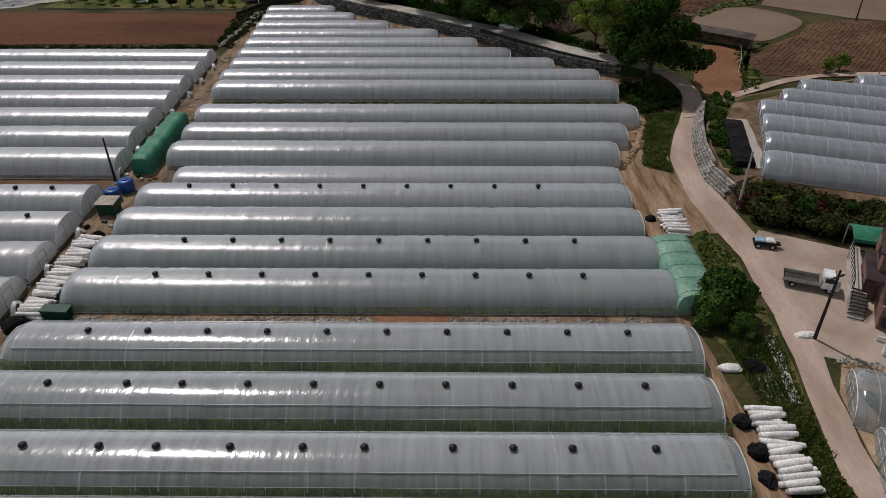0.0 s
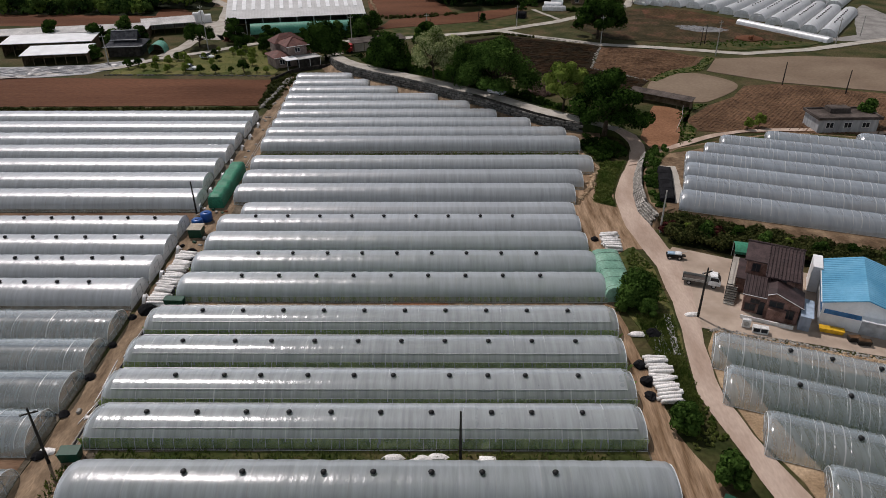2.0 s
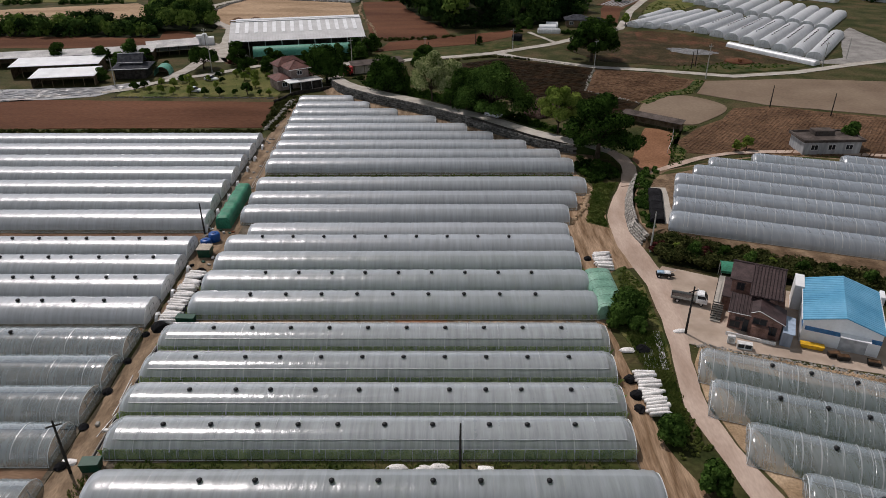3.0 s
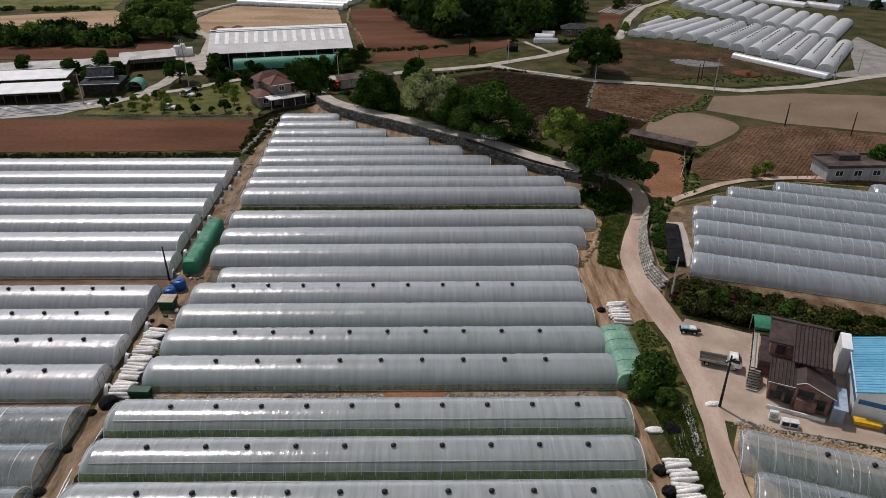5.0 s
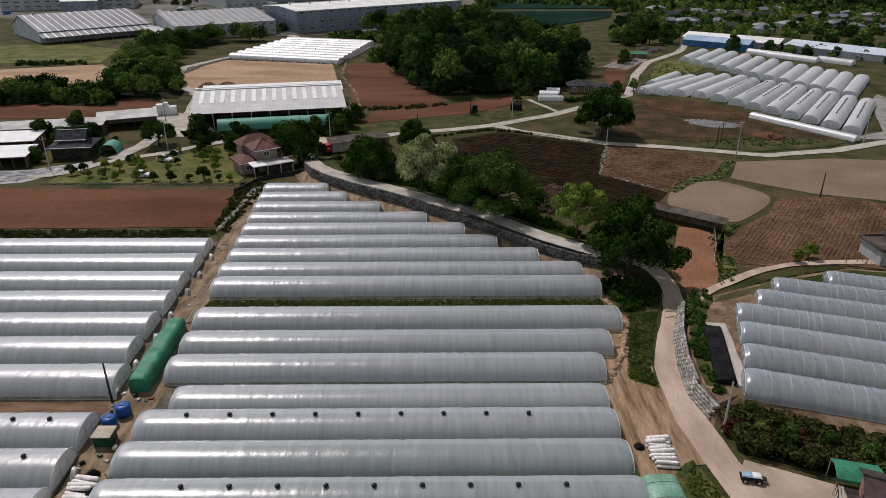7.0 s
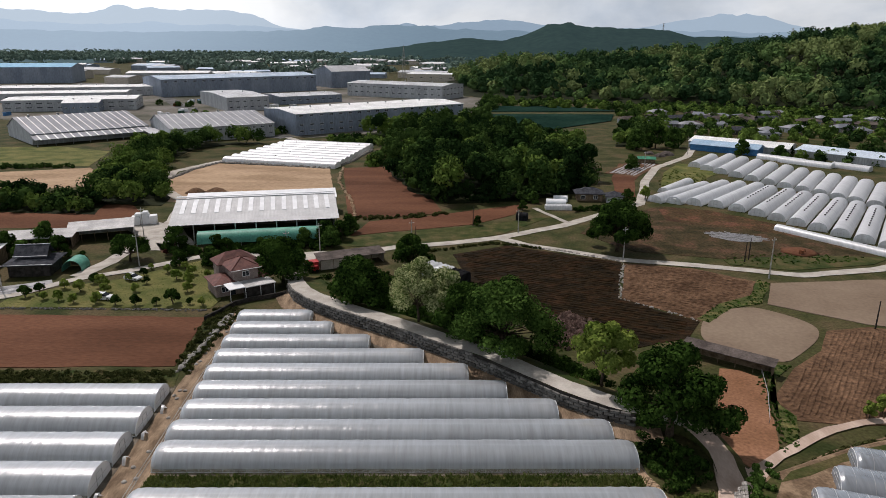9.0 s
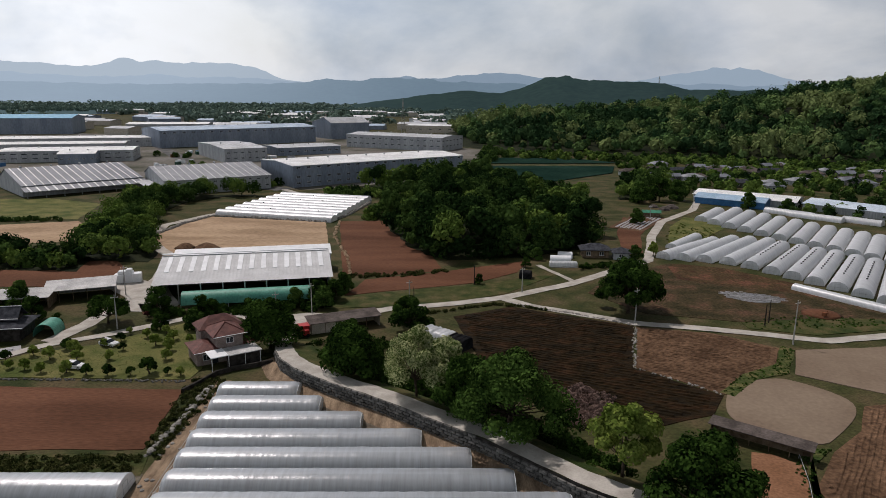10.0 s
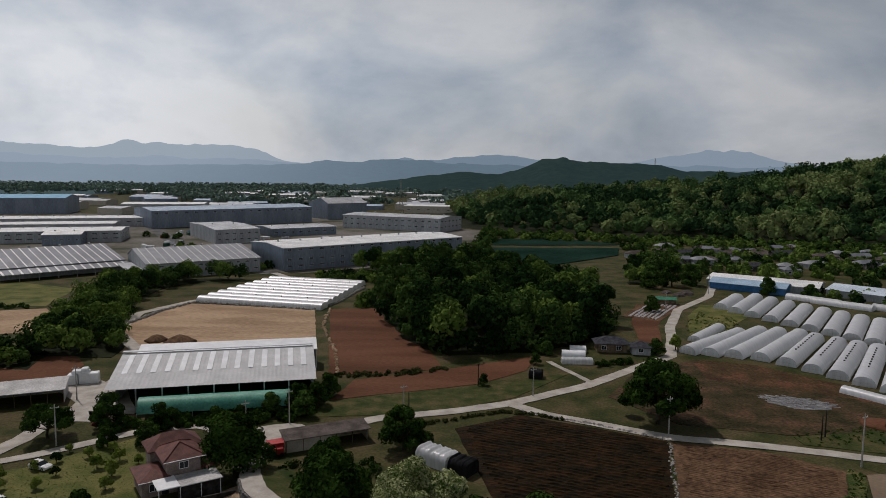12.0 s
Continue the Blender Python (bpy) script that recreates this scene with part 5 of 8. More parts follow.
factory(-258, 716, 170, 60, 17, 38, "wall_blue_grey", "roof_blue", 2.5, (0.85,), 9, (3, 1.2), 0.5, "very long dark grey industrial hall with a bluish roof")
factory(-80, 748, 110, 46, 13, -28, "wall_grey", "roof_grey", 1.6, (0.35, 0.75), 7, (3, 1.0), 0.5, "wide grey industrial hall with window bands")
factory(-112, 860, 52, 50, 19, 36, "wall_blue_grey", "roof_grey", 6, (), 9, (3, 1), 0.35, "tall grey hall with a broad sloping roof")
factory(-324, 566, 96, 40, 9, 15, "wall_grey", "roof_white", 1.0, (0.35, 0.72), 7, (4, 0.8), 0.5, "white-roofed industrial hall with window bands")
factory(-275, 560, 26, 22, 8, 15, "wall_blue_grey", "roof_white", 1.6, (0.5,), 5, (1.6, 0.8), 0.5, "small grey industrial annexe with a pale roof")
factory(-400, 640, 130, 34, 8, 15, "wall_grey", "roof_white", 0.8, (0.6,), 9, (4, 0.8), 0.5, "white-roofed industrial hall in a row")
factory(-420, 700, 160, 40, 9, 15, "wall_grey", "roof_white", 0.8, (0.6,), 9, (4, 0.8), 0.5, "white-roofed industrial hall in a row")
factory(-600, 900, 150, 60, 20, 12, "wall_blue_grey", "sky_blue_sheet", 4.0, (), 12, (4, 1), 0.5, "blue industrial hall far across the estate", False, False)
factory(-126, 640, 60, 40, 7, 34, "wall_blue_grey", "roof_grey", 1.0, (0.5,), 7, (3, 1.0), 0.5, "low dark industrial hall beside the estate road")
factory(-420, 1010, 110, 50, 9, 10, "wall_grey", "roof_white", 2.0, (), 12, (4, 1), 0.5, "pale industrial hall beyond the estate", False, False)
factory(-300, 1020, 70, 40, 8, -8, "wall_cream", "roof_grey", 2.0, (), 12, (4, 1), 0.5, "pale industrial hall beyond the estate", False, False)
factory(-30, 1010, 70, 40, 10, -15, "wall_cream", "roof_white", 1.0, (0.5,), 12, (4, 1), 0.5, "pale low hall beyond the estate", False, False)
factory(-700, 1150, 120, 50, 9, 6, "wall_grey", "roof_white", 2.0, (), 12, (4, 1), 0.5, "pale industrial hall beyond the estate", False, False)
rng = np.random.default_rng(5)
for i in range(70):
    x = rng.uniform(-800, 160)
    y = rng.uniform(880, 1750) if x < -330 else rng.uniform(1080, 1750)
    factory(x, y, rng.uniform(30, 80), rng.uniform(20, 40), rng.uniform(5, 10), rng.uniform(-20, 30), ("wall_grey", "wall_cream", "wall_blue_grey")[i % 3], ("roof_white", "roof_grey", "roof_blue")[i % 3], 2, (), 12, (3, 1), 0.5, "small pale hall in the distance", False, False)
mast = thing("lattice_mast", "slender steel lattice mast standing over the estate", "mast", along(-32, 966, 0))
g = Geo()
for sx, sy in ((-1, -1), (1, -1), (1, 1), (-1, 1)):
    g.tube([(sx * 2.6, sy * 2.6, 0), (sx * 0.7, sy * 0.7, 42)], 0.28, 4)
for i in range(12):
    z, r = i * 3.5, 2.6 - 1.9 * i / 12
    g.tube([(-r, -r, z), (r, -r, z + 3), (r, r, z), (-r, r, z + 3), (-r, -r, z)], 0.14, 3)
part("lattice", g, "pole_grey", mast)
part("antenna", Geo().tube([(0, 0, 40), (0, 0, 48)], [0.5, 0.25], 6), "pole_grey", mast)

# big barn with ribbed skylight roof
barn = thing("barn", "big open barn with a pale ribbed roof and skylight strips", "barn", along(-62.6, 208.6, 0, 11.9))
bw, bd, bh, br = 45.8, 19.0, 5.8, 3.2
for i in range(9):
    part("post", Geo().box(i * bw / 8 - 0.15, 0.1, 0, i * bw / 8 + 0.15, 0.4, bh - 0.1), "galvanised", barn)
for xx in (0.0, bw - 0.15):
    part("end_panel", Geo().add([(xx, 6, 0), (xx, bd, 0), (xx, bd, bh + br - .4), (xx, 6, bh + 0.8), (xx + .12, 6, 0), (xx + .12, bd, 0), (xx + .12, bd, bh + br - .4), (xx + .12, 6, bh + 0.8)], [(0, 1, 2, 3), (7, 6, 5, 4), (0, 4, 5, 1), (1, 5, 6, 2), (2, 6, 7, 3), (3, 7, 4, 0)]), "wall_grey", barn)
part("back_wall", Geo().box(0, bd - .2, 0, bw, bd, bh + br - .2), "dull_roof", barn)
rs = Geo()
top, low = [], []
for i in range(185):
    x0 = -0.8 + (bw + 1.6) * i / 184
    lift = 0.03 if (i // 2) % 2 else 0
    top.append([(x0, -0.8, bh - .15 + lift), (x0, bd * .5, bh + br * .5 + lift), (x0, bd, bh + br + lift)])
rs.loft(top, closed=False)
roof = part("roof", rs, "roof_barn", barn)
for i in range(14):
    x0 = 1.2 + i * bw / 14.2
    f0, f1 = 0.38, 0.93
    part("skylight", Geo().add([(x0, bd * f0, bh + br * f0 + .12), (x0 + 1.3, bd * f0, bh + br * f0 + .12), (x0 + 1.3, bd * f1, bh + br * f1 + .12), (x0, bd * f1, bh + br * f1 + .12), (x0, bd * f0, bh + br * f0), (x0 + 1.3, bd * f0, bh + br * f0), (x0 + 1.3, bd * f1, bh + br * f1), (x0, bd * f1, bh + br * f1)], [(0, 1, 2, 3), (0, 4, 5, 1), (1, 5, 6, 2), (2, 6, 7, 3), (3, 7, 4, 0)]), "white_sheet", roof)
part("ridge_cap", Geo().box(-0.8, bd - 0.5, bh + br + 0.35, bw + 0.6, bd + 0.7, bh + br + 0.6, chamfer=0.1), "white_sheet", roof)
rear = thing("rear_shed", "long shed with a pale sheet roof behind the barn", "shed", barn.matrix_basis.copy())
part("roof", Geo().add([(0, bd + 9.6, bh - .3), (bw + 2.2, bd + 9.6, bh - .3), (bw + 2.2, bd + 18, bh + 1.1), (0, bd + 18, bh + 1.1), (0, bd + 9.6, bh - .5), (bw + 2.2, bd + 9.6, bh - .5), (bw + 2.2, bd + 18, bh + .9), (0, bd + 18, bh + .9)], [(0, 1, 2, 3), (7, 6, 5, 4), (0, 4, 5, 1), (1, 5, 6, 2), (2, 6, 7, 3), (3, 7, 4, 0)]), "white_sheet", rear)
part("back_wall", Geo().box(0.2, bd + 17.6, 0, bw + 2, bd + 17.8, bh + .7), "wall_grey", rear)
for xx in (0.2, bw + 1.8):
    part("end_wall", Geo().add([(xx, bd + 9.8, 0), (xx, bd + 17.5, 0), (xx, bd + 17.5, bh + .6), (xx, bd + 9.8, bh - .6), (xx + .15, bd + 9.8, 0), (xx + .15, bd + 17.5, 0), (xx + .15, bd + 17.5, bh + .6), (xx + .15, bd + 9.8, bh - .6)], [(0, 1, 2, 3), (7, 6, 5, 4), (0, 4, 5, 1), (1, 5, 6, 2), (2, 6, 7, 3), (3, 7, 4, 0)]), "white_sheet", rear)
cabin_red = thing("red_cabin", "small red cabin beside the brown-roofed store shed", "cabin", along(-20.6, 184.9, 0, 24))
part("body", Geo().box(0, 0, .1, 2.9, 2.3, 2.3, chamfer=.08), "red_paint", cabin_red)
part("roof", Geo().box(-.15, -.15, 2.3, 3.05, 2.45, 2.42, chamfer=.03), "red_paint", cabin_red)
part("door", Geo().box(.4, -.04, .1, 1.2, 0, 2.0), "rust", cabin_red)
can = thing("canopy_shed", "long low shed with a green rounded sheet roof beside the barn", "shed", along(-54.6, 206.0, 0, 11.4))
g = Geo()
rings = []
for i in range(18):
    rings.append([(i * 1.95, y, z + 1.7) for y, z in arch(3.0, 2.9, 12, 2.0)])
part("roof", g.loft(rings, closed=False), "teal_sheet", can, smooth=True)
for i in range(0, 18, 3):
    for y in (-3.2, 3.2):
        part("post", Geo().tube([(i * 1.95, y * 0.93, 0), (i * 1.95, y * 0.93, 1.8)], 0.08, 6), "galvanised", can)


def dwelling(name, label, m, body, roofs, wall, tile, wins=(), group=""):
    ob = thing(name, label, "house", m, group)
    for x0, y0, x1, y1, z0, z1 in body:
        part("wall", Geo().box(x0, y0, z0, x1, y1, z1, chamfer=0.04), wall, ob)
    for kind, a in roofs:
        if kind == "hip":
            part("roof", hip_roof(*a), tile, ob)
        else:
            x0, y0, w, d, h, rise = a
            part("roof", gable_roof(w, d, h, rise, 0.5), tile, ob, m=Matrix.Translation((x0, y0, 0)))
    for w in wins:
        window(ob, *w)
    return ob


# red-roofed house behind the tunnels
hs = dwelling("house", "cream two-storey house with red tiled hipped roofs and a white canopy", along(-33.8, 163.8, 0, 33),
              [(-1.6, 4.7, 10.6, 11.6, 0, 3.0), (2.6, 4.9, 8.2, 11.4, 3.0, 5.7), (1.2, 11.45, 9.6, 16.0, 0, 5.6)], [("hip", (-1.6, 4.7, 2.8, 11.6, 3.05, 1.2, 0.6)), ("hip", (8.0, 5.4, 10.8, 11.6, 3.05, 1.0, 0.6)), ("hip", (2.6, 4.9, 8.2, 11.4, 5.75, 1.9, 0.8)), ("hip", (1.2, 11.0, 9.6, 16.0, 5.7, 2.1, 0.6))], "wall_pink", "tile_red",
              [(5.4, 4.85, 4.5, 1.4, 1.1), (0.4, 4.65, 1.7, 1.4, 1.2), (8.25, 8.2, 4.5, 1.2, 1.0, 90)])
part("canopy", Geo().box(0, -0.2, 2.95, 3.6, 4.6, 3.15, chamfer=0.05), "white_sheet", hs, "flat white sheet canopy")
part("canopy", Geo().box(3.62, -0.3, 2.85, 10.6, 4.6, 3.02, chamfer=0.05), "roof_slate", hs, "flat grey sheet canopy")
for x in (0.2, 3.6, 7.0, 10.2):
    part("post", Geo().box(x - .06, -0.1, 0, x + .06, 0.05, 2.85), "trim_white", hs)
part("deck_screen", Geo().box(3.2, 0.1, 0.05, 10.1, 0.25, 2.8), "pole_dark", hs, "dark screened porch front")
part("side_screen", Geo().box(10.0, 0.3, 0.05, 10.15, 4.5, 2.8), "pole_dark", hs, "dark screened porch side")
part("doorway", Geo().box(1.6, 4.6, 0.1, 2.7, 4.69, 2.15), "glass_dark", hs)
for cx, cy in ((1.8, 4.1), (9.0, 4.1), (1.8, 12.2), (9.0, 12.2)):
    part("ridge_tile", Geo().tube([(cx, cy, 5.82), (5.4, 7.7 if cy < 8 else 8.6, 7.72)], 0.09, 5), "tile_red", hs)
part("gutter", Geo().tube([(1.8, 4.1, 5.7), (9.0, 4.1, 5.7)], 0.08, 5), "trim_white", hs)
part("gutter", Geo().tube([(-2.2, 4.1, 3.0), (2.6, 4.1, 3.0)], 0.08, 5), "trim_white", hs)

rg = np.random.default_rng(12)
lot = [(-36.2, 153.8), (-34.4, 157.6), (-32.4, 162.6), (-29.6, 165.0), (-26.2, 166.6), (-22.6, 168.6)]
structure("wall_house_lot", Geo().loft([[(x - .18, y + .1, 0), (x - .18, y + .1, 1.0), (x + .18, y - .1, 1.0), (x + .18, y - .1, 0)] for x, y in lot], closed=False), "pole_dark")

# brown brick house by the yard
def slab(vs, thick=0.16):
    """A sloping roof slab from its four upper corners."""
    vs = list(vs) + [(x, y, z - thick) for x, y, z in vs]
    return Geo().add(vs, [(0, 1, 2, 3), (7, 6, 5, 4), (0, 4, 5, 1), (1, 5, 6, 2), (2, 6, 7, 3), (3, 7, 4, 0)])


bh_ = thing("brick_house", "brown brick two-storey house with dark tiled roofs", "house", along(51.2, 45.0, 0, -25))
part("wall", Geo().box(0, 0.3, 0, 6.8, 9.0, 3.0, chamfer=0.05), "brick_brown", bh_)
part("wall", Geo().box(-0.5, 5.3, 3.0, 5.9, 10.4, 5.35, chamfer=0.05), "brick_brown", bh_)
part("wall", Geo().box(2.4, 3.3, 3.0, 5.7, 5.3, 4.75, chamfer=0.05), "brick_brown", bh_)
part("gable_wall", Geo().add([(2.7, -.35, 0), (6.7, -.35, 0), (6.7, -.35, 2.95), (3.6, -.35, 4.2), (2.7, -.35, 3.8), (2.7, .3, 0), (6.7, .3, 0), (6.7, .3, 2.95), (3.6, .3, 4.2), (2.7, .3, 3.8)], [(0, 1, 2, 3, 4), (0, 5, 6, 1), (1, 6, 7, 2), (4, 9, 5, 0), (9, 8, 7, 6, 5)]), "brick_brown", bh_)
upper = part("roof", slab([(2.0, 2.7, 4.62), (6.3, 2.7, 4.62), (6.3, 8.6, 6.4), (2.0, 8.6, 6.4)]), "tile_brown", bh_)
part("roof", slab([(-0.9, 5.0, 5.32), (2.0, 5.0, 5.32), (2.0, 8.6, 6.4), (-0.9, 8.6, 6.4)]), "tile_brown", bh_)
part("roof", slab([(-0.9, 8.6, 6.42), (6.3, 8.6, 6.42), (6.3, 11.0, 5.4), (-0.9, 11.0, 5.4)]), "tile_brown", bh_)
part("ridge_cap", Geo().tube([(-0.95, 8.6, 6.46), (6.35, 8.6, 6.46)], .13, 6), "tile_brown", bh_)
lower = part("roof", slab([(-.3, -.2, 3.0), (3.2, -.2, 3.0), (3.2, 3.3, 4.1), (-.3, 3.3, 4.1)]), "tile_brown", bh_)
part("roof", slab([(2.6, -.7, 3.85), (3.6, -.7, 4.32), (3.6, 3.6, 4.32), (2.6, 3.6, 3.85)]), "tile_brown", bh_)
part("roof", slab([(3.6, -.7, 4.32), (7.1, -.7, 2.86), (7.1, 3.6, 2.86), (3.6, 3.6, 4.32)]), "tile_brown", bh_)
part("verge_board", Geo().tube([(2.6, -.72, 3.82), (3.6, -.72, 4.3), (7.1, -.72, 2.84)], .06, 4), "trim_white", bh_)
part("verge_board", Geo().tube([(-.3, -.24, 2.96), (2.7, -.24, 2.96)], .05, 4), "trim_white", bh_)
part("flat_roof", Geo().box(-1.5, 3.5, 2.95, 0.02, 9.3, 3.12, chamfer=0.04), "tile_brown", bh_)
part("side_wall", Geo().box(-1.3, 5.0, 0, -.02, 9.1, 2.95, chamfer=0.04), "brick_brown", bh_)
part("porch_roof", slab([(6.85, -1.5, 2.35), (8.4, -1.3, 2.2), (8.4, 3.0, 2.2), (6.85, 3.0, 2.45)], .08), "roof_blue", bh_, "pale blue sheet lean-to roof")
part("porch_wall", Geo().box(6.85, -1.2, 0, 8.2, 2.8, 2.1), "wall_blue_grey", bh_)
part("bay", Geo().box(3.0, -1.0, 0, 5.2, -.37, 1.9, chamfer=.04), "brick_brown", bh_)
part("terrace_wall", Geo().box(0.0, -1.6, 0, 6.4, -1.45, .55), "trim_white", bh_, "low white terrace wall")
stair = part("stair", Geo().box(-2.3, 1.0, 0.0, -1.5, 11.8, 0.12), "pale_concrete", bh_, "outside concrete stair with a dark rail")
for i in range(8):
    part("step", Geo().box(-2.4, 1.0 + i * 0.32, 0.1, -1.0, 1.34 + i * 0.32, 0.2 + i * 0.19), "pale_concrete", stair)
    part("step_rail", Geo().box(-2.45, 1.02 + i * .32, .55 + i * .19, -.95, 1.1 + i * .32, .63 + i * .19), "pole_dark", stair)
part("landing", Geo().box(-2.4, 3.6, 1.6, -1.52, 11.8, 1.8), "pale_concrete", stair)
for i in range(10):
    part("baluster", Geo().box(-2.42, 3.6 + i * .9, 1.8, -2.36, 3.66 + i * .9, 2.8), "pole_dark", stair)
part("rail", Geo().tube([(-2.39, 1.0, 1.1), (-2.39, 3.6, 2.8), (-2.39, 11.8, 2.8)], .05, 5), "pole_dark", stair)
for x, y, z, w, h, a in ((1.4, .27, 1.9, 1.0, .5, 0), (.9, .27, .9, 1.2, .9, 0), (5.6, -.38, 1.4, 1.0, 1.2, 0), (3.9, -.38, 2.5, 1.6, .8, 0), (4.2, 3.27, 3.9, .8, .6, 0), (.7, 5.27, 4.2, .9, 1.1, 0), (-.53, 7.4, 4.3, 1.0, 1.0, -90), (5.93, 7.0, 4.2, 1.0, .9, 90)):
    window(bh_, x, y, z, w, h, a, "tile_brown")
part("doorway", Geo().box(1.9, .22, 0.05, 2.6, .32, 2.0), "glass_dark", bh_)
tile = Geo().tube([(0, 0, 0), (0, 0.5, 0.15)], 0.1, 4).mesh("roof_tile", "tile_brown")
for r in range(10):
    for c in range(10):
        yy = 2.7 + r * 0.59
        part("roof_tile", tile, "", upper, m=Matrix.Translation((2.05 + c * 0.45, yy, 4.62 + (yy - 2.7) * 0.3017 + 0.03)))
for c in range(9):
    part("roof_tile", Geo().tube([(-.2 + c * .42, -.2, 3.03), (-.2 + c * .42, 3.3, 4.13)], .07, 4).mesh("roof_tile", "tile_brown"), "", lower)

# blue warehouse
wh = thing("warehouse", "white and blue sheet metal warehouse with a sky-blue gable roof", "warehouse", along(60.0, 42.1, 0, -24.4))
W_, L_, H_, R_ = 9.4, 11.4, 3.7, 1.35
turn = Matrix.Rotation(radians(90), 4, "Z") @ Matrix.Translation((0, -W_, 0))
part("wall", gable_walls(L_, W_, H_, R_), "white_sheet", wh, m=turn)
rf = part("roof", gable_roof(L_, W_, H_ + .05, R_ + .05, 0.3, 0.12), "sky_blue_sheet", wh, m=turn)
for k in range(23):
    part("roof_rib", Geo().tube([(-.25 + k * .52, -.28, H_ + .0), (-.25 + k * .52, W_ / 2, H_ + R_ + .12), (-.25 + k * .52, W_ + .28, H_ + .0)], .03, 4), "sky_blue_sheet", rf)
for z0, z1 in ((2.0, 2.65),):
    part("stripe_panel", Geo().box(.3, -0.05, z0, 4.6, -0.015, z1), "deep_blue_sheet", wh, "deep blue stripe panel")
    part("stripe_panel", Geo().box(8.1, -0.05, z0, W_ + .02, -0.015, z1), "deep_blue_sheet", wh, "deep blue stripe panel")
    part("stripe_panel", Geo().box(-0.05, -0.02, z0, -0.015, L_, z1), "deep_blue_sheet", wh, "deep blue stripe panel")
part("roller_door", Geo().box(4.7, -0.1, 0.02, 7.9, -0.04, 2.5), "roof_grey", wh, "grey roller door")
part("door_canopy", Geo().box(4.5, -1.2, 2.6, 8.1, 0, 2.72), "white_sheet", wh)
part("annexe", Geo().box(-1.3, 8.2, 0, -0.06, L_ + .6, 4.0, chamfer=0.04), "white_sheet", wh, "narrow white side annexe")
part("parapet", Geo().box(W_ + .3, L_ - 1.6, 2.6, W_ + .9, L_ + .5, 3.9, chamfer=0.04), "white_sheet", wh)
for x in (-.28, W_ + .28):
    part("gutter", Geo().tube([(x, -0.3, H_ - .05), (x, L_ + .3, H_ - .05)], 0.08, 6), "trim_white", wh)

gz = thing("garden_canopy", "open frame with a green fabric roof behind the brick house", "canopy", along(54.2, 56.9, 0, -16) @ Matrix.Diagonal((1.2, 1.1, 1, 1)))
part("roof", Geo().loft([[(x, y, 2.5 + 0.55 * (1 - abs(y - 1.5) / 1.5)) for y in np.linspace(0, 3.0, 7)] for x in (0, 1.3, 2.6, 4.0)], closed=False), "green_tarp", gz, smooth=True)
part("valance", Geo().box(0, -0.03, 2.1, 4.0, 0.0, 2.5), "green_tarp", gz)
for x in (0.1, 3.9):
    for y in (0.1, 2.9):
        part("post", Geo().tube([(x, y, 0), (x, y, 2.5)], 0.05, 6), "galvanised", gz)

# white flat house beyond the terrace
fh = thing("flat_house", "low white house with a dark flat parapet roof", "house", along(92.8, 113.4, 0, 2))
part("wall", Geo().box(0, 0, 0, 13.2, 6.4, 3.0, chamfer=0.05), "wall_grey", fh)
part("roof", Geo().box(-0.5, -0.5, 3.0, 13.7, 6.9, 3.25).box(-0.5, -0.5, 3.25, 13.7, -0.2, 3.6).box(-0.5, 6.6, 3.25, 13.7, 6.9, 3.6).box(-0.5, -0.2, 3.25, -0.2, 6.6, 3.6).box(13.4, -0.2, 3.25, 13.7, 6.6, 3.6), "dull_roof", fh)
part("roof_hut", Geo().box(4.0, 3.6, 3.25, 8.6, 6.3, 4.3, chamfer=0.05), "dull_roof", fh)
for x in (2.5, 6.5, 10.5):
    window(fh, x, -0.02, 1.7, 1.5, 1.1)

# storage sheds along the lanes
def lean_shed(name, label, m, w, d, h, roof, wall, open_front=True):
    ob = thing(name, label, "shed", m)
    part("roof", Geo().add([(-.4, -.5, h), (w + .4, -.5, h), (w + .4, d + .3, h + .5), (-.4, d + .3, h + .5), (-.4, -.5, h - .12), (w + .4, -.5, h - .12), (w + .4, d + .3, h + .38), (-.4, d + .3, h + .38)], [(0, 1, 2, 3), (7, 6, 5, 4), (0, 4, 5, 1), (1, 5, 6, 2), (2, 6, 7, 3), (3, 7, 4, 0)]), roof, ob)
    part("back_wall", Geo().box(0, d - .12, 0, w, d, h + .3), wall, ob)
    part("side_wall", Geo().box(0, 0.05, 0, .12, d - .14, h), wall, ob)
    part("side_wall", Geo().box(w - .12, 0.05, 0, w, d - .14, h), wall, ob)
    if not open_front:
        part("front_wall", Geo().box(0.14, 0, 0, w * 0.55, .12, h - .1), wall, ob)
    n = max(int(w / 3), 2)
    for i in range(n + 1):
        part("post", Geo().box(i * (w - .14) / n, -.06, 0, i * (w - .14) / n + .13, -.01, h - .1), "timber", ob)
    return ob


lean_shed("storage_shed", "low store shed with a brown roof beside the lane", along(-17.6, 186.4, 0, 24), 17, 4.6, 2.7, "dull_roof", "wall_cream", False)
lean_shed("long_shed", "long open shed with a dark rusty roof at the field edge", along(57.6, 138.3, 0, -37.6), 15.2, 1.9, 2.2, "dull_roof", "timber")
lean_shed("white_shed", "open shed with a pale sheet roof beside the barn yard", along(-92.4, 209.5, 0, 22), 17, 9.5, 3.4, "roof_slate", "wall_grey")
lean_shed("cow_shed", "long barn with a pale sheet roof", along(-142, 193.5, 0, 13), 54, 8, 3.2, "roof_slate", "timber")
lean_shed("farm_shed", "dark shed with white sheet roof by the mulched field", along(-125, 181.5, 0, 10), 26, 9.5, 3.8, "white_sheet", "timber")
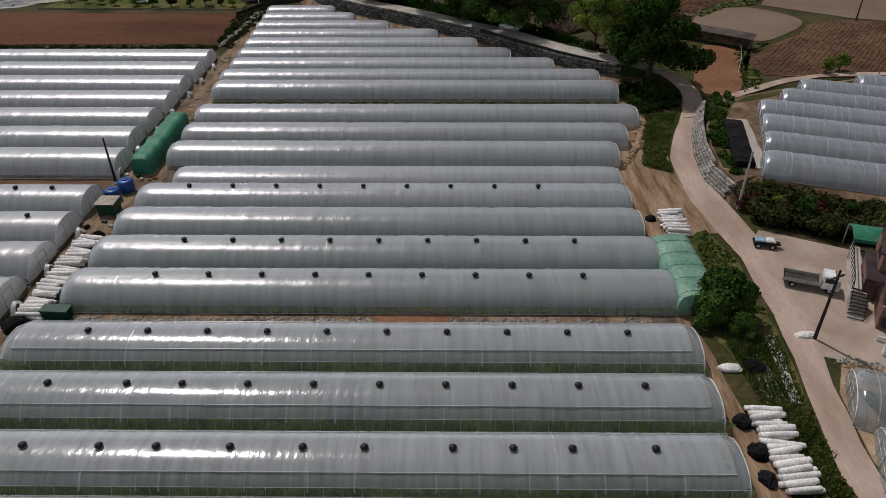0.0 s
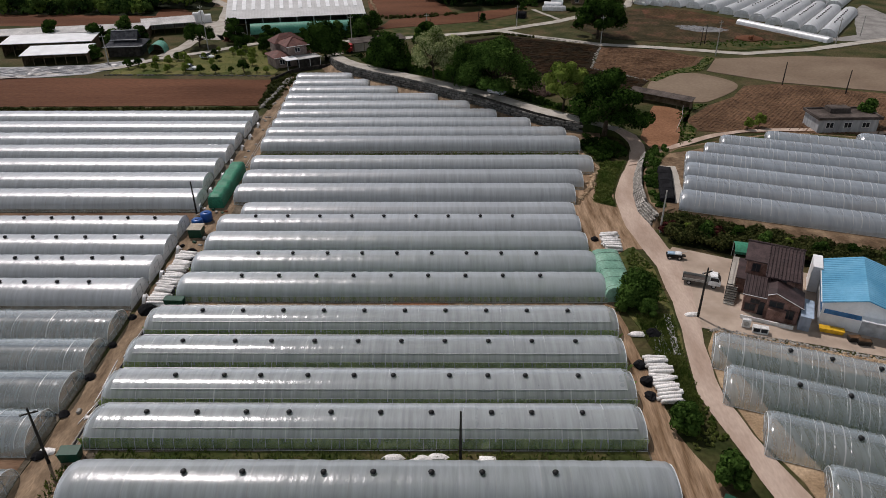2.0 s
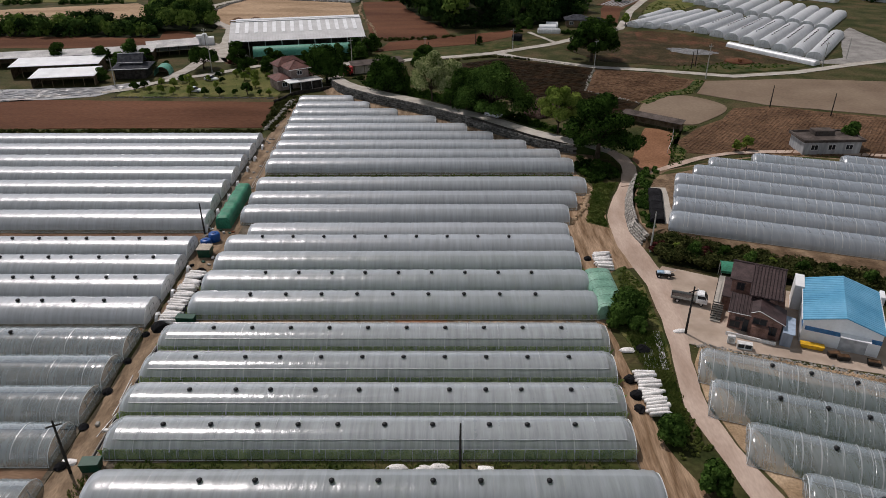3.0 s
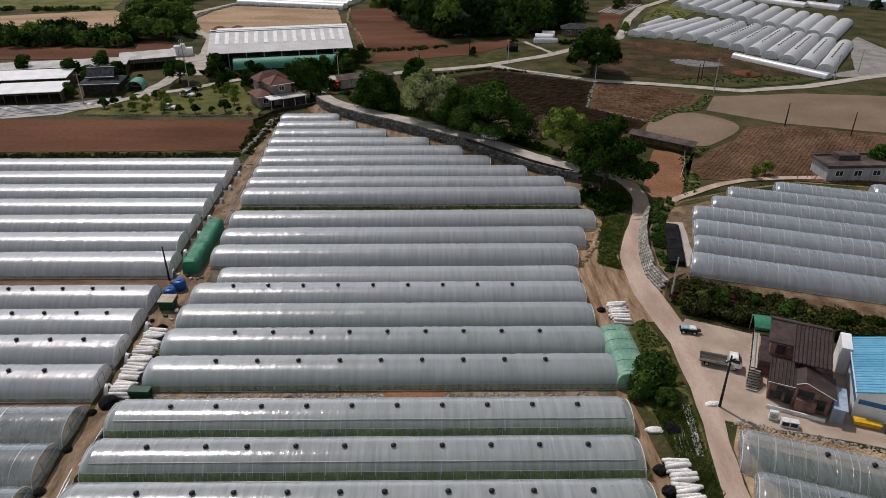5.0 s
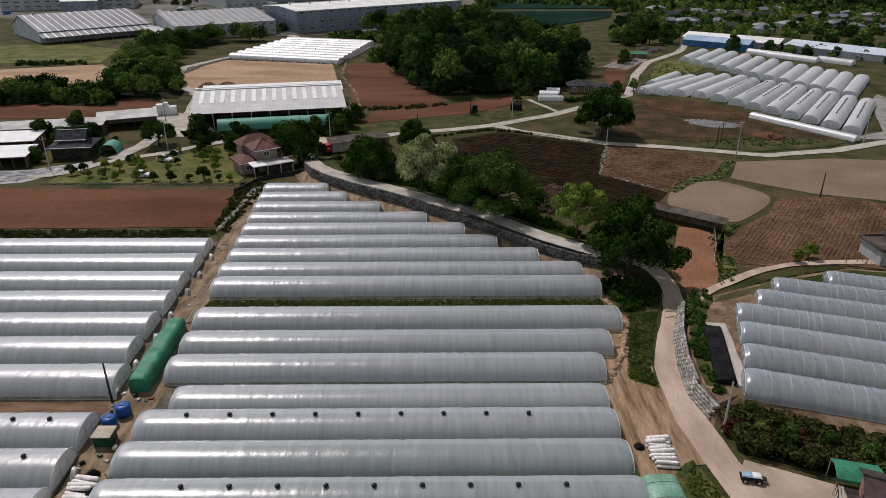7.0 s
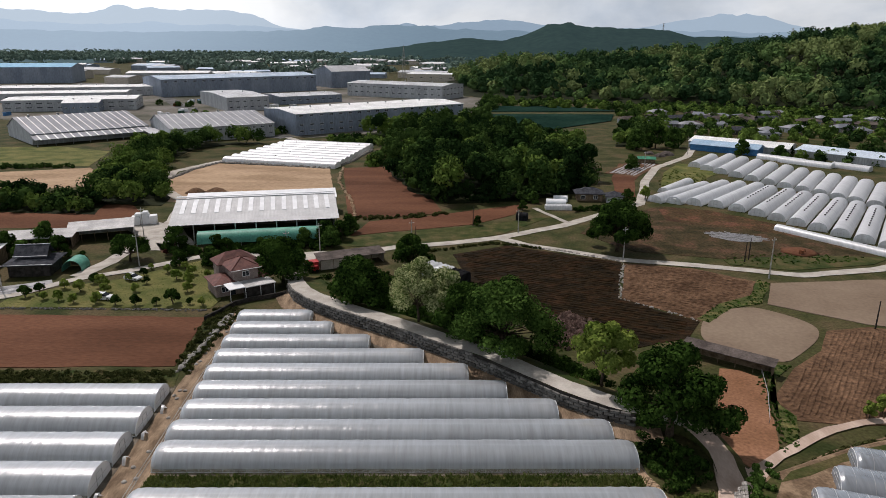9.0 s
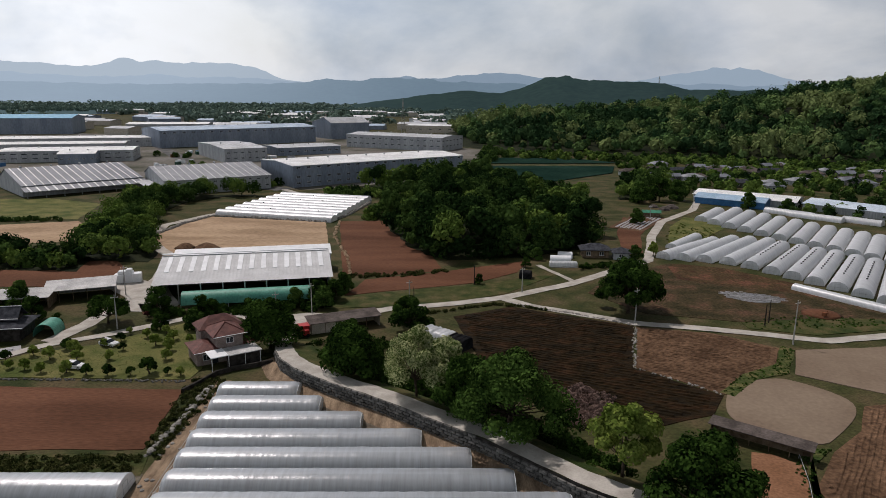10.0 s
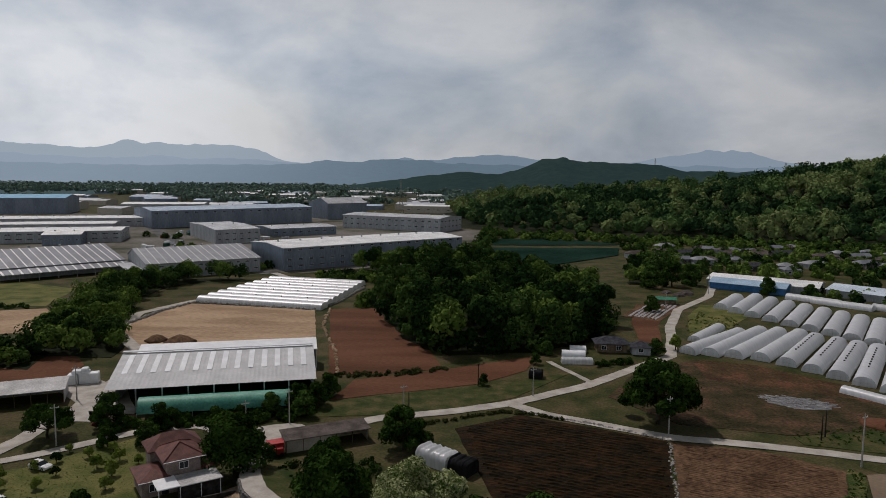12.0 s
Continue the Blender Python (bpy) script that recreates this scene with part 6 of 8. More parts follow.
lean_shed("farm_shed", "open shed with a tilted white sheet roof by the mulched field", along(-113, 170.5, 0, 10), 18, 9.5, 3.1, "white_sheet", "timber")
rb = thing("tractor_box", "small red machine parked beside the store shed", "machine", along(-19.6, 184.2, 0, 20))
part("body", Geo().box(0, 0, 0.4, 1.9, 1.5, 1.7, chamfer=0.1), "red_paint", rb)
for x in (0.3, 1.6):
    for y in (-0.08, 1.58):
        part("wheel", Geo().tube([(x, y - .1, .42), (x, y + .1, .42)], 0.42, 12), "rubber", rb)
# dark traditional house and green arched store
hanok = dwelling("hanok_house", "dark traditional house with a grey tiled roof", along(-92.0, 180.4, 0, 8), [(0, 0, 9.5, 8, 0, 3.2), (1.6, 2.2, 8.0, 6.2, 3.2, 5.0)], [("hip", (0, 0, 9.5, 8, 3.25, 1.5, 1.1)), ("gable", (1.4, 2.0, 6.8, 4.4, 5.0, 2.0))], "pole_dark", "tile_grey")
for x0, y0, z0, x1, y1, z1 in ((0.9, 4.2, 7.06, 8.8, 4.2, 7.06), (0.8, 1.4, 4.78, 8.8, 1.4, 4.78), (-1.1, -1.1, 3.3, 10.6, -1.1, 3.3)):
    part("roof_edge", Geo().tube([(x0, y0, z0), (x1, y1, z1)], 0.1, 5), "roof_grey", hanok)
ar = thing("arched_store", "open arched store with a green sheet cover", "store", along(-79, 184.6, 0, 95))
part("cover", Geo().loft([[(x, y, z) for y, z in arch(2.4, 2.9, 12)] for x in np.linspace(0, 5.5, 8)], closed=False), "teal_sheet", ar, smooth=True)
part("back_panel", Geo().add([(5.45, y, z) for y, z in arch(2.35, 2.85, 12)], [tuple(range(13))]), "timber", ar)
bales = thing("wrapped_stack", "stack of white wrapped goods beside the barn", "stack", along(-83, 229, 0, 15))
for i, (x, y, z, w, d, h) in enumerate([(0, 0, 0, 2.6, 3, 2.6), (2.8, 0.2, 0, 2.4, 3, 3.2), (5.3, 0, 0, 2.2, 2.6, 2.8), (1.2, 0.3, 2.6, 2.2, 2.4, 1.0), (3.4, 0.3, 3.2, 1.6, 2.2, 0.9)]):
    part("bale", Geo().box(x, y, z, x + w, y + d, z + h, chamfer=0.18), "white_sheet", bales)
# small white arched sheds and houses by the wood
for i, (x, y, w) in enumerate([(50.5, 260.5, 7.0), (54, 266, 5)]):
    t_ = thing("small_tunnel", "small pale arched store by the wood", "store", along(x, y, 0, -8))
    part("cover", Geo().loft([[(xx, y2, z) for y2, z in arch(1.9, 1.9, 10)] for xx in np.linspace(0, w, 6)], closed=False, caps=False), "white_sheet", t_, smooth=True)
    for xx in (0, w):
        part("end_panel", Geo().add([(xx, y2, z) for y2, z in arch(1.86, 1.86, 10)], [tuple(range(11))]), "roof_grey", t_)
dwelling("farm_house", "small grey-roofed farmhouse at the foot of the wood", along(62.5, 265, 0, -4), [(0, 0, 9, 6, 0, 2.8)], [("hip", (0, 0, 9, 6, 2.85, 1.8, 0.9))], "timber", "tile_grey", [(2, -.03, 1.5, 1.4, 1.2), (6.5, -.03, 1.5, 1.4, 1.2)])
dwelling("farm_house", "small grey-roofed annexe at the foot of the wood", along(72.5, 262, 0, -8), [(0, 0, 5.5, 5, 0, 2.5)], [("hip", (0, 0, 5.5, 5, 2.55, 1.4, 0.7))], "wall_grey", "tile_grey", [(2.6, -.03, 1.5, 1.4, 1.0)])
# blue-roofed sheds behind the white tunnels
for nm, x, y, w, d, a, rf_, wl in (("cattle_shed", 150, 399, 50, 22, -36, "roof_white", "wall_grey"), ("cattle_shed", 147, 388.5, 34, 13, -38, "roof_light_blue", "deep_blue_sheet"), ("cattle_shed", 193, 368, 76, 22, -49, "roof_pale_blue", "wall_grey")):
    ob = thing(nm, "long low livestock shed with a pale blue sheet roof", "shed", along(x, y, 0, a))
    part("wall", gable_walls(w, d, 3.4, 1.6), wl, ob)
    part("roof", gable_roof(w, d, 3.45, 1.7, 0.5), rf_, ob)
rng = np.random.default_rng(21)
for i in range(44):
    x, y = rng.uniform(140, 330), 0
    y = 455 + (x - 140) * -0.05 + rng.uniform(-28, 110)
    w, d = rng.uniform(8, 16), rng.uniform(6, 9)
    tl = ("roof_panel", "roof_array", "tile_grey", "roof_panel", "dull_roof", "dull_roof")[i % 6]
    dwelling("village_house", ("small village house with a dark sheet roof", "small village house with a grey panel roof", "small village house with a grey tiled roof", "small village house with a dark metal roof", "small village house with a dull brown roof", "small village house with a weathered roof")[i % 6], along(x, y, 0, rng.uniform(-30, 30)), [(0, 0, w, d, 0, 3.0)], [("hip", (0, 0, w, d, 3.05, 1.8, 0.6)) if i % 2 else ("gable", (0, 0, w, d, 3.0, 1.6))], ("wall_block", "wall_grey")[i % 2], tl, [(w * .3, -.03, 1.6, 1.3, 1.1), (w * .7, -.03, 1.6, 1.3, 1.1)], "houses of the village")

# ---- yards of the estate ----
rng = np.random.default_rng(303)
edge = [(i * .305, .05 if i % 2 else 0) for i in range(21)]
CONT = Geo().prism(edge + [(x, 2.4 - y) for x, y in reversed(edge)], 0, 2.6)
CONT_MESH = [CONT.mesh("body", c) for c in ("white_sheet", "deep_blue_sheet", "wall_grey", "rust", "crate_green")]
DOOR_MESH = Geo().box(6.1, .1, .15, 6.15, 1.17, 2.5).mesh("door", "galvanised")
YARDS = [(-140, 490, 30, 22), (-92, 520, 24, 40), (-190, 560, 26, 40), (-120, 600, 24, 34), (-60, 610, 40, 50), (20, 660, 40, 50), (-210, 640, 40, 60), (-300, 640, 60, 20), (-330, 540, 70, 16), (-20, 560, 40, 30), (0, 800, 60, 60), (-330, 860, 120, 60)]
for i in range(64):
    cx, cy, rx, ry = YARDS[i % len(YARDS)]
    kind = int(rng.integers(0, 5)) if rng.random() > .45 else 0
    ob = thing("container", ("white", "blue", "grey", "rusty brown", "green")[kind] + " steel container standing in a factory yard", "container", along(cx + rng.uniform(-.5, .5) * rx, cy + rng.uniform(-.5, .5) * ry, -0.02, rng.choice([0, 35, 125, 90]) + rng.uniform(-5, 5)), "containers of the estate")
    part("body", CONT_MESH[kind], "", ob)
    part("door", DOOR_MESH, "", ob)
    part("door", DOOR_MESH, "", ob, m=Matrix.Translation((0, 1.13, 0)))

gr = thing("green_shed", "low shed with a green sheet roof beside the lane", "shed", along(107, 345.5, 0, -14))
part("roof", gable_roof(8, 5, 2.3, .8, .3, .1), "green_tarp", gr)
part("wall", Geo().box(.1, .1, 0, 7.9, 4.9, 2.2), "timber", gr)
for x, y, r, h in ((124, 366, 3.0, 1.6), (129, 371, 3.6, 1.9), (121, 374, 2.6, 1.3), (116, 360, 2.2, 1.2)):
    rr = np.random.default_rng(int(x))
    solo("scrap_heap", Geo().loft([[(math.cos(a) * r * q * rr.uniform(.8, 1.15), math.sin(a) * r * q * rr.uniform(.8, 1.15), h * z) for a in np.linspace(0, 6.283, 13)[:-1]] for q, z in ((1, 0), (.8, .5), (.35, 1))], caps=True), "dull_roof", "dark heap of scrap timber beside the lane", "scrap heap", along(x, y, 0))

# ---- trees and planting ----
def place(tree, x, y, z=0.0, turn=0.0, label=""):
    tree.matrix_basis = along(x, y, z, turn)
    if label:
        tagged(tree, label, "tree")
    return tree


def beside(tree, x, y, z=0.0, turn=0.0, s=1.0, label=""):
    ob = copy_thing(tree, along(x, y, z, turn))
    ob.scale = (s, s, s)
    if label:
        tagged(ob, label, "tree")
    return ob


place(make_tree(1, 13.6, 8.8, 20000, 0.24, "leaf_dark", 40, 0.12, 0.5, label="big spreading dark green tree at the road fork", inner=0.4, lobe=(0.14, 0.3)), 45.4, 109.4, 1.2)
place(make_tree(2, 12.0, 5.8, 8000, 0.25, "leaf_light", 14, 0.3, 0.24, label="light green young tree beside the upper road", lobe=(0.2, 0.38), inner=0.35), 38.2, 121.4, 1.8)
place(make_tree(3, 13.6, 10.2, 20000, 0.24, "leaf_mid", 38, 0.2, 0.4, label="broad round green tree beside the parked car", lobe=(0.16, 0.32), inner=0.4), 23.2, 134.0, 1.6)
place(make_tree(4, 11.0, 6.8, 10000, 0.25, "leaf_dark", 24, 0.2, 0.35, label="dense dark green tree above the retaining wall", lobe=(0.2, 0.36), inner=0.4), 17.2, 139.6, 1.6)
place(make_tree(5, 14.0, 7.4, 15000, 0.16, "leaf_pale", 20, 0.25, 0.26, label="tall pale tree in white blossom above the retaining wall", lobe=(0.17, 0.3), inner=0.3), 8.0, 147.2, 1.6)
place(make_tree(6, 12.5, 6.0, 8000, 0.22, "leaf_pale", 10, 0.3, 0.22, label="slender pale tree in white blossom", lobe=(0.2, 0.38), inner=0.35), 13.2, 146.8, 1.2)
place(make_tree(7, 10.2, 6.6, 9000, 0.28, "leaf_dark", 20, 0.15, 0.25, label="dense dark tree beside the upper road"), -4.6, 157.8, 1.4)
place(make_tree(8, 6.0, 3.2, 2400, 0.28, "leaf_mid", 8, 0.15, 0.22, label="low green tree beside the upper road"), -8.6, 164.5, 1.0)
place(make_tree(9, 10.5, 6.6, 9000, 0.28, "leaf_dark", 20, 0.15, 0.3, label="dark round tree beside the red-roofed house"), -25.0, 177.2, 0.0)
big = place(make_tree(10, 13.5, 9.6, 14000, 0.34, "leaf_dark", 30, 0.25, 0.5, label="lone big dark green tree beside the field lane", lobe=(0.18, 0.34), inner=0.4), 61.6, 203.6)
place(make_tree(11, 3.4, 1.9, 2400, 0.2, "leaf_mid", 9, 0.1, 0.15, label="bushy green shrub tree beside the dirt path"), 37.2, 23.4)
place(make_tree(12, 3.4, 2.1, 2400, 0.22, "leaf_mid", 8, 0.1, 0.15, label="bushy green shrub tree beside the farm road"), 39.4, 15.8)
place(make_tree(13, 4.4, 3.0, 4200, 0.18, "leaf_mid", 10, 0.1, 0.15, label="broad green bush beside the green shed"), 37.9, 47.6)
beside(bpy.data.objects["tree.012"], 38.6, 44.6, 0, 70, 0.5, "broad green bush beside the farm road")
beside(bpy.data.objects["tree.012"], 36.4, 46.4, 0, 160, 0.7, "broad green bush against the green shed")
mid_tree = place(make_tree(14, 7.0, 3.6, 2300, 0.32, "leaf_mid", 12, 0.06, 0.22, label="round green tree in the yard"), -97.0, 206.0)
dark_tree = place(make_tree(15, 7.5, 3.6, 2300, 0.32, "leaf_dark", 12, 0.05, 0.22, label="dark green tree beside the barn"), -58.5, 199.5)
light_tree = place(make_tree(16, 6.0, 2.6, 1500, 0.32, "leaf_light", 8, 0.25, 0.18, label="light green young tree"), 3.5, 196.0)
for x, y, s, src in ((-47.5, 200, 0.7, dark_tree), (-44.5, 199, 0.62, dark_tree), (-36, 201.5, 0.55, dark_tree), (-31.5, 203.5, 0.5, dark_tree), (-46, 190, 0.7, mid_tree), (-54, 189.5, 0.55, dark_tree), (-18, 207.5, 0.8, mid_tree), (-16, 214, 0.75, dark_tree), (-14.5, 222, 0.8, mid_tree), (-31, 190.5, 0.9, dark_tree),
                     (-88, 196, 0.8, dark_tree), (-95, 192.5, 0.8, mid_tree), (-103, 196, 0.85, dark_tree), (-80, 192.5, 0.4, dark_tree), (106, 119, 0.8, mid_tree), (81.5, 117, 0.55, light_tree), (78.5, 115.5, 0.45, light_tree),
                     (100, 330, 0.9, mid_tree), (88, 268, 0.8, light_tree), (46, 262, 0.6, mid_tree), (80, 262, 0.7, mid_tree), (41, 251, 0.45, dark_tree), (118, 388, 1.5, mid_tree), (130, 393, 1.7, dark_tree), (141, 398, 1.5, mid_tree), (168, 372, 1.1, mid_tree), (182, 362, 0.9, mid_tree), (24.5, 231, 0.4, dark_tree), (-104, 200, 0.8, dark_tree), (-95, 178, 0.6, mid_tree), (-25.5, 208.5, 0.7, mid_tree), (-20, 210.5, 0.85, dark_tree), (-120, 202, 0.9, dark_tree)):
    beside(src, x, y, 0, x * 37 % 360, s, "green tree among the farm buildings" if src is mid_tree else ("dark tree among the farm buildings" if src is dark_tree else "light green tree among the fields"))
place(make_tree(18, 8.0, 5.6, 7000, 0.27, "leaf_dark", 16, 0.12, 0.25, label="round dark tree at the corner of the dark field", lobe=(0.2, 0.36), inner=0.4), 5.4, 188.6)
place(make_tree(19, 6.5, 5.0, 6000, 0.27, "leaf_dark", 14, 0.1, 0.22, label="low spreading dark tree behind the open shed", lobe=(0.2, 0.36), inner=0.4), -7.5, 176.5)
place(make_tree(23, 6.6, 5.6, 6500, 0.24, "leaf_dark", 18, 0.4, 0.28, label="broad spreading pine beside the yard", lobe=(0.2, 0.34), inner=0.4), -68.2, 193.6)
place(make_tree(17, 11.0, 1.3, 1200, 0.45, "leaf_dark", 12, 0.1, 0.2, label="narrow dark cypress by the village", name="cypress"), 149, 505)

# garden shrubs and topiary
topi = place(make_tree(20, 2.2, 1.25, 800, 0.17, "leaf_dark", 7, 0.45, 0.1, name="topiary", label="clipped dark topiary tree on the lawn"), -58.5, 162.6)
shrub = place(make_tree(21, 2.4, 1.3, 700, 0.17, "leaf_light", 7, 0.3, 0.09, name="garden_shrub", label="small garden shrub on the lawn"), -64.0, 170)
for x, y, s in ((-54.0, 162.2, 1.05), (-49.6, 162.6, 0.8), (-46.0, 163.0, 1.5), (-69.5, 176.5, 1.1), (-59.8, 181.5, 0.9), (-42.4, 163.0, 0.7), (-78.5, 169.5, 1.1), (-80.5, 167.0, 1.2), (-57.0, 176.0, 0.8)):
    beside(topi, x, y, 0, x * 53 % 360, s, "clipped dark topiary tree on the lawn")
for x, y, s in ((-72, 165.0, 1.0), (-68, 163.6, 0.9), (-62.8, 163.4, 1.1), (-47, 176, 1.2), (-51, 179, 1.1), (-44.2, 181, 0.8), (-74.5, 172.5, 1.0), (-70, 170.6, 1.2), (-62.0, 178.2, 0.8), (-55, 184, 0.9), (-51.5, 186.6, 0.9), (-45.5, 170.5, 1.0), (-66.5, 174.0, 1.3), (-39.5, 162.3, 0.8), (-48.5, 182.6, 1.0), (-57.5, 170.6, 0.9), (-75.5, 165.5, 0.8), (-60, 186.5, 0.7)):
    beside(shrub, x, y, 0, x * 71 % 360, s, "small garden shrub on the lawn")
ys = place(make_tree(22, 2.4, 1.4, 700, 0.2, "leaf_yellow", 6, 0.2, 0.09, name="garden_shrub", label="yellow flowering shrub behind the house"), -35.5, 183.5)
rs_ = place(make_tree(23, 2.0, 1.5, 800, 0.2, "leaf_red", 6, 0.15, 0.08, name="garden_shrub", label="dark red shrub beside the farm road"), 47.8, 67.4)
beside(rs_, 54.5, 64.6, 0.3, 50, 1.0, "dark red shrub on the bank")
beside(rs_, -60.5, 200.5, 0, 50, 1.1, "dark red shrub beside the lane")


def thicket(name, poly, n, h, r, per, size, material, z=0.0, rng=None, lobes=3):
    """Shrubs and trees too many to count: leaf clumps on uneven mounds."""
    rng = rng or np.random.default_rng(31)
    pts = scatter(poly, n, rng)
    cs, rads = [], []
    for x, y in pts:
        zz = z(x, y) if callable(z) else z
        hh, rr = h * rng.uniform(0.55, 1.2), r * rng.uniform(0.65, 1.25)
        for k in range(lobes):
            a = rng.uniform(0, 6.28)
            q = rr * rng.uniform(0.0, 0.62)
            lr = rr * rng.uniform(0.42, 0.7)
            cs.append((x + math.cos(a) * q, y + math.sin(a) * q, zz + max(hh - lr * 0.7 - rng.random() * hh * 0.45 * (k > 0), lr * 0.4)))
            rads.append(lr)
    ob = tagged(new(name, quads(name, leaf_quads(cs, rads, per, size, 0.95, rng, 0.45, 0.72), material)), kind="stuff")
    return ob


def canopy(name, spots, per, size, materials, shares, rng, puffs=12, loose=0.2, patchy=0.0):
    """A closed stand of trees: each crown a billowing dome of leaf puffs round a darker core, in a tone of its own."""
    cs, rads, tone, cores, core_rads, core_tone = [], [], [], [], [], []
    for x, y, z, h, r in spots:
        t = rng.choice(len(materials), p=shares)
        if patchy:
            # stands of one kind: dark, middling and fresh patches
            tone_at = noise.noise(Vector((x * patchy, y * patchy * 0.6, 3))) + rng.normal() * 0.2
            t = 2 if tone_at > 0.17 else (1 if tone_at < -0.06 else 0)
        tall = rng.uniform(0.85, 1.2)
        top = z + max(h - r * 0.9 * tall, r * 0.3)
        cores.append((x, y, top - r * 0.1))
        core_rads.append(r * 0.72)
        core_tone.append(t)
        turn = rng.uniform(0, 6.28)
        for k in range(puffs):
            up = 1 - 1.45 * (k + 0.5) / puffs
            a, q = turn + k * 2.4 + rng.uniform(-0.35, 0.35), math.sqrt(max(1 - up * up, 0))
            d = r * rng.uniform(0.58, 0.84)
            cs.append((x + math.cos(a) * q * d, y + math.sin(a) * q * d, top + up * d * tall))
            rads.append(r * rng.uniform(0.26, 0.46))
            tone.append(t)
    core_per = max(int(per * 1.2), 24)
    arr = np.concatenate([leaf_quads(cs, rads, per, size, 0.9, rng, loose, 0.8), leaf_quads(cores, core_rads, core_per, size * 2.0, 1.0, rng, loose, 0.85)])
    which = np.r_[np.repeat(tone, per), np.repeat(core_tone, core_per)]
    return tagged(new(name, quads(name, arr, materials[0], materials[1:], which)), kind="stuff")


def stand(poly, gap, h, r, rng):
    """Tree places in a polygon at an uneven spacing."""
    p = np.array(poly)
    gx, gy = np.meshgrid(np.arange(p[:, 0].min(), p[:, 0].max(), gap), np.arange(p[:, 1].min(), p[:, 1].max(), gap))
    q = np.c_[gx.ravel(), gy.ravel()] + rng.uniform(-gap * 0.42, gap * 0.42, (gx.size, 2))
    q = q[inside(poly, q[:, 0], q[:, 1])]
    return [(x, y, 0, h * rng.uniform(0.66, 1.18), r * rng.uniform(0.7, 1.25)) for x, y in q]


FOREST = ["leaf_forest", "leaf_forest_deep", "leaf_forest_fresh"]
tagged(thicket("bank_shrubs", [(47.5, 64.0), (55.5, 60.5), (70, 55.5), (88, 45), (100, 40), (98, 47), (81.5, 56), (68.8, 61.5), (60.9, 65.8), (50.5, 71.0), (47.6, 69.0)], 330, 1.2, 1.5, 62, 0.19, "leaf_scrub", 0.9), "dense dark shrubs covering the bank below the terrace", "shrubs")
tagged(thicket("road_verge_shrubs", [(38.8, 48), (42.2, 47), (42.2, 57), (40.8, 62), (39, 60)], 200, 0.16, 0.3, 16, 0.1, "grass_blade"), "low green weeds along the farm road verge", "shrubs")
tagged(thicket("road_verge_shrubs", [(37.5, 20), (41.5, 22), (40, 30), (39.0, 38), (42.2, 44), (38.6, 42), (37.6, 30)], 200, 0.15, 0.28, 16, 0.1, "grass_blade"), "low green weeds along the farm road verge", "shrubs")
tagged(thicket("road_verge_shrubs", [(40.8, 77), (41.0, 81), (43.8, 89.7), (46.6, 97), (42.2, 96), (39.4, 86), (37.8, 79)], 110, 0.42, 0.6, 40, 0.11, "grass_blade"), "low green weeds along the farm road verge", "shrubs")
tagged(thicket("terrace_hedge", [(47.0, 73), (48.2, 73), (49.2, 80), (52.4, 93), (56.6, 100.2), (54.5, 101), (50.4, 95), (47.4, 82)], 80, 0.5, 0.65, 44, 0.16, "leaf_mid", TER_Z), "low green hedge along the terrace edge", "hedge")
tagged(thicket("fork_scrub", [(41.5, 97), (47.0, 98.5), (48.4, 104), (46, 108), (41.5, 110.0), (39.8, 104)], 55, 1.0, 1.0, 40, 0.2, "leaf_dark"), "dark scrub in the shade of the big tree", "shrubs")
tagged(thicket("bank_scrub", [(-14, 164), (-4, 157), (6, 150.5), (14, 145), (22, 138), (32, 126.5), (36, 121), (41, 124), (36, 132), (26, 143), (12, 155), (-2, 166), (-12, 172)], 330, 1.3, 1.4, 56, 0.2, "leaf_dark", 0.9), "dark undergrowth on the bank behind the upper road", "shrubs")
tagged(thicket("dry_reeds", [(32.9, 152.3), (39.6, 157.5), (45.0, 152.1), (42.5, 144.9), (37.6, 140.3), (31.9, 141.2)], 260, 0.9, 0.7, 26, 0.2, "leaf_reed"), "pale pinkish dry reeds between the trees and the dark field", "reeds")
tagged(thicket("strip_hedge", [(-110, 126.3), (-34.0, 126.3), (-34.0, 131), (-110, 131)], 600, 0.45, 0.7, 18, 0.15, "leaf_scrub"), "strip of low green scrub between the soil field and the tunnels", "hedge")
tagged(thicket("lane_hedge", [(-35.0, 134), (-31.6, 130), (-29.6, 159), (-33, 162.5), (-36.5, 160)], 150, 0.5, 0.7, 28, 0.15, "leaf_scrub"), "green scrub along the lane", "hedge")
tagged(thicket("barn_scrub", [(-57, 197.5), (-20, 204), (-16, 211), (-20, 212), (-56, 201.5)], 80, 1.5, 1.5, 60, 0.3, "leaf_dark"), "dark shrubs below the barn", "shrubs")
tagged(thicket("lane_verge_scrub", [(9, 203.2), (15.6, 205.9), (27.0, 211.0), (32.8, 210.0), (41.2, 206.0), (40.9, 204.9), (32.5, 208.8), (26.8, 209.8), (15.5, 204.4), (9, 201.8)], 90, 0.5, 0.55, 26, 0.16, "leaf_scrub"), "sparse scrub along the lane beside the dark field", "shrubs")
tagged(thicket("corner_scrub", [(-16, 172), (-2, 168), (8, 172), (3, 184), (-8, 183), (-18, 180)], 60, 0.9, 1.1, 40, 0.2, "leaf_dark"), "dark undergrowth behind the open shed", "shrubs")
tagged(thicket("field_edge_scrub", [(-17.5, 236.5), (2, 238.5), (16, 244), (14, 247.5), (-3, 242), (-17.5, 240)], 90, 0.5, 0.8, 24, 0.2, "leaf_scrub"), "green scrub along the field edge", "shrubs")
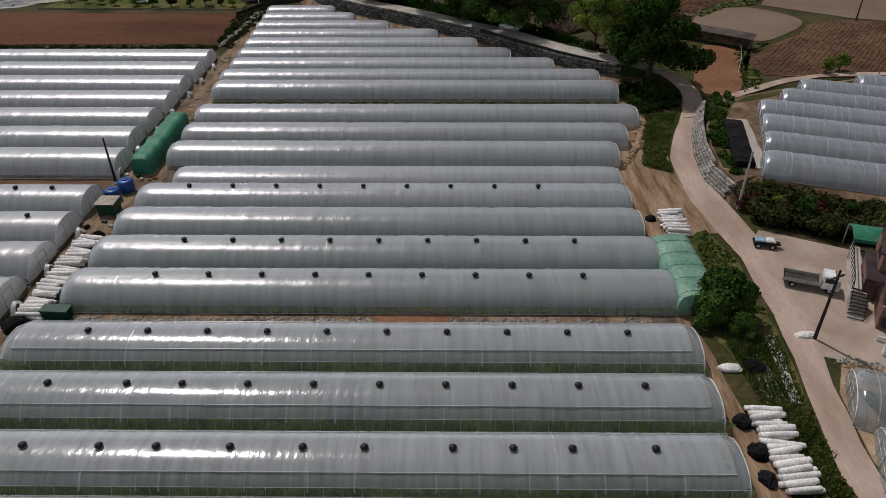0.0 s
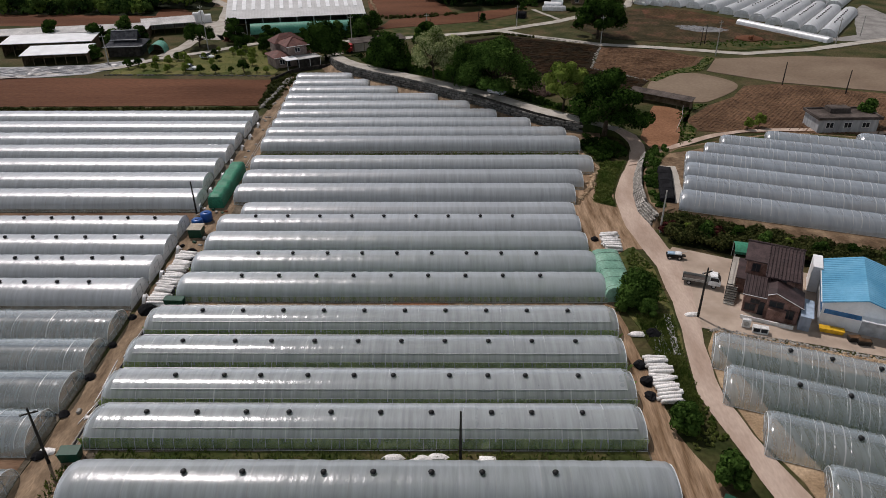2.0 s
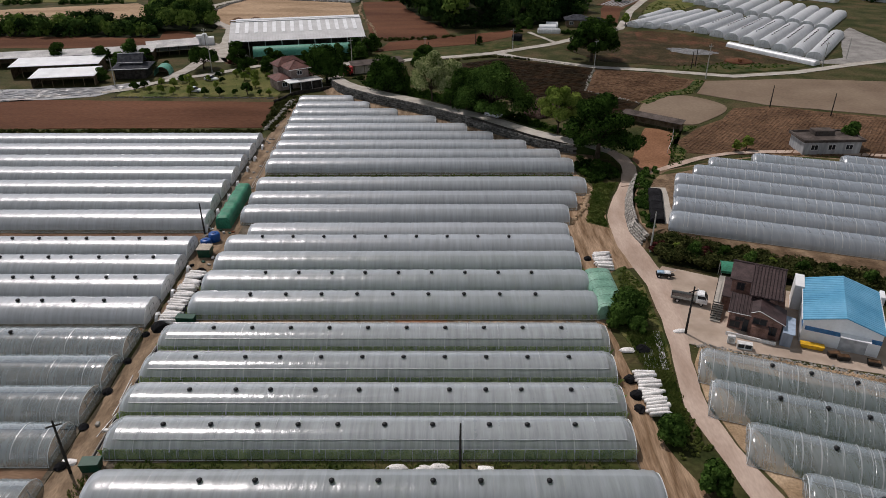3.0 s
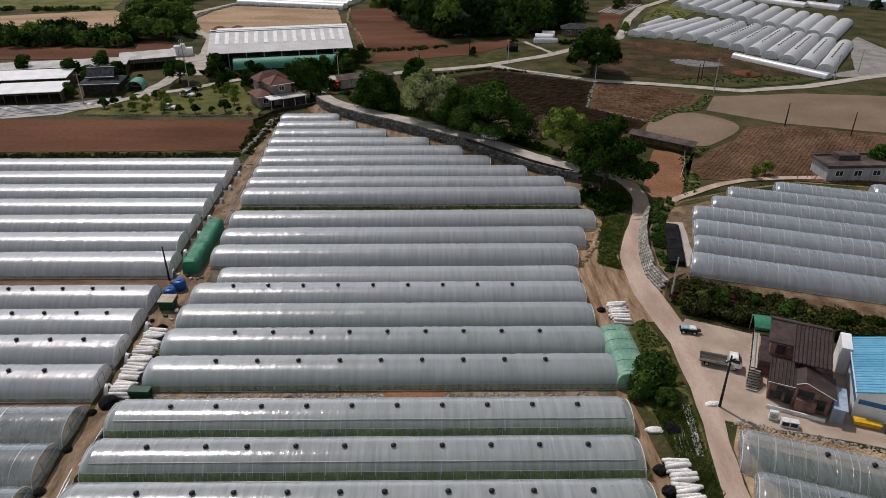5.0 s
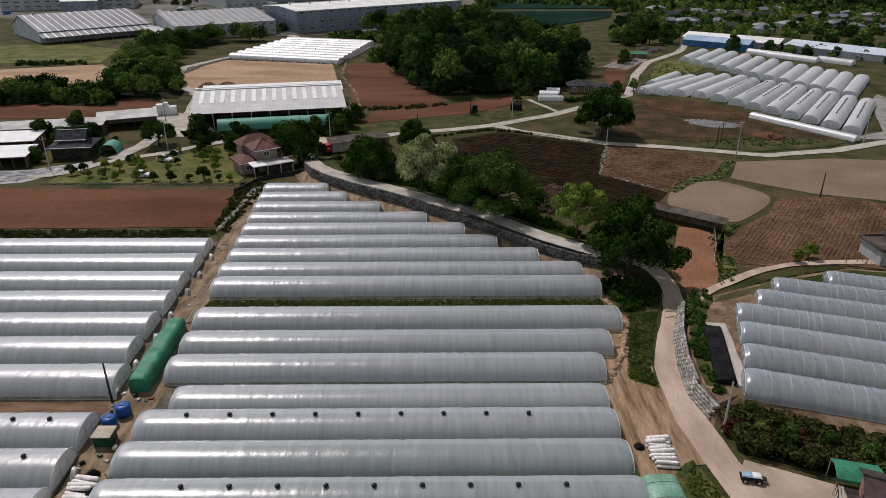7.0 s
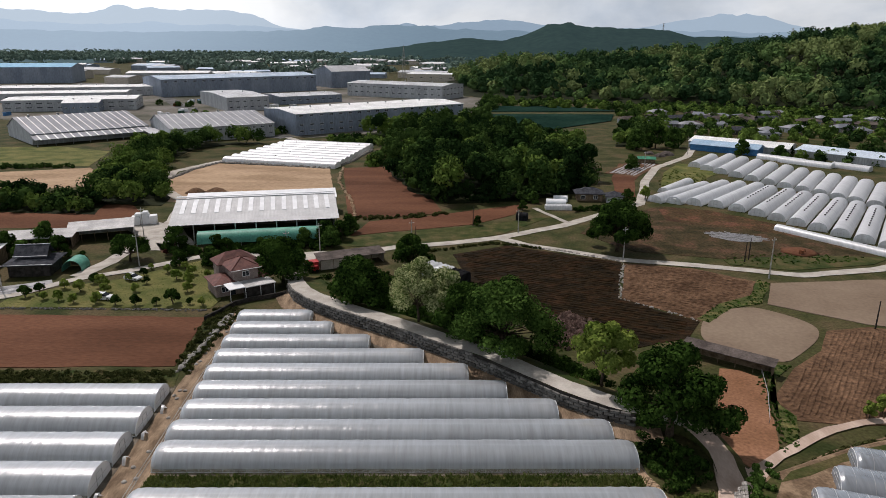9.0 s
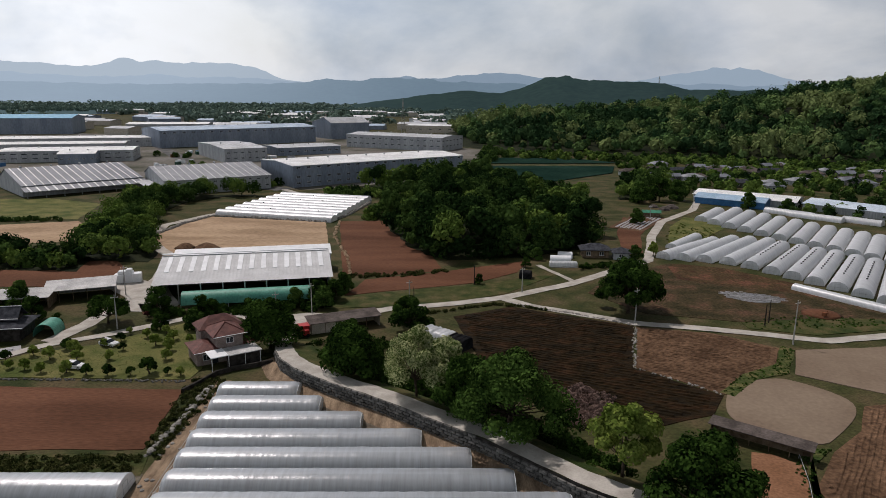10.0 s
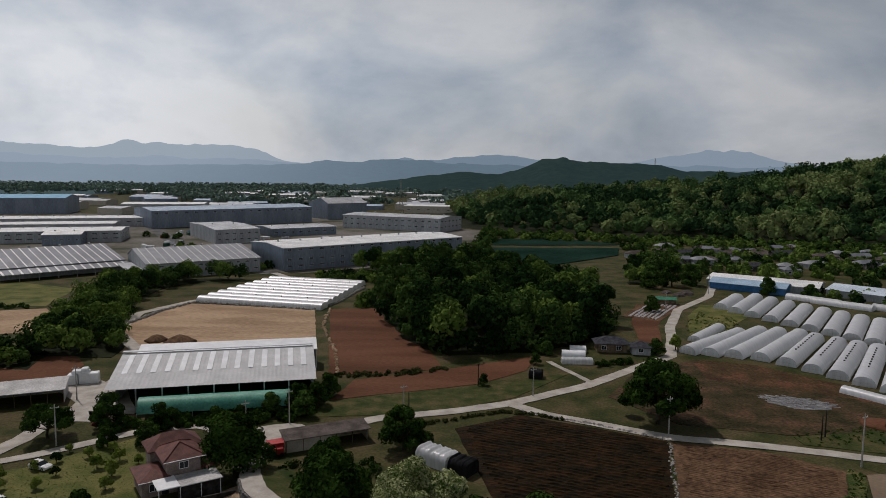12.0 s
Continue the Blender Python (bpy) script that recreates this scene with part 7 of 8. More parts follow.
tagged(thicket("paddy_bank_weeds", [(84, 164), (91.6, 177), (90, 180), (83.5, 169), (74, 163.5), (66, 155), (68, 153), (76, 161)], 130, 0.18, 0.3, 12, 0.11, "leaf_mid"), "grassy bank between the fields", "weeds")
tagged(thicket("east_bank_weeds", [(63.5, 107), (67.5, 116), (66, 122), (70.6, 129), (75.5, 133.6), (72, 133.5), (66.5, 128), (63.5, 116), (60.5, 106)], 150, 0.2, 0.3, 14, 0.11, "leaf_mid"), "grassy bank along the clay path", "weeds")
tagged(thicket("terrace_bank_weeds", [(54.5, 98.2), (62, 102.4), (70, 106.6), (84, 110.4), (104, 108.6), (104, 107.2), (84, 109), (70, 105), (60, 100.2), (55, 97.6)], 300, 0.45, 0.6, 20, 0.15, "leaf_scrub", 0.7), "grassy bank behind the terrace", "weeds")
tagged(thicket("lane_side_weeds", [(90, 191), (120, 193), (128, 198), (110, 202), (88, 197)], 120, 0.2, 0.4, 12, 0.13, "leaf_mid"), "rough grass beside the field lane", "weeds")
tagged(thicket("house_hedge", [(58.6, 248.0), (69.4, 251.8), (69.8, 253.6), (58.4, 250.2)], 26, 1.5, 1.1, 60, 0.2, "leaf_dark"), "dark hedge before the farmhouse", "hedge")
tagged(thicket("tunnel_grass", [(100, 268), (108, 272), (122, 292), (128, 318), (118, 330), (102, 300)], 160, 0.2, 0.6, 14, 0.14, "grass_blade"), "rough light green grass between the tunnels", "weeds")
wood = [(-8, 318), (0, 286), (8, 268), (16, 260.5), (40, 264), (64, 278), (78, 310), (80, 345), (72, 385), (52, 405), (20, 404), (0, 388), (-10, 352)]
tagged(canopy("wood", stand(wood, 8.6, 14.5, 5.2, np.random.default_rng(41)), 52, 0.48, FOREST, (0.42, 0.50, 0.08), np.random.default_rng(41), 15), "dense dark green wood on a low knoll", "wood")
tagged(canopy("wood_edge", stand([(-9, 312), (-1, 284), (8, 266), (16, 258.5), (42, 262), (67, 277), (80, 306), (76, 308), (60, 283), (40, 270), (18, 268), (6, 290), (-4, 314)], 4.6, 7.0, 3.2, np.random.default_rng(61)), 30, 0.4, FOREST, (0.3, 0.65, 0.05), np.random.default_rng(61), 7), "dark undergrowth along the edge of the wood", "wood")
wood_w = [(-112, 259), (-84, 256), (-86, 270), (-103, 304), (-116, 352), (-115, 381), (-103, 400), (-84, 404), (-88, 410), (-121, 408), (-136, 384), (-139, 360), (-135, 336), (-124, 304)]
tagged(canopy("wood_west", stand(wood_w, 7.2, 9.5, 4.6, np.random.default_rng(42)), 50, 0.4, FOREST, (0.45, 0.13, 0.42), np.random.default_rng(42), 13), "green trees beside the bare field", "wood")
wood_hw = [(-230, 247), (-131, 246), (-101, 243), (-106, 262), (-143, 269), (-230, 272)]
tagged(canopy("hedge_west", stand(wood_hw, 4.8, 6.0, 3.4, np.random.default_rng(43)), 30, 0.42, FOREST, (0.5, 0.2, 0.3), np.random.default_rng(43), 8), "dark hedge of trees below the tan field", "wood")
tagged(canopy("tunnel_bushes", stand([(-54, 402), (-34, 396), (-20, 398), (-14, 410), (-30, 422), (-52, 414)], 5.5, 4.6, 3.2, np.random.default_rng(49)) + stand([(-22, 340), (-8, 322), (-4, 340), (-12, 372)], 6, 5.5, 3.4, np.random.default_rng(50)), 26, 0.5, FOREST, (0.5, 0.15, 0.35), np.random.default_rng(49), 9), "light green bushes between the tunnels and the wood", "bushes")
tagged(thicket("hedge_lawn", [(-230, 330), (-150, 332), (-150, 327), (-230, 323)], 60, 1.6, 1.8, 34, 0.35, "leaf_forest", 0, np.random.default_rng(44), 3), "hedge along the grass field", "hedge")
tagged(canopy("wood_estate", stand([(-36, 432), (-20, 424), (20, 424), (58, 420), (56, 452), (38, 492), (28, 500), (0, 472), (-30, 452)], 8.0, 12.0, 5.2, np.random.default_rng(45)), 30, 0.62, FOREST, (0.5, 0.12, 0.38), np.random.default_rng(45), 11), "green trees below the industrial hall", "wood")
tagged(canopy("wood_north", stand([(110, 398), (126, 400), (140, 440), (160, 470), (150, 496), (124, 450)], 9, 8.6, 4.6, np.random.default_rng(46)), 30, 0.6, FOREST, (0.5, 0.25, 0.25), np.random.default_rng(46), 10), "green trees before the village", "wood")
tagged(canopy("village_trees", stand([(140, 420), (330, 400), (420, 420), (400, 560), (230, 600), (150, 580)], 12.0, 5.0, 3.4, np.random.default_rng(47)), 14, 0.75, FOREST, (0.42, 0.08, 0.5), np.random.default_rng(47), 8), "green trees among the village houses", "wood")
tagged(canopy("shed_trees", stand([(168, 356), (260, 300), (330, 300), (330, 400), (300, 380), (240, 390), (215, 400)], 13, 4.6, 3.4, np.random.default_rng(48)), 24, 0.55, FOREST, (0.45, 0.4, 0.15), np.random.default_rng(48), 8), "green trees round the livestock sheds", "wood")


# floor patches whose colour already holds the shade under the crowns
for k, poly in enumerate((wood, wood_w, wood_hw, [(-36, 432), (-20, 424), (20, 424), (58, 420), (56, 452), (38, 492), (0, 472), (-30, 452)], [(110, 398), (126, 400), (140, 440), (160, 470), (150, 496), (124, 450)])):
    structure("ground_wood_floor", patch(poly, 0.09, 0, 1.0), "forest_floor_shade")
structure("ground_shade_bank", patch([(47.5, 63.6), (55.5, 60.1), (70, 55), (88, 44.5), (98, 40), (98, 45), (70, 59), (50.5, 70.0), (47.6, 68.0)], 0.07), "forest_floor_shade")

for x, y, q, src in ((52.5, 64.2, 0.42, mid_tree), (57.0, 63.4, 0.36, dark_tree), (60.5, 61.2, 0.4, mid_tree), (64.0, 61.0, 0.32, light_tree), (67.6, 58.6, 0.38, mid_tree), (72.0, 57.8, 0.34, dark_tree), (76.5, 55.4, 0.4, mid_tree), (50.2, 66.4, 0.3, light_tree), (82.0, 52.8, 0.36, mid_tree)):
    beside(src, x, y, 0.5, x * 41 % 360, q, "small bushy tree on the bank below the terrace")

# wooded hill behind the village
def hill_z(x, y):
    """The height of the wooded hills east of the estate."""
    a = (x - 30) / 90.0
    rise = min(max(a, 0), 1) ** 0.8
    front = 700 - 0.42 * max(x - 60, 0) if x < 420 else 549 - 0.1 * (x - 420)
    d = min(max((y - front) / 260.0, 0), 1)
    crest = 15 + 0.063 * max(x - 60, 0) + 9 * noise.noise(Vector((x * 0.006, y * 0.005, 0)))
    crest += 36 * math.exp(-((x - 760) / 230) ** 2)
    back = max(1 - max(y - front - 420, 0) / 700, 0)
    return max(rise * crest * (d * d * (3 - 2 * d)) * back - 0.5, -0.5)


nx, ny = 56, 40
hx, hy = np.linspace(20, 1500, nx), np.linspace(480, 1700, ny)
structure("ground_hill", Geo().add([(x, y, hill_z(x, y)) for y in hy for x in hx], [(j * nx + i, j * nx + i + 1, (j + 1) * nx + i + 1, (j + 1) * nx + i) for j in range(ny - 1) for i in range(nx - 1)]), "forest_floor_shade", True)
rng = np.random.default_rng(51)
spots = []
gx, gy = np.meshgrid(np.arange(40, 1000, 12.0), np.arange(505, 1080, 14.5))
for x, y in np.c_[gx.ravel(), gy.ravel()] + rng.uniform(-5.0, 5.0, (gx.size, 2)):
    z = hill_z(x, y)
    far = math.hypot(x, y)
    if z < 1.0 or abs(math.degrees(math.atan2(x - 11, y - 30))) > 44 or rng.random() > min(1, 820 / far):
        continue
    rr = rng.choice([3.8, 5.0, 6.0, 7.0, 8.4]) * rng.uniform(0.85, 1.15) * (1 + max(far - 700, 0) / 2500)
    spots.append((x, y, z - 1, rr * rng.uniform(1.5, 2.3), rr))
tagged(canopy("hill_forest", spots, 15, 1.25, ["leaf_hill", "leaf_hill_dark", "leaf_hill_light"], (0.47, 0.38, 0.15), rng, 10, 0.08, 0.011), "mixed green forest covering the hillside", "forest")
low = np.random.default_rng(52)
tagged(canopy("hill_foot_scrub", stand([(48, 640), (150, 606), (240, 572), (330, 560), (430, 540), (430, 566), (300, 606), (170, 650), (60, 696)], 11, 5.0, 4.0, low), 16, 0.9, FOREST, (0.5, 0.1, 0.4), low, 8), "light green scrub at the foot of the wooded hill", "scrub")
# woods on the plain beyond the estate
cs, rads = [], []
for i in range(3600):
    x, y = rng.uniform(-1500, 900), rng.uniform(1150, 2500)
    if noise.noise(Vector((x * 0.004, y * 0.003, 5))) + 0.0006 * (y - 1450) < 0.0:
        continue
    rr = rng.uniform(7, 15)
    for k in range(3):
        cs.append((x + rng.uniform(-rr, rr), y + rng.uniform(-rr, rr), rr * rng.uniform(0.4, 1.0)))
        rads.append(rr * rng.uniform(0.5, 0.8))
tagged(new("plain_woods", quads("plain_woods", leaf_quads(cs, rads, 11, 3.3, 0.6, rng, 0.08, 0.85), "leaf_plain_haze")), "pale woods on the plain beyond the estate, haze put into their colour", "forest", kind="stuff")

green = np.random.default_rng(64)
tagged(canopy("estate_trees", stand([(-150, 468), (-84, 438), (-80, 446), (-146, 478)], 8, 5, 3.2, green) + stand([(-175, 560), (-160, 556), (-140, 480), (-152, 478)], 9, 5, 3.0, green) + stand([(40, 560), (62, 700), (74, 690), (52, 552)], 9, 8, 4.5, green) + stand([(-260, 640), (-200, 615), (-196, 622), (-256, 650)], 10, 5, 3.4, green), 22, 0.55, FOREST, (0.5, 0.2, 0.3), green, 8), "green trees along the estate roads", "trees")

# ---- vehicles ----
WHEEL = Geo().tube([(0, -0.1, 0), (0, 0.1, 0)], 0.33, 14).mesh("wheel", "rubber")
RIM = Geo().tube([(0, -0.115, 0), (0, 0.115, 0)], 0.19, 10).mesh("rim", "galvanised")


def wheels(ob, xs, half, r=0.33):
    for x in xs:
        for y in (-half, half):
            w = part("wheel", WHEEL, "", ob, m=Matrix.Translation((x, y, r)) @ Matrix.Scale(r / 0.33, 4))
            part("rim", RIM, "", w)


def car(m, paint, label, z0=0.0):
    ob = thing("car", label, "car", m)
    body = [(-2.1, .45), (-2.15, .75), (-2.05, .95), (-1.0, 1.02), (1.0, 1.0), (1.9, .86), (2.15, .7), (2.15, .42)]
    g = Geo()
    n = len(body)
    rings = []
    for y, s in ((-.88, .9), (-.84, 1.0), (.84, 1.0), (.88, .9)):
        rings.append([(x * (0.99 if abs(y) > .86 else 1), y, .3 + (z - .3) * s) for x, z in body + [(1.9, .28), (-1.9, .28)]])
    part("body", g.loft(rings, closed=True, caps=True), paint, ob)
    cab = Geo().loft([[(-1.75, -.8, .98), (-1.75, .8, .98), (1.05, .8, .98), (1.05, -.8, .98)], [(-1.35, -.66, 1.52), (-1.35, .66, 1.52), (.25, .66, 1.52), (.25, -.66, 1.52)]])
    part("glazing", cab, "glass_dark", ob)
    part("roof", Geo().box(-1.38, -.67, 1.5, .28, .67, 1.56, chamfer=.03), paint, ob)
    for y in (-.6, .6):
        part("headlight", Geo().box(2.08, y - .18, .62, 2.17, y + .18, .78), "trim_white", ob)
        part("tail_light", Geo().box(-2.17, y - .16, .7, -2.1, y + .16, .88), "red_paint", ob)
    wheels(ob, (-1.3, 1.35), .8)
    return ob


car(along(23.6, 131.5, 3.32, -36), "car_silver", "silver saloon car parked under the trees on the upper road")
car(along(-62.4, 165.9, 0.06, -8), "car_white", "white estate car parked on the lawn")
car(along(-61.4, 178.9, 0.06, -20), "car_white", "white car parked beside the garden shrubs")
truck = thing("pickup_truck", "white flatbed farm truck with a brown bed parked in the yard", "truck", along(48.0, 51.9, 0.04, -20))
part("chassis", Geo().box(-2.5, -.4, .45, 2.3, .4, .62), "pole_dark", truck)
cabin = part("cabin", Geo().loft([[(.95, -.84, .5), (.95, .84, .5), (2.55, .84, .5), (2.55, -.84, .5)], [(.95, -.85, 1.15), (.95, .85, 1.15), (2.58, .85, 1.15), (2.58, -.85, 1.15)], [(1.0, -.76, 1.9), (1.0, .76, 1.9), (2.0, .74, 1.9), (2.0, -.74, 1.9)]], caps=True), "car_white", truck)
part("windscreen", Geo().add([(2.56, -.74, 1.2), (2.56, .74, 1.2), (2.06, .66, 1.84), (2.06, -.66, 1.84)], [(0, 1, 2, 3)]), "glass_dark", cabin)
for s in (-1, 1):
    part("side_window", Geo().box(1.15, s * .82 - .02, 1.2, 2.2, s * .82 + .02, 1.7), "glass_dark", cabin)
    part("headlight", Geo().box(2.52, s * .62 - .16, .72, 2.6, s * .62 + .16, .9), "trim_white", cabin)
    part("mirror", Geo().box(2.2, s * .98 - .08, 1.25, 2.28, s * .98 + .08, 1.6), "pole_dark", cabin)
part("bed", Geo().box(-2.55, -.86, .62, .85, .86, .72), "dull_roof", truck, "worn dark brown cargo bed")
for y in (-.86, .82):
    part("bed_side", Geo().box(-2.55, y, .72, .85, y + .04, 1.08), "pole_grey", truck)
part("tailgate", Geo().box(-2.57, -.86, .7, -2.53, .86, 1.08), "pole_grey", truck)
part("headboard", Geo().box(.84, -.86, .72, .9, .86, 1.5), "pole_grey", truck)
wheels(truck, (-1.6, 1.75), .74)
cart = thing("cultivator", "small dark farm vehicle with a blue and white load", "farm vehicle", along(46.3, 59.2, 0.04, -12) @ Matrix.Scale(0.92, 4))
part("body", Geo().box(-1.3, -.6, .35, 1.2, .6, .75, chamfer=.08), "pole_dark", cart)
part("load", Geo().box(-1.15, -.5, .76, .1, .5, 1.0, chamfer=.1), "roof_light_blue", cart)
part("load", Geo().box(.05, -.52, .76, 1.1, .5, 1.08, chamfer=.12), "car_white", cart)
part("bonnet", Geo().box(1.2, -.35, .4, 1.75, .35, .7, chamfer=.1), "pole_dark", cart)
part("handle_bar", Geo().tube([(1.0, .2, .9), (1.9, .25, 1.3)], .04, 6), "galvanised", cart)
wheels(cart, (-.8, .8), .6, .33)


# ---- poles and wires ----
def utility_pole(x, y, h, mat="pole_grey", arm=True, z=0.0, lean=0.0, label="grey concrete utility pole with a cross arm"):
    ob = thing("utility_pole", label, "utility pole", along(x, y, z, 25), "utility poles")
    part("pole", Geo().tube([(0, 0, -.2), (lean * h, 0, h)], [.17, .1], 8), mat, ob)
    if arm:
        part("cross_arm", Geo().box(lean * h - .8, -.06, h - .75, lean * h + .8, .06, h - .62), mat, ob)
        for k in (-.7, 0, .7):
            part("insulator", Geo().tube([(lean * h + k, 0, h - .62), (lean * h + k, 0, h - .45)], .06, 6), "trim_white", ob)
    return ob


DARKP = "dark timber utility pole"
utility_pole(45.1, 43.8, 7.6, "pole_dark", True, 0, 0, "dark utility pole at the yard entrance")
part("transformer", Geo().tube([(0.3, 0, 5.6), (0.3, 0, 6.4)], .26, 8), "pole_grey", bpy.data.objects["utility_pole"])
utility_pole(46.4, 67.6, 7.4, "pole_grey", False, 0, 0, "grey slim pole below the terrace")
utility_pole(-28.3, 18.2, 7.4, "pole_dark", True, 0, 0, DARKP)
utility_pole(13.3, 18.7, 6.6, "pole_dark", False, 0, 0, DARKP)
utility_pole(-31.2, 74.2, 6.0, "pole_dark", False, 0, 0, DARKP)
for x, y, h in ((4.6, 207.6, 7.5), (5.8, 206.8, 6.0), (36.2, 221.9, 7.5), (61.1, 195.4, 9.0), (93.2, 180.8, 10.5), (92.8, 193.8, 5.5), (94.6, 195.6, 6.0), (-20.3, 202.4, 8.0), (-27.2, 192.9, 8.5), (-58, 200, 8.0), (-74.7, 218, 8.5), (-64.5, 190, 8.5), (100.5, 149.8, 6.1), (113.3, 141.9, 6.1), (137, 196, 8), (23, 230, 6), (-88, 171, 9), (106, 331, 8), (140, 372, 9), (150, 206, 7)):
    utility_pole(x, y, h, "pole_grey" if h > 6.2 else "pole_dark", h > 7.2, 0, 0, "grey concrete utility pole beside the lane" if h > 6.2 else "short dark pole at the field edge")
for x, y, z, h in ((640, 2020, 74, 28), (595, 1199, 50, 27)):
    p = thing("pylon", "steel lattice power pylon on the wooded hill", "pylon", along(x, y, z, 20))
    g = Geo()
    for sx, sy in ((-1, -1), (1, -1), (1, 1), (-1, 1)):
        g.tube([(sx * 2.2, sy * 2.2, -3), (sx * .5, sy * .5, h)], .25, 4)
    for k in range(8):
        r0 = 2.2 - 1.6 * k / 8
        g.tube([(-r0, -r0, h * k / 8), (r0, -r0, h * (k + .8) / 8), (r0, r0, h * k / 8), (-r0, r0, h * (k + .8) / 8), (-r0, -r0, h * k / 8)], .12, 3)
    part("lattice", g, "pole_grey", p)
    for k in (.7, .82, .94):
        part("cross_arm", Geo().tube([(-4, 0, h * k), (4, 0, h * k)], .2, 4), "pole_grey", p)

# ---- rolls, stacks and bins along the lanes ----
ROLL = Geo()
rr = []
for x, r in ((0, .12), (.03, .27), (.5, .31), (.9, .29), (1.4, .32), (1.9, .29), (2.4, .31), (2.77, .27), (2.8, .12)):
    rr.append([(x, math.cos(a) * r, math.sin(a) * r * .88) for a in np.linspace(0, 2 * math.pi, 11)[:-1]])
ROLL.loft(rr, caps=True)
ROLL_MESH = ROLL.mesh("cover_roll", "bale_wrap", True)
TIE = Geo().tube([(0, math.cos(a) * .325, math.sin(a) * .29) for a in np.linspace(0, 2 * math.pi, 11)], .012, 3).mesh("tie", "bale_wrap")


def roll_stack(x0, y0, y1, n, layers, ang=0.0, label="", length=1.0):
    rng = np.random.default_rng(int(abs(y0) * 7))
    for k in range(n):
        f = k / max(n - 1, 1)
        lay = k % layers
        ob = thing("cover_roll", label, "roll", along(x0 + rng.uniform(-.25, .25), y0 + (y1 - y0) * f, .24 + lay * .36 + rng.uniform(0, .08), ang + rng.uniform(-11, 11)), "white cover rolls")
        ob.scale = (length * rng.uniform(.86, 1.08), rng.uniform(.7, .95), rng.uniform(.75, .95))
        part("wrap", ROLL_MESH, "", ob)
        for xx in (.6, 1.4, 2.2):
            part("tie", TIE, "", ob, m=Matrix.Translation((xx, 0, 0)))


RL = "rolled white greenhouse blanket lying in a pile"
roll_stack(35.6, 35.0, 26.8, 30, 2, 2, RL)
roll_stack(36.2, 66.0, 61.4, 17, 2, -3, RL)
roll_stack(-29.2, 60.2, 46.2, 48, 2, -6, RL, 0.98)
for k, (x, y, s) in enumerate([(35.0, 33.6, 1.0), (35.1, 30.6, 1.1), (34.9, 28.2, .9), (-26.3, 57.6, 1.1), (-26.1, 53.5, .9), (-26.0, 49.5, 1.2), (-27.6, 60.6, 1.0), (35.3, 64.8, .8), (38.2, 39.8, 1.2), (-28.6, 45.0, 1.4), (-30.1, 25.1, .75), (-30.0, 31.3, .8), (-30.0, 37.4, .7), (-29.9, 43.4, .7), (-29.8, 19.0, .8)]):
    g = Geo()
    rg = np.random.default_rng(k)
    rings = []
    for z, r in ((0, .75), (.25, .8), (.55, .55), (.75, .2)):
        rings.append([(math.cos(a) * r * rg.uniform(.75, 1.2), math.sin(a) * r * rg.uniform(.75, 1.2), z * rg.uniform(.85, 1.1)) for a in np.linspace(0, 6.283, 11)[:-1]])
    solo("black_sheet", g.loft(rings, caps=True), "black_net", "crumpled heap of black plastic sheet beside the rolls", "sheet heap", along(x, y, 0.03) @ Matrix.Scale(s, 4))


def draped(name, label, x0, y0, x1, y1, w, h, mat, z=0.0, lumps=6):
    """A long stack under a sheet: a rounded lumpy ridge."""
    a, b = Vector((x0, y0, z)), Vector((x1, y1, z))
    d = (b - a)
    n = 26
    side = Vector((-d.y, d.x, 0)).normalized()
    rings = []
    for i in range(n + 1):
        f = i / n
        k = 1.0 + .035 * math.sin(f * lumps * 6.28) + .14 * noise.noise(Vector((f * 9, z, 3)))
        e = 0.93 if i in (0, n) else 1
        ring = []
        for y, zz in arch(w / 2, h, 14, 7.0):
            ring.append(tuple(a + d * f + side * y * (1 + .05 * noise.noise(Vector((f * 14, y, 7)))) + Vector((0, 0, zz * k * e))))
        rings.append(ring)
    g = Geo().loft(rings, closed=False)
    for r in (rings[0], rings[-1]):
        g.add(r, [tuple(range(len(r)))])
    ob = thing(name, label, "covered stack")
    part("sheet", g, mat, ob, smooth=True)
    for i in (range(2, n, 6) if mat == "black_net" else ()):
        part("rope", Geo().tube([Vector(p) + Vector((0, 0, .02)) for p in rings[i]], .03, 4), "rubber", ob)
    return ob


draped("covered_stack", "long stack under a bright green tarpaulin in the lane", -28.4, 76.2, -28.6, 92.2, 2.6, 2.3, "green_tarp")
# black plastic edging and loose pipes between the lane and the tunnel ends
for ya, yb, xa in ((24.6, 31.4, -26.75), (31.0, 37.8, -27.0), (37.4, 44.6, -27.1)):
    rg = np.random.default_rng(int(ya))
    rings = []
    for y in np.linspace(ya, yb, 14):
        w, h, o = rg.uniform(.25, .42), rg.uniform(.22, .48), rg.uniform(-.1, .1)
        rings.append([(xa + o - w, y, .02), (xa + o - w * .6, y, h * .8), (xa + o, y, h), (xa + o + w * .6, y, h * .7), (xa + o + w, y, .02)])
    solo("plastic_edging", Geo().loft(rings, closed=False), "black_net", "crumpled black plastic edging along the tunnel ends", "plastic edging", smooth=True, group="edging along the lane")
for x, y, l, a in ((-27.6, 27.0, 6.0, 91), (-27.8, 29.5, 5.0, 94), (-27.7, 35.0, 6.0, 88), (-27.9, 23.6, 4.0, 80), (-27.5, 24.2, 3.6, 70)):
    solo("loose_pipe", Geo().tube([(0, 0, .09), (l, 0, .11)], .05, 6), "galvanised", "thin galvanised pipe lying along the lane", "pipe", along(x, y, 0.0, a), group="pipes in the lane")
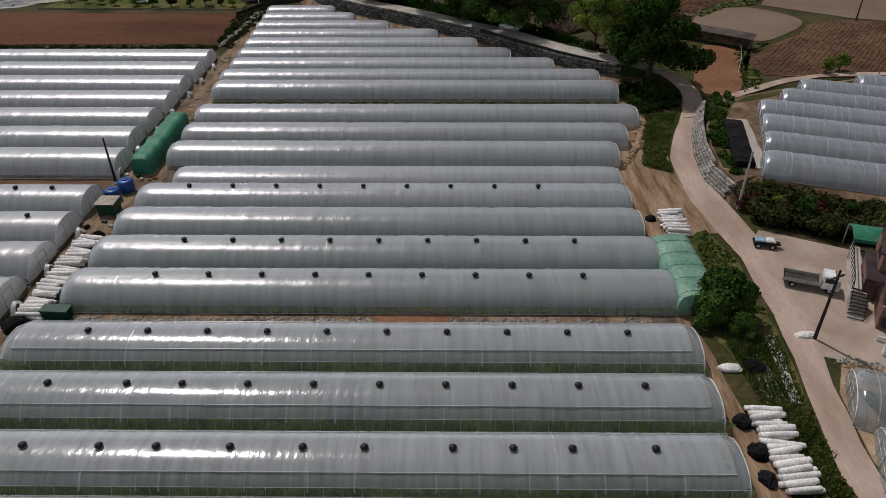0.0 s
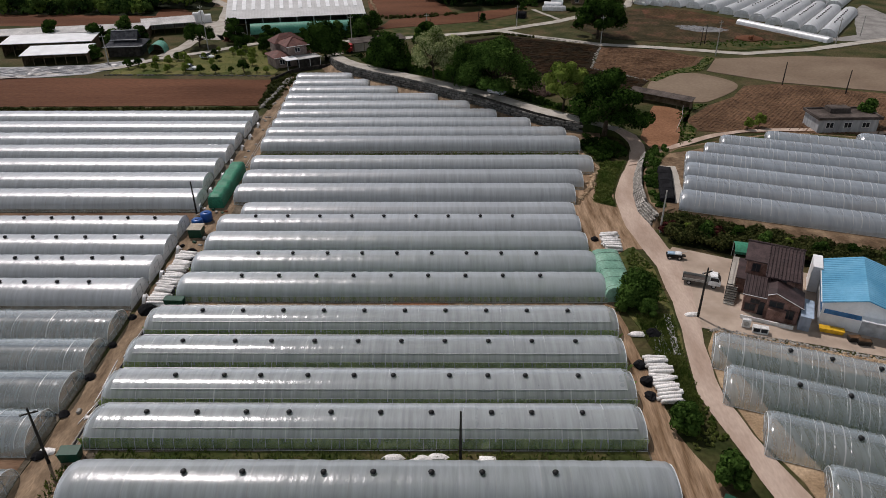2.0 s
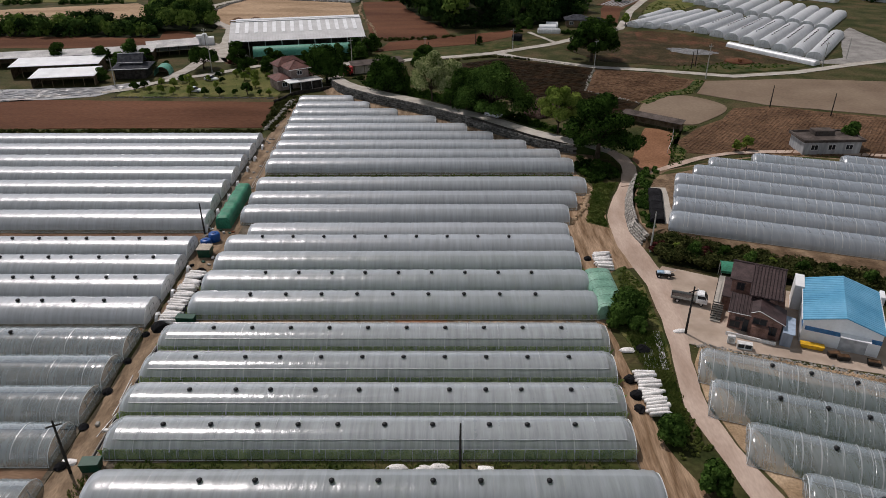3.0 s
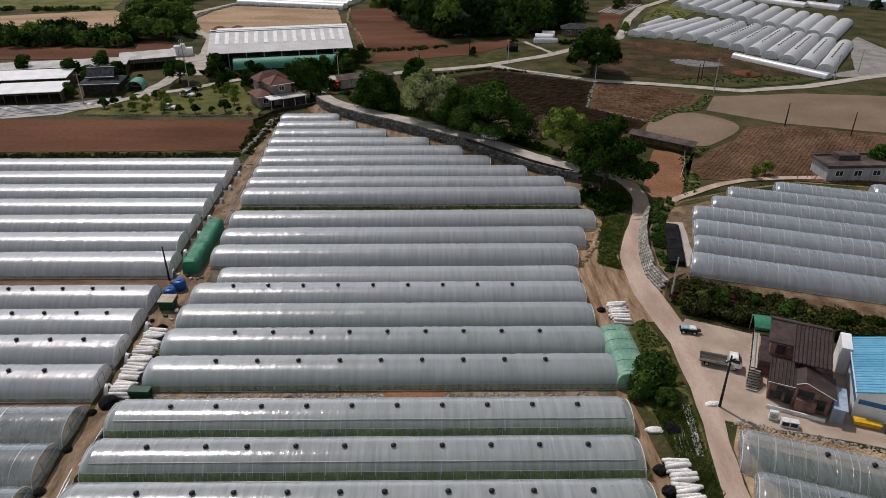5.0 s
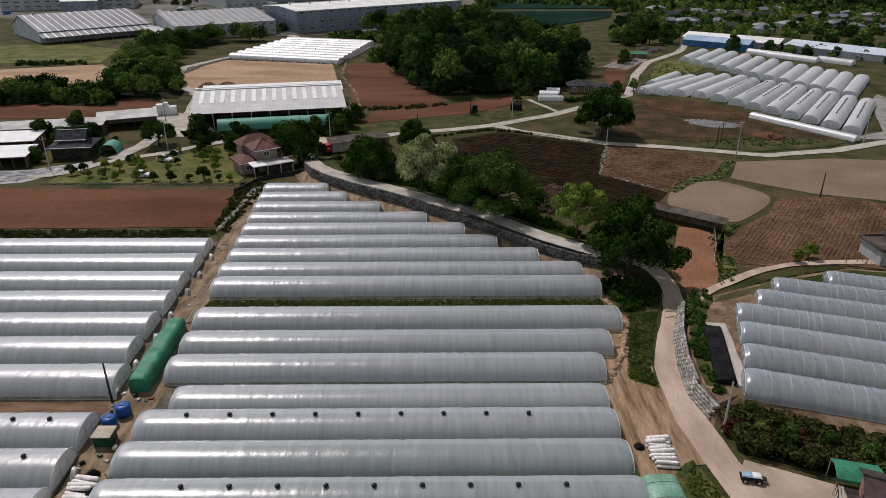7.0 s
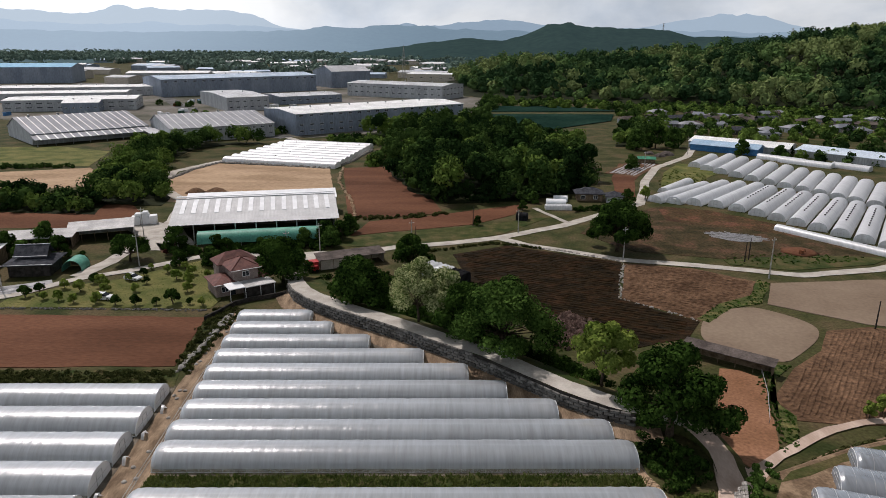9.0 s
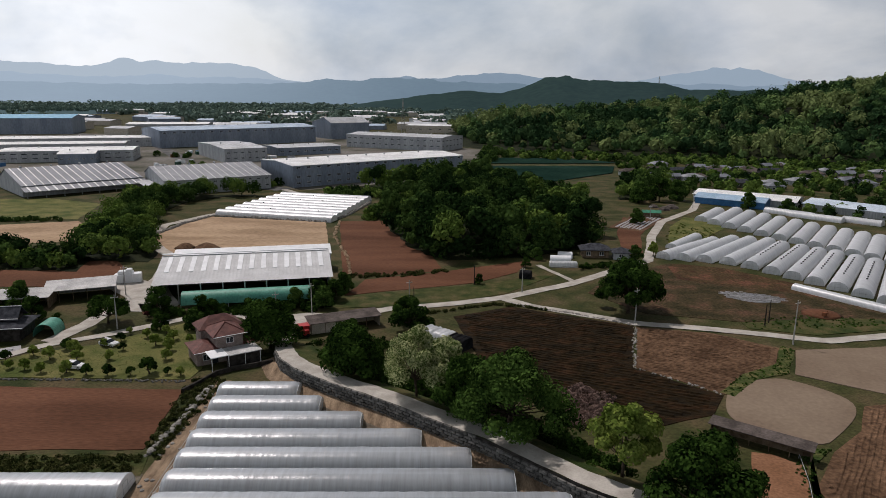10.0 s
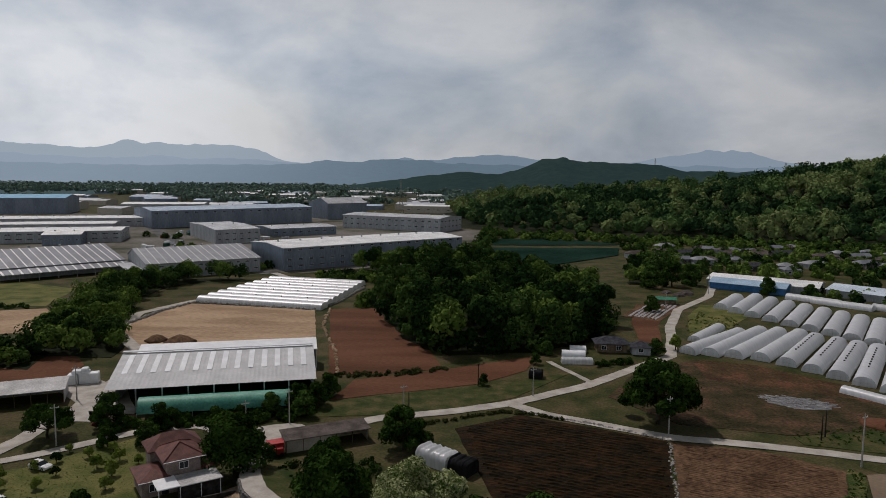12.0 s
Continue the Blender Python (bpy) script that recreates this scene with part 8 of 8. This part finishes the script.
draped("storage_tunnel", "small sagging plastic storage tunnel beside the dark field", 9.4, 184.4, 15.0, 179.6, 4.6, 2.9, "film_pale")
draped("covered_heap", "dark sheet-covered heap beside the field lane", 37.6, 238.6, 41.0, 237.6, 3.4, 2.2, "black_net")
draped("plastic_stack", "low stack under pale plastic sheet by the farmhouse", 49.0, 252.6, 58.0, 252.4, 3.0, 1.6, "film_pale")
# added black block: paints the dark open mouth of the storage tunnel
draped("netted_stack", "black rounded block standing in for the dark mouth of the storage tunnel", 15.2, 179.4, 18.6, 176.8, 4.2, 2.7, "black_net")
draped("netted_stack", "long stack under black netting on the terrace edge", 49.2, 74.6, 52.3, 88.2, 2.5, 0.9, "black_net", TER_Z)
gsd = thing("tool_shed", "arched shed with a pale green sheet roof beside the tunnels", "shed", along(35.6, 47.2, 0, 91.5))
part("cover", Geo().loft([[(x, y, z + .02 * ((i) % 2)) for y, z in arch(2.15, 2.4, 12, 4.5)] for i, x in enumerate(np.linspace(0, 10.6, 22))], closed=False), "pale_green_sheet", gsd, smooth=True)
for x in (0.02, 10.58):
    part("end_panel", Geo().add([(x, y, z) for y, z in arch(2.12, 2.37, 12, 4.5)], [tuple(range(13))]), "pale_green_sheet", gsd)
for k in range(5):
    part("rope", Geo().tube([(2.2 * k + .6, y, z + .03) for y, z in arch(2.17, 2.42, 12, 4.5)], .02, 3), "rubber", gsd)
for x, y, r, h in ((-28.6, 71.6, .95, 1.55), (-29.4, 69.4, .9, 1.4)):
    tk = thing("water_tank", "round blue plastic water tank in the lane", "water tank", along(x, y, 0.03))
    part("barrel", Geo().loft([[(math.cos(a) * q, math.sin(a) * q, z) for a in np.linspace(0, 6.283, 17)[:-1]] for q, z in ((r * .96, 0), (r, .1), (r, .5), (r * 1.03, .55), (r, .6), (r, h - .15), (r * .8, h))], caps=True), "tank_blue", tk, smooth=True)
    part("lid", Geo().tube([(0, 0, h), (0, 0, h + .12)], r * .35, 10), "tank_blue", tk)
bx = thing("pump_box", "dark green pump box with a pale corrugated lid", "box", along(-29.6, 65.4, 0.03))
part("body", Geo().box(0, 0, 0, 2.0, 1.9, 1.5, chamfer=.05), "crate_green", bx)
lid = part("lid", Geo().box(-.15, -.15, 1.5, 2.15, 2.05, 1.58), "wall_cream", bx)
for k in range(6):
    part("rib", Geo().box(-.1 + k * .4, -.16, 1.58, .05 + k * .4, 2.06, 1.62), "wall_cream", lid)
for x, y, w, d, h, a in ((-26.6, 46.0, 2.6, 1.1, 1.0, -3), (-27.2, 18.1, 2.0, 1.3, 1.1, 4), (37.4, 12.4, 2.4, 1.3, 1.2, -30)):
    cr = thing("storage_bin", "dark green storage bin standing in the lane", "bin", along(x, y, 0.03, a))
    part("body", Geo().loft([[(.1, .1, 0), (w - .1, .1, 0), (w - .1, d - .1, 0), (.1, d - .1, 0)], [(0, 0, h), (w, 0, h), (w, d, h), (0, d, h)]], caps=True), "crate_green", cr)
    part("lid", Geo().box(-.06, -.06, h + .01, w + .06, d + .06, h + .1, chamfer=.03), "crate_green", cr)
yc = thing("yellow_skip", "long yellow metal skip before the warehouse", "skip", along(59.4, 40.4, 0.04, -20.5) @ Matrix.Scale(0.8, 4))
part("body", Geo().loft([[(.2, .15, .1), (3.4, .15, .1), (3.4, .95, .1), (.2, .95, .1)], [(0, 0, .8), (3.6, 0, .8), (3.6, 1.1, .8), (0, 1.1, .8)]], caps=True), "yellow_paint", yc)
part("rim", Geo().box(-.05, -.05, .8, 3.65, 1.15, .88), "yellow_paint", yc)
wb = thing("outdoor_unit", "white appliance beside the brick house wall", "appliance", along(50.0, 41.5, 0.04, -17))
part("case", Geo().box(0, 0, 0, 1.0, .5, 1.2, chamfer=.05), "trim_white", wb)
part("grille", Geo().tube([(.5, -.02, .6), (.5, .02, .6)], .35, 12), "pole_grey", wb)
wf = thing("window_crate", "white framed crate standing in the yard", "crate", along(50.9, 40.3, 0.04, -17))
part("frame", Geo().box(0, 0, 0, 1.9, .8, .15).box(0, 0, .75, 1.9, .8, .85).box(0, 0, .15, .1, .8, .75).box(1.8, 0, .15, 1.9, .8, .75).box(.9, 0, .15, 1.0, .8, .75), "trim_white", wf)
part("filling", Geo().box(.1, .1, .15, 1.8, .7, .72), "glass_dark", wf)
for k, (x, y) in enumerate([(66.4, 36.6), (63.0, 37.6), (62.2, 38.2), (70.0, 35.4)]):
    tr = thing("trough", "dark metal trough with soil at the yard edge", "trough", along(x, y, 0.04, -20 + 9 * k))
    part("body", Geo().loft([[(.1, .1, 0), (1.5, .1, 0), (1.5, .8, 0), (.1, .8, 0)], [(0, 0, .6), (1.6, 0, .6), (1.6, .9, .6), (0, .9, .6)]], caps=True), "pole_dark", tr)
    part("soil", Geo().box(.08, .08, .6, 1.52, .82, .68, chamfer=.03), "brown_soil", tr)
pl = thing("steel_sheet_stack", "stack of long grey steel sheets beside the farm road", "sheet stack", along(40.5, 35.6, 0.05, 83))
for k in range(3):
    part("sheet", Geo().box(0, k * .04, k * .06, 8.4, .8 + k * .04, k * .06 + .05), "roof_slate", pl)
rng = np.random.default_rng(77)
for k in range(14):
    solo("steel_pipe", Geo().tube([(0, 0, 0), (rng.uniform(3.5, 5.5), 0, .05)], .04, 5), "galvanised", "galvanised hoop pipe lying in the grass", "pipe", along(37.6 + k * .13, 35.8 + rng.uniform(-.5, .5), .1 + .04 * (k % 3), 88 + rng.uniform(-7, 7)), "loose pipes")
for k in range(16):
    x, y = rng.uniform(-31, -26), rng.choice([rng.uniform(71, 76), rng.uniform(24, 40), rng.uniform(62, 66)])
    g = Geo().box(-.3, -.2, 0, .3, .2, rng.uniform(.12, .4), chamfer=.05)
    solo("crate", g, ("pole_grey", "crate_green", "black_net", "bale_wrap", "rust")[k % 5], "small worn crate lying beside the lane", "crate", along(x, y, .03, rng.uniform(0, 180)), "clutter in the lane")
for k in range(9):
    y = 22.5 + k * 2.6
    solo("plank", Geo().box(0, 0, 0, rng.uniform(1.6, 3.0), .18, .06), "timber", "weathered plank lying along the lane", "plank", along(-27.0 + rng.uniform(-.5, .5), y, .05, 80 + rng.uniform(-14, 14)), "loose planks")
for k in range(7):
    g = Geo()
    rings = [[(math.cos(a) * r * rng.uniform(.7, 1.2), math.sin(a) * r * rng.uniform(.7, 1.2), z) for a in np.linspace(0, 6.283, 9)[:-1]] for z, r in ((0, .7), (.2, .6), (.35, .2))]
    x, y = [(6.5, 18.9), (9.5, 18.8), (11, 19.1), (16.0, 18.7), (36.1, 39.8), (44.4, 44.2), (-29.2, 19.6)][k]
    solo("plastic_sheet", g.loft(rings, caps=True), "bale_wrap", "crumpled bundle of white plastic sheet", "sheet bundle", along(x, y, .05) @ Matrix.Diagonal((1.6, .8, 1, 1)))
tyre = thing("tyre", "black tyre leaning on a greenhouse end", "tyre", along(33.75, 54.6, .45, 60))
part("tread", Geo().tube([(math.cos(a) * .42, 0, math.sin(a) * .42) for a in np.linspace(0, 6.283, 17)], .13, 6, False), "rubber", tyre)
# drain along the lane
for nm, pts in (("drain_channel", [(-26.9, 20.5), (-27.2, 44.5)]), ("drain_channel", [(-27.9, 94.5), (-29.6, 158.5)])):
    (xa, ya), (xb, yb) = pts
    for o in (-.22, .22):
        structure("drain_kerb", Geo().tube([(xa + o, ya, .06), (xb + o, yb, .06)], .08, 4), "pale_concrete")
    structure("drain_bed", Geo().box(xa - .14, ya, .035, xa + .14, yb, .042), "black_net") if abs(xa - xb) < .4 else None
# dirt heaps on the bare field
for x, y, r, h, mt in ((-70.5, 274, 5.5, 2.6, "brown_soil"), (-79, 277, 4.0, 1.9, "brown_soil"), (112, 203, 5, 1.0, "red_soil"), (106, 337, 3, 1, "brown_soil")):
    rings = [[(math.cos(a) * r * q * rng.uniform(.85, 1.12), math.sin(a) * r * q * rng.uniform(.85, 1.12), h * z) for a in np.linspace(0, 6.283, 19)[:-1]] for q, z in ((1, -.02), (.75, .35), (.45, .75), (.15, 1))]
    solo("soil_mound", Geo().loft(rings, caps=True), mt, "heap of dug earth on the bare ground", "soil heap", along(x, y, 0.03), smooth=True)
# crumpled mulch film on the field by the tunnels
for k in range(15):
    o = (k - 7) * .62
    half = 8.5 * math.sqrt(1 - (o / 5.0) ** 2) * rng.uniform(.75, 1.1)
    ca, sa = math.cos(radians(-24)), math.sin(radians(-24))
    pts = []
    for q in np.linspace(-1, 1, 12):
        u, v = q * half + rng.uniform(-.5, .5), o + .9 * q * q + rng.uniform(-.12, .12)
        pts.append((100.3 + u * ca - v * sa, 217.2 + u * sa + v * ca, .1))
    solo("mulch_strip", Geo().tube(pts, [.04 + .10 * abs(math.sin(i * 1.3 + k)) for i in range(12)], 5), "mulch_film", "strip of torn grey mulch film on the soil", "mulch film", group="mulch strips")
dg = thing("excavator", "small rusty red digger on the field by the tunnels", "excavator", along(111, 200, 0.05, 30) @ Matrix.Scale(0.75, 4))
part("cab", Geo().box(-.6, -.6, .6, .6, .6, 1.9, chamfer=.1), "rust", dg)
for y in (-.7, .45):
    part("track", Geo().box(-1, y, 0, 1, y + .3, .5, chamfer=.12), "rubber", dg)
part("arm", Geo().tube([(.5, 0, 1.3), (1.6, 0, 2.2), (2.4, 0, .6)], .12, 5), "rust", dg)


# ---- stones, kerbs and block walls ----
def stone_rows(name, line, n, size, material, label):
    rg = np.random.default_rng(len(line) * 13 + n)
    g = Geo()
    p = np.array(line, float)
    s = np.r_[0, np.cumsum(np.linalg.norm(np.diff(p, axis=0), axis=1))]
    for t in rg.uniform(0, s[-1], n):
        x, y = np.interp(t, s, p[:, 0]) + rg.normal() * .25, np.interp(t, s, p[:, 1]) + rg.normal() * .25
        q = size * rg.uniform(.5, 1.3)
        rings = [[(x + math.cos(a) * q * f * rg.uniform(.75, 1.2), y + math.sin(a) * q * f * rg.uniform(.75, 1.2), z * q) for a in (0, 1.05, 2.1, 3.14, 4.2, 5.2)] for f, z in ((1, 0), (.9, .5), (.45, .9))]
        g.loft(rings, caps=True)
    return solo(name, g, material, label, "stones", kind="stuff")


stone_rows("field_stones", [(32, 210.6), (46.5, 203.0), (60.2, 194.2)], 110, .36, "block_stone", "row of pale stones along the field edge")
stone_rows("field_stones", [(60.6, 193.4), (53.0, 167.0), (66.2, 154.0)], 110, .24, "block_stone", "row of pale stones along the field edge")
stone_rows("field_stones", [(-99, 300), (-96, 325), (-89.5, 343.0), (-36, 329.0), (-29, 345), (-22, 384)], 300, .8, "block_stone", "row of stones along the bare field")
stone_rows("field_stones", [(-30.5, 331), (-28.5, 300), (-18.5, 262), (-15, 240)], 120, .5, "dirt", "row of stones along the soil field")
stone_rows("lane_stones", [(-33.6, 131), (-32.6, 140), (-31.8, 157)], 130, .5, "block_stone", "pile of pale stones along the lane")
stone_rows("edge_stones", [(34.6, 78), (37.8, 84), (40.6, 92), (39.8, 100)], 130, .4, "dirt", "brown rubble beside the tunnels")
stone_rows("edge_stones", [(-84, 160.6), (-60, 160.2), (-38, 159.6)], 260, .22, "wall_block", "low stone edging of the lawn")
stone_rows("edge_stones", [(45.6, 41.2), (53, 38.8), (68, 33.8)], 420, .13, "block_stone", "low stone edging of the yard")
stone_rows("edge_stones", [(45.8, 40.6), (53, 38.2), (70, 32.6)], 420, .15, "dirt", "loose rubble below the yard edge")
stone_rows("terrace_rubble", [(52.5, 93), (53.6, 87), (51.6, 80)], 80, .35, "dirt", "rubble along the terrace tunnels")
stone_rows("gravel_row", [(-24, 45.9), (4, 45.9)], 260, .22, "block_stone", "pale gravel and rubble between the tunnels")
stone_rows("gravel_row", [(12, 45.9), (31, 45.9)], 240, .18, "block_stone", "pale gravel and rubble between the tunnels")

pts = tufts(np.r_[scatter([(-24, 18.3), (32.5, 18.3), (32.5, 19.9), (-24, 19.9)], 260, rng), scatter([(-26.5, 97.4), (39, 97.4), (39, 101), (-26.5, 101)], 2600, rng), scatter([(37.8, 25.5), (39.8, 25), (41.5, 44), (37, 44)], 1900, rng), scatter([(40.8, 77), (41.2, 81), (44, 89.7), (47, 97), (42.2, 96), (39.4, 86), (37.8, 79)], 1200, rng), scatter([(-27.4, 8), (-25.6, 8), (-26, 18), (-27.2, 18)], 90, rng)], .04, .34, rng, 4)
tagged(new("verge_grass", quads("verge_grass", pts, "grass_blade")), "rough green grass on the verges", "grass", kind="stuff")
lawn_pts = scatter([(-84, 161.8), (-37.6, 161.0), (-40, 180), (-49.9, 194), (-64.6, 179), (-76, 174), (-84, 166)], 1300, rng)
tagged(new("lawn_grass", quads("lawn_grass", tufts(lawn_pts, .05, .15, rng, 3), "grass_blade")), "uneven grass of the house garden", "grass", kind="stuff")
# ploughed ridges
def furrows(name, poly, ang, gap, h, material, label):
    p = np.array(poly)
    c = p.mean(0)
    R = max(np.linalg.norm(p - c, axis=1)) + 2
    d = np.array([math.cos(radians(ang)), math.sin(radians(ang))])
    nrm = np.array([-d[1], d[0]])
    g = Geo()
    for o in np.arange(-R, R, gap):
        ts = np.linspace(-R, R, int(2 * R / 1.3))
        row = c + nrm * o + d * ts[:, None]
        ok = inside(poly, row[:, 0], row[:, 1])
        if material in ("brown_soil", "dark_soil"):
            ok = ok & (RNG.random(len(ts)) > .012)
        run = []
        for i in range(len(ts) + 1):
            if i < len(ts) and ok[i]:
                run.append(row[i] + nrm * .12 * math.sin(ts[i] * .35 + o))
            elif run:
                if len(run) > 2:
                    rings = []
                    for q in run:
                        hh = h * (0.35 + .9 * RNG.random())
                        w = gap * (.24 + .2 * RNG.random())
                        rings.append([(*(q - nrm * w), .03), (*(q - nrm * w * .3), .03 + hh), (*(q + nrm * w * .3), .03 + hh), (*(q + nrm * w), .03)])
                    g.loft(rings, closed=False)
                run = []
    return solo(name, g, material, label, "furrows", kind="stuff")


furrows("plough_ridges", [(61.5, 191.6), (77.0, 187.4), (87.5, 178.0), (82.0, 168.6), (73.0, 162.6), (66.6, 155.2), (54.6, 167.2)], -28, .8, .2, "brown_soil", "ploughed ridges of brown soil")
furrows("plough_ridges", [(90.4, 148.0), (100, 149.6), (135, 134), (128, 110), (104, 111), (85, 115.2), (75.0, 114.6), (67.6, 116), (68.2, 122.3), (76.2, 131.6), (84.5, 138.8)], 53, .8, .14, "brown_soil", "ploughed ridges of brown soil")
furrows("dark_crop", [(18, 200), (31.6, 207), (59, 192.4), (51.8, 166.8), (64.8, 153.6), (60.0, 146.4), (50, 142.4), (38, 153.4), (23.4, 166)], -25, 1.3, .26, "dark_soil", "rows of a dark low crop")
furrows("red_rows", [(-110, 157.2), (-38.2, 154.7), (-36.6, 134.4), (-110, 133.2)], 0.5, 1.5, .04, "red_soil", "shallow ridges in red soil")
furrows("mulch_rows", [(-128, 153.5), (-99, 160.2), (-91, 162.6), (-80, 175.5), (-81.6, 177.4), (-93.6, 170.6), (-128, 166.6)], 12, 1.3, .3, "mulch_film", "film-covered planting rows")
furrows("garden_rows", [(-63, 201.6), (-55.6, 199.8), (-56.6, 207.4), (-67, 209.4)], 20, 1.0, .2, "tan_soil", "garden rows of bare soil")

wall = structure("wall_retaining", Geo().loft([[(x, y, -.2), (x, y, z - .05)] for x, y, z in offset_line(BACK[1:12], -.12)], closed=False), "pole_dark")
BLOCKS = []
for k in range(5):
    rg = np.random.default_rng(90 + k)
    g = Geo()
    w, h = .69, .245
    rings = []
    for yy, f in ((.0, 1.0), (-.22, .97), (-.32 - .05 * rg.random(), .82)):
        rings.append([(sx * w * f + rg.uniform(-.02, .02), yy, sz * h * f + rg.uniform(-.015, .015)) for sx, sz in ((-1, -1), (1, -1), (1, 1), (-1, 1))])
    g.loft(rings, caps=True)
    BLOCKS.append((g.mesh("stone_block", "wall_block"), g.mesh("stone_block", "block_stone")))


def block_wall(line, parent, course, width, most=300, pale=0, batter=0.0):
    p = np.array(line, float)
    s = np.r_[0, np.cumsum(np.linalg.norm(np.diff(p[:, :2], axis=0), axis=1))]
    made = 0
    for c in range(8):
        for i in range(int(s[-1] / width)):
            t = (i + .5 + .5 * (c % 2)) * width
            if t > s[-1] - .3 or made >= most:
                continue
            x, y, top = (np.interp(t, s, p[:, k]) for k in range(3))
            z = (c + .5) * course
            if z + course * .5 > top + .22:
                continue
            j = min(max(np.searchsorted(s, t) - 1, 0), len(p) - 2)
            dx, dy = p[j + 1, 0] - p[j, 0], p[j + 1, 1] - p[j, 1]
            m = along(x, y, z, math.degrees(math.atan2(dy, dx))) @ Matrix.Translation((0, -batter * max(top - z, 0), 0)) @ Matrix.Diagonal((width / 1.5, 1, course / .56, 1))
            part("stone_block", BLOCKS[(i * 3 + c) % 5][pale], "", parent, m=m)
            made += 1


block_wall(offset_line(BACK[1:12], -.14), wall, .56, 1.62, 300)
wall_t = structure("wall_terrace", Geo().loft([[(x - .7, y, -.2), (x, y, TER_Z)] for x, y in [(51.3, 96.6), (48.3, 88.0), (46.7, 81.0), (46.0, 74.9), (46.7, 70.2)]], closed=False), "block_stone")
block_wall([(51.0, 96.7, TER_Z + .4), (48.0, 88.1, TER_Z + .4), (46.4, 81.1, TER_Z + .4), (45.7, 74.8, TER_Z + .4), (46.6, 69.7, TER_Z + .2)], wall_t, .42, .95, 200, 1, .42)

# black sheet and odds and ends along the tunnel ends by the lane
rng = np.random.default_rng(515)
for k in range(11):
    y = 22.0 + k * 3.4 + rng.uniform(-.6, .6)
    w, ln = rng.uniform(.35, .6), rng.uniform(1.6, 2.8)
    rings = [[(math.cos(a) * w * (1 + .2 * rng.normal()), t * ln, max(math.sin(a), 0) * rng.uniform(.15, .4)) for a in np.linspace(0, 3.1416, 7)] for t in np.linspace(0, 1, 6)]
    solo("black_sheet", Geo().loft(rings, closed=False), "black_net", "crumpled black plastic sheet lying along the lane", "sheet", along(-26.2 + rng.uniform(-.3, .3), y, .04, rng.uniform(-8, 8)), "sheets along the lane", smooth=True)
for k in range(26):
    y = rng.uniform(94, 156)
    x = -27.6 - (y - 94) * .03 + rng.uniform(-3.2, .2)
    solo("stone", Geo().loft([[(math.cos(a) * q * rng.uniform(.8, 1.2), math.sin(a) * q * rng.uniform(.8, 1.2), z) for a in np.linspace(0, 6.283, 8)[:-1]] for q, z in ((.35, 0), (.32, .15), (.12, .26))], caps=True), "block_stone", "grey field stone lying in the lane", "stone", along(x, y, .03), "stones in the lane")
for k, (x, y0, y1) in enumerate(((-32.6, 74.6, 125), (-31.2, 46, 70))):
    for j in range(int((y1 - y0) / 7)):
        y = y0 + j * 7 + rng.uniform(-1, 1)
        pts = [(0, 0, 0), (.1, .3, .7 + rng.uniform(0, .4)), (.05, .9, .9 + rng.uniform(0, .5)), (-.1, 1.5, .5), (0, 1.9, 0)]
        solo("loose_film", Geo().loft([[(p[0] + o, p[1] * rng.uniform(.9, 1.1), p[2] * rng.uniform(.8, 1.1)) for p in pts] for o in (0, .25, .5)], closed=False), "film_pale", "loose milky film hanging at a tunnel end", "film sheet", along(x + 1.3, y, .03), "loose film by the lane", smooth=True)
furrows("mulch_row", [(87, 320.5), (96.9, 313), (115, 342), (106.6, 353.6)], 58, 1.7, .28, "mulch_film", "film-covered planting rows")
solo("field_rail", Geo().tube([(68.6, 130.6, .75), (65.9, 122.4, .75), (62.4, 114.2, .75)], .05, 5).tube([(68.6, 130.6, 0), (68.6, 130.6, .75)], .05, 5).tube([(65.9, 122.4, 0), (65.9, 122.4, .75)], .05, 5).tube([(62.4, 114.2, 0), (62.4, 114.2, .75)], .05, 5), "galvanised", "low pale rail along the clay field", "rail")
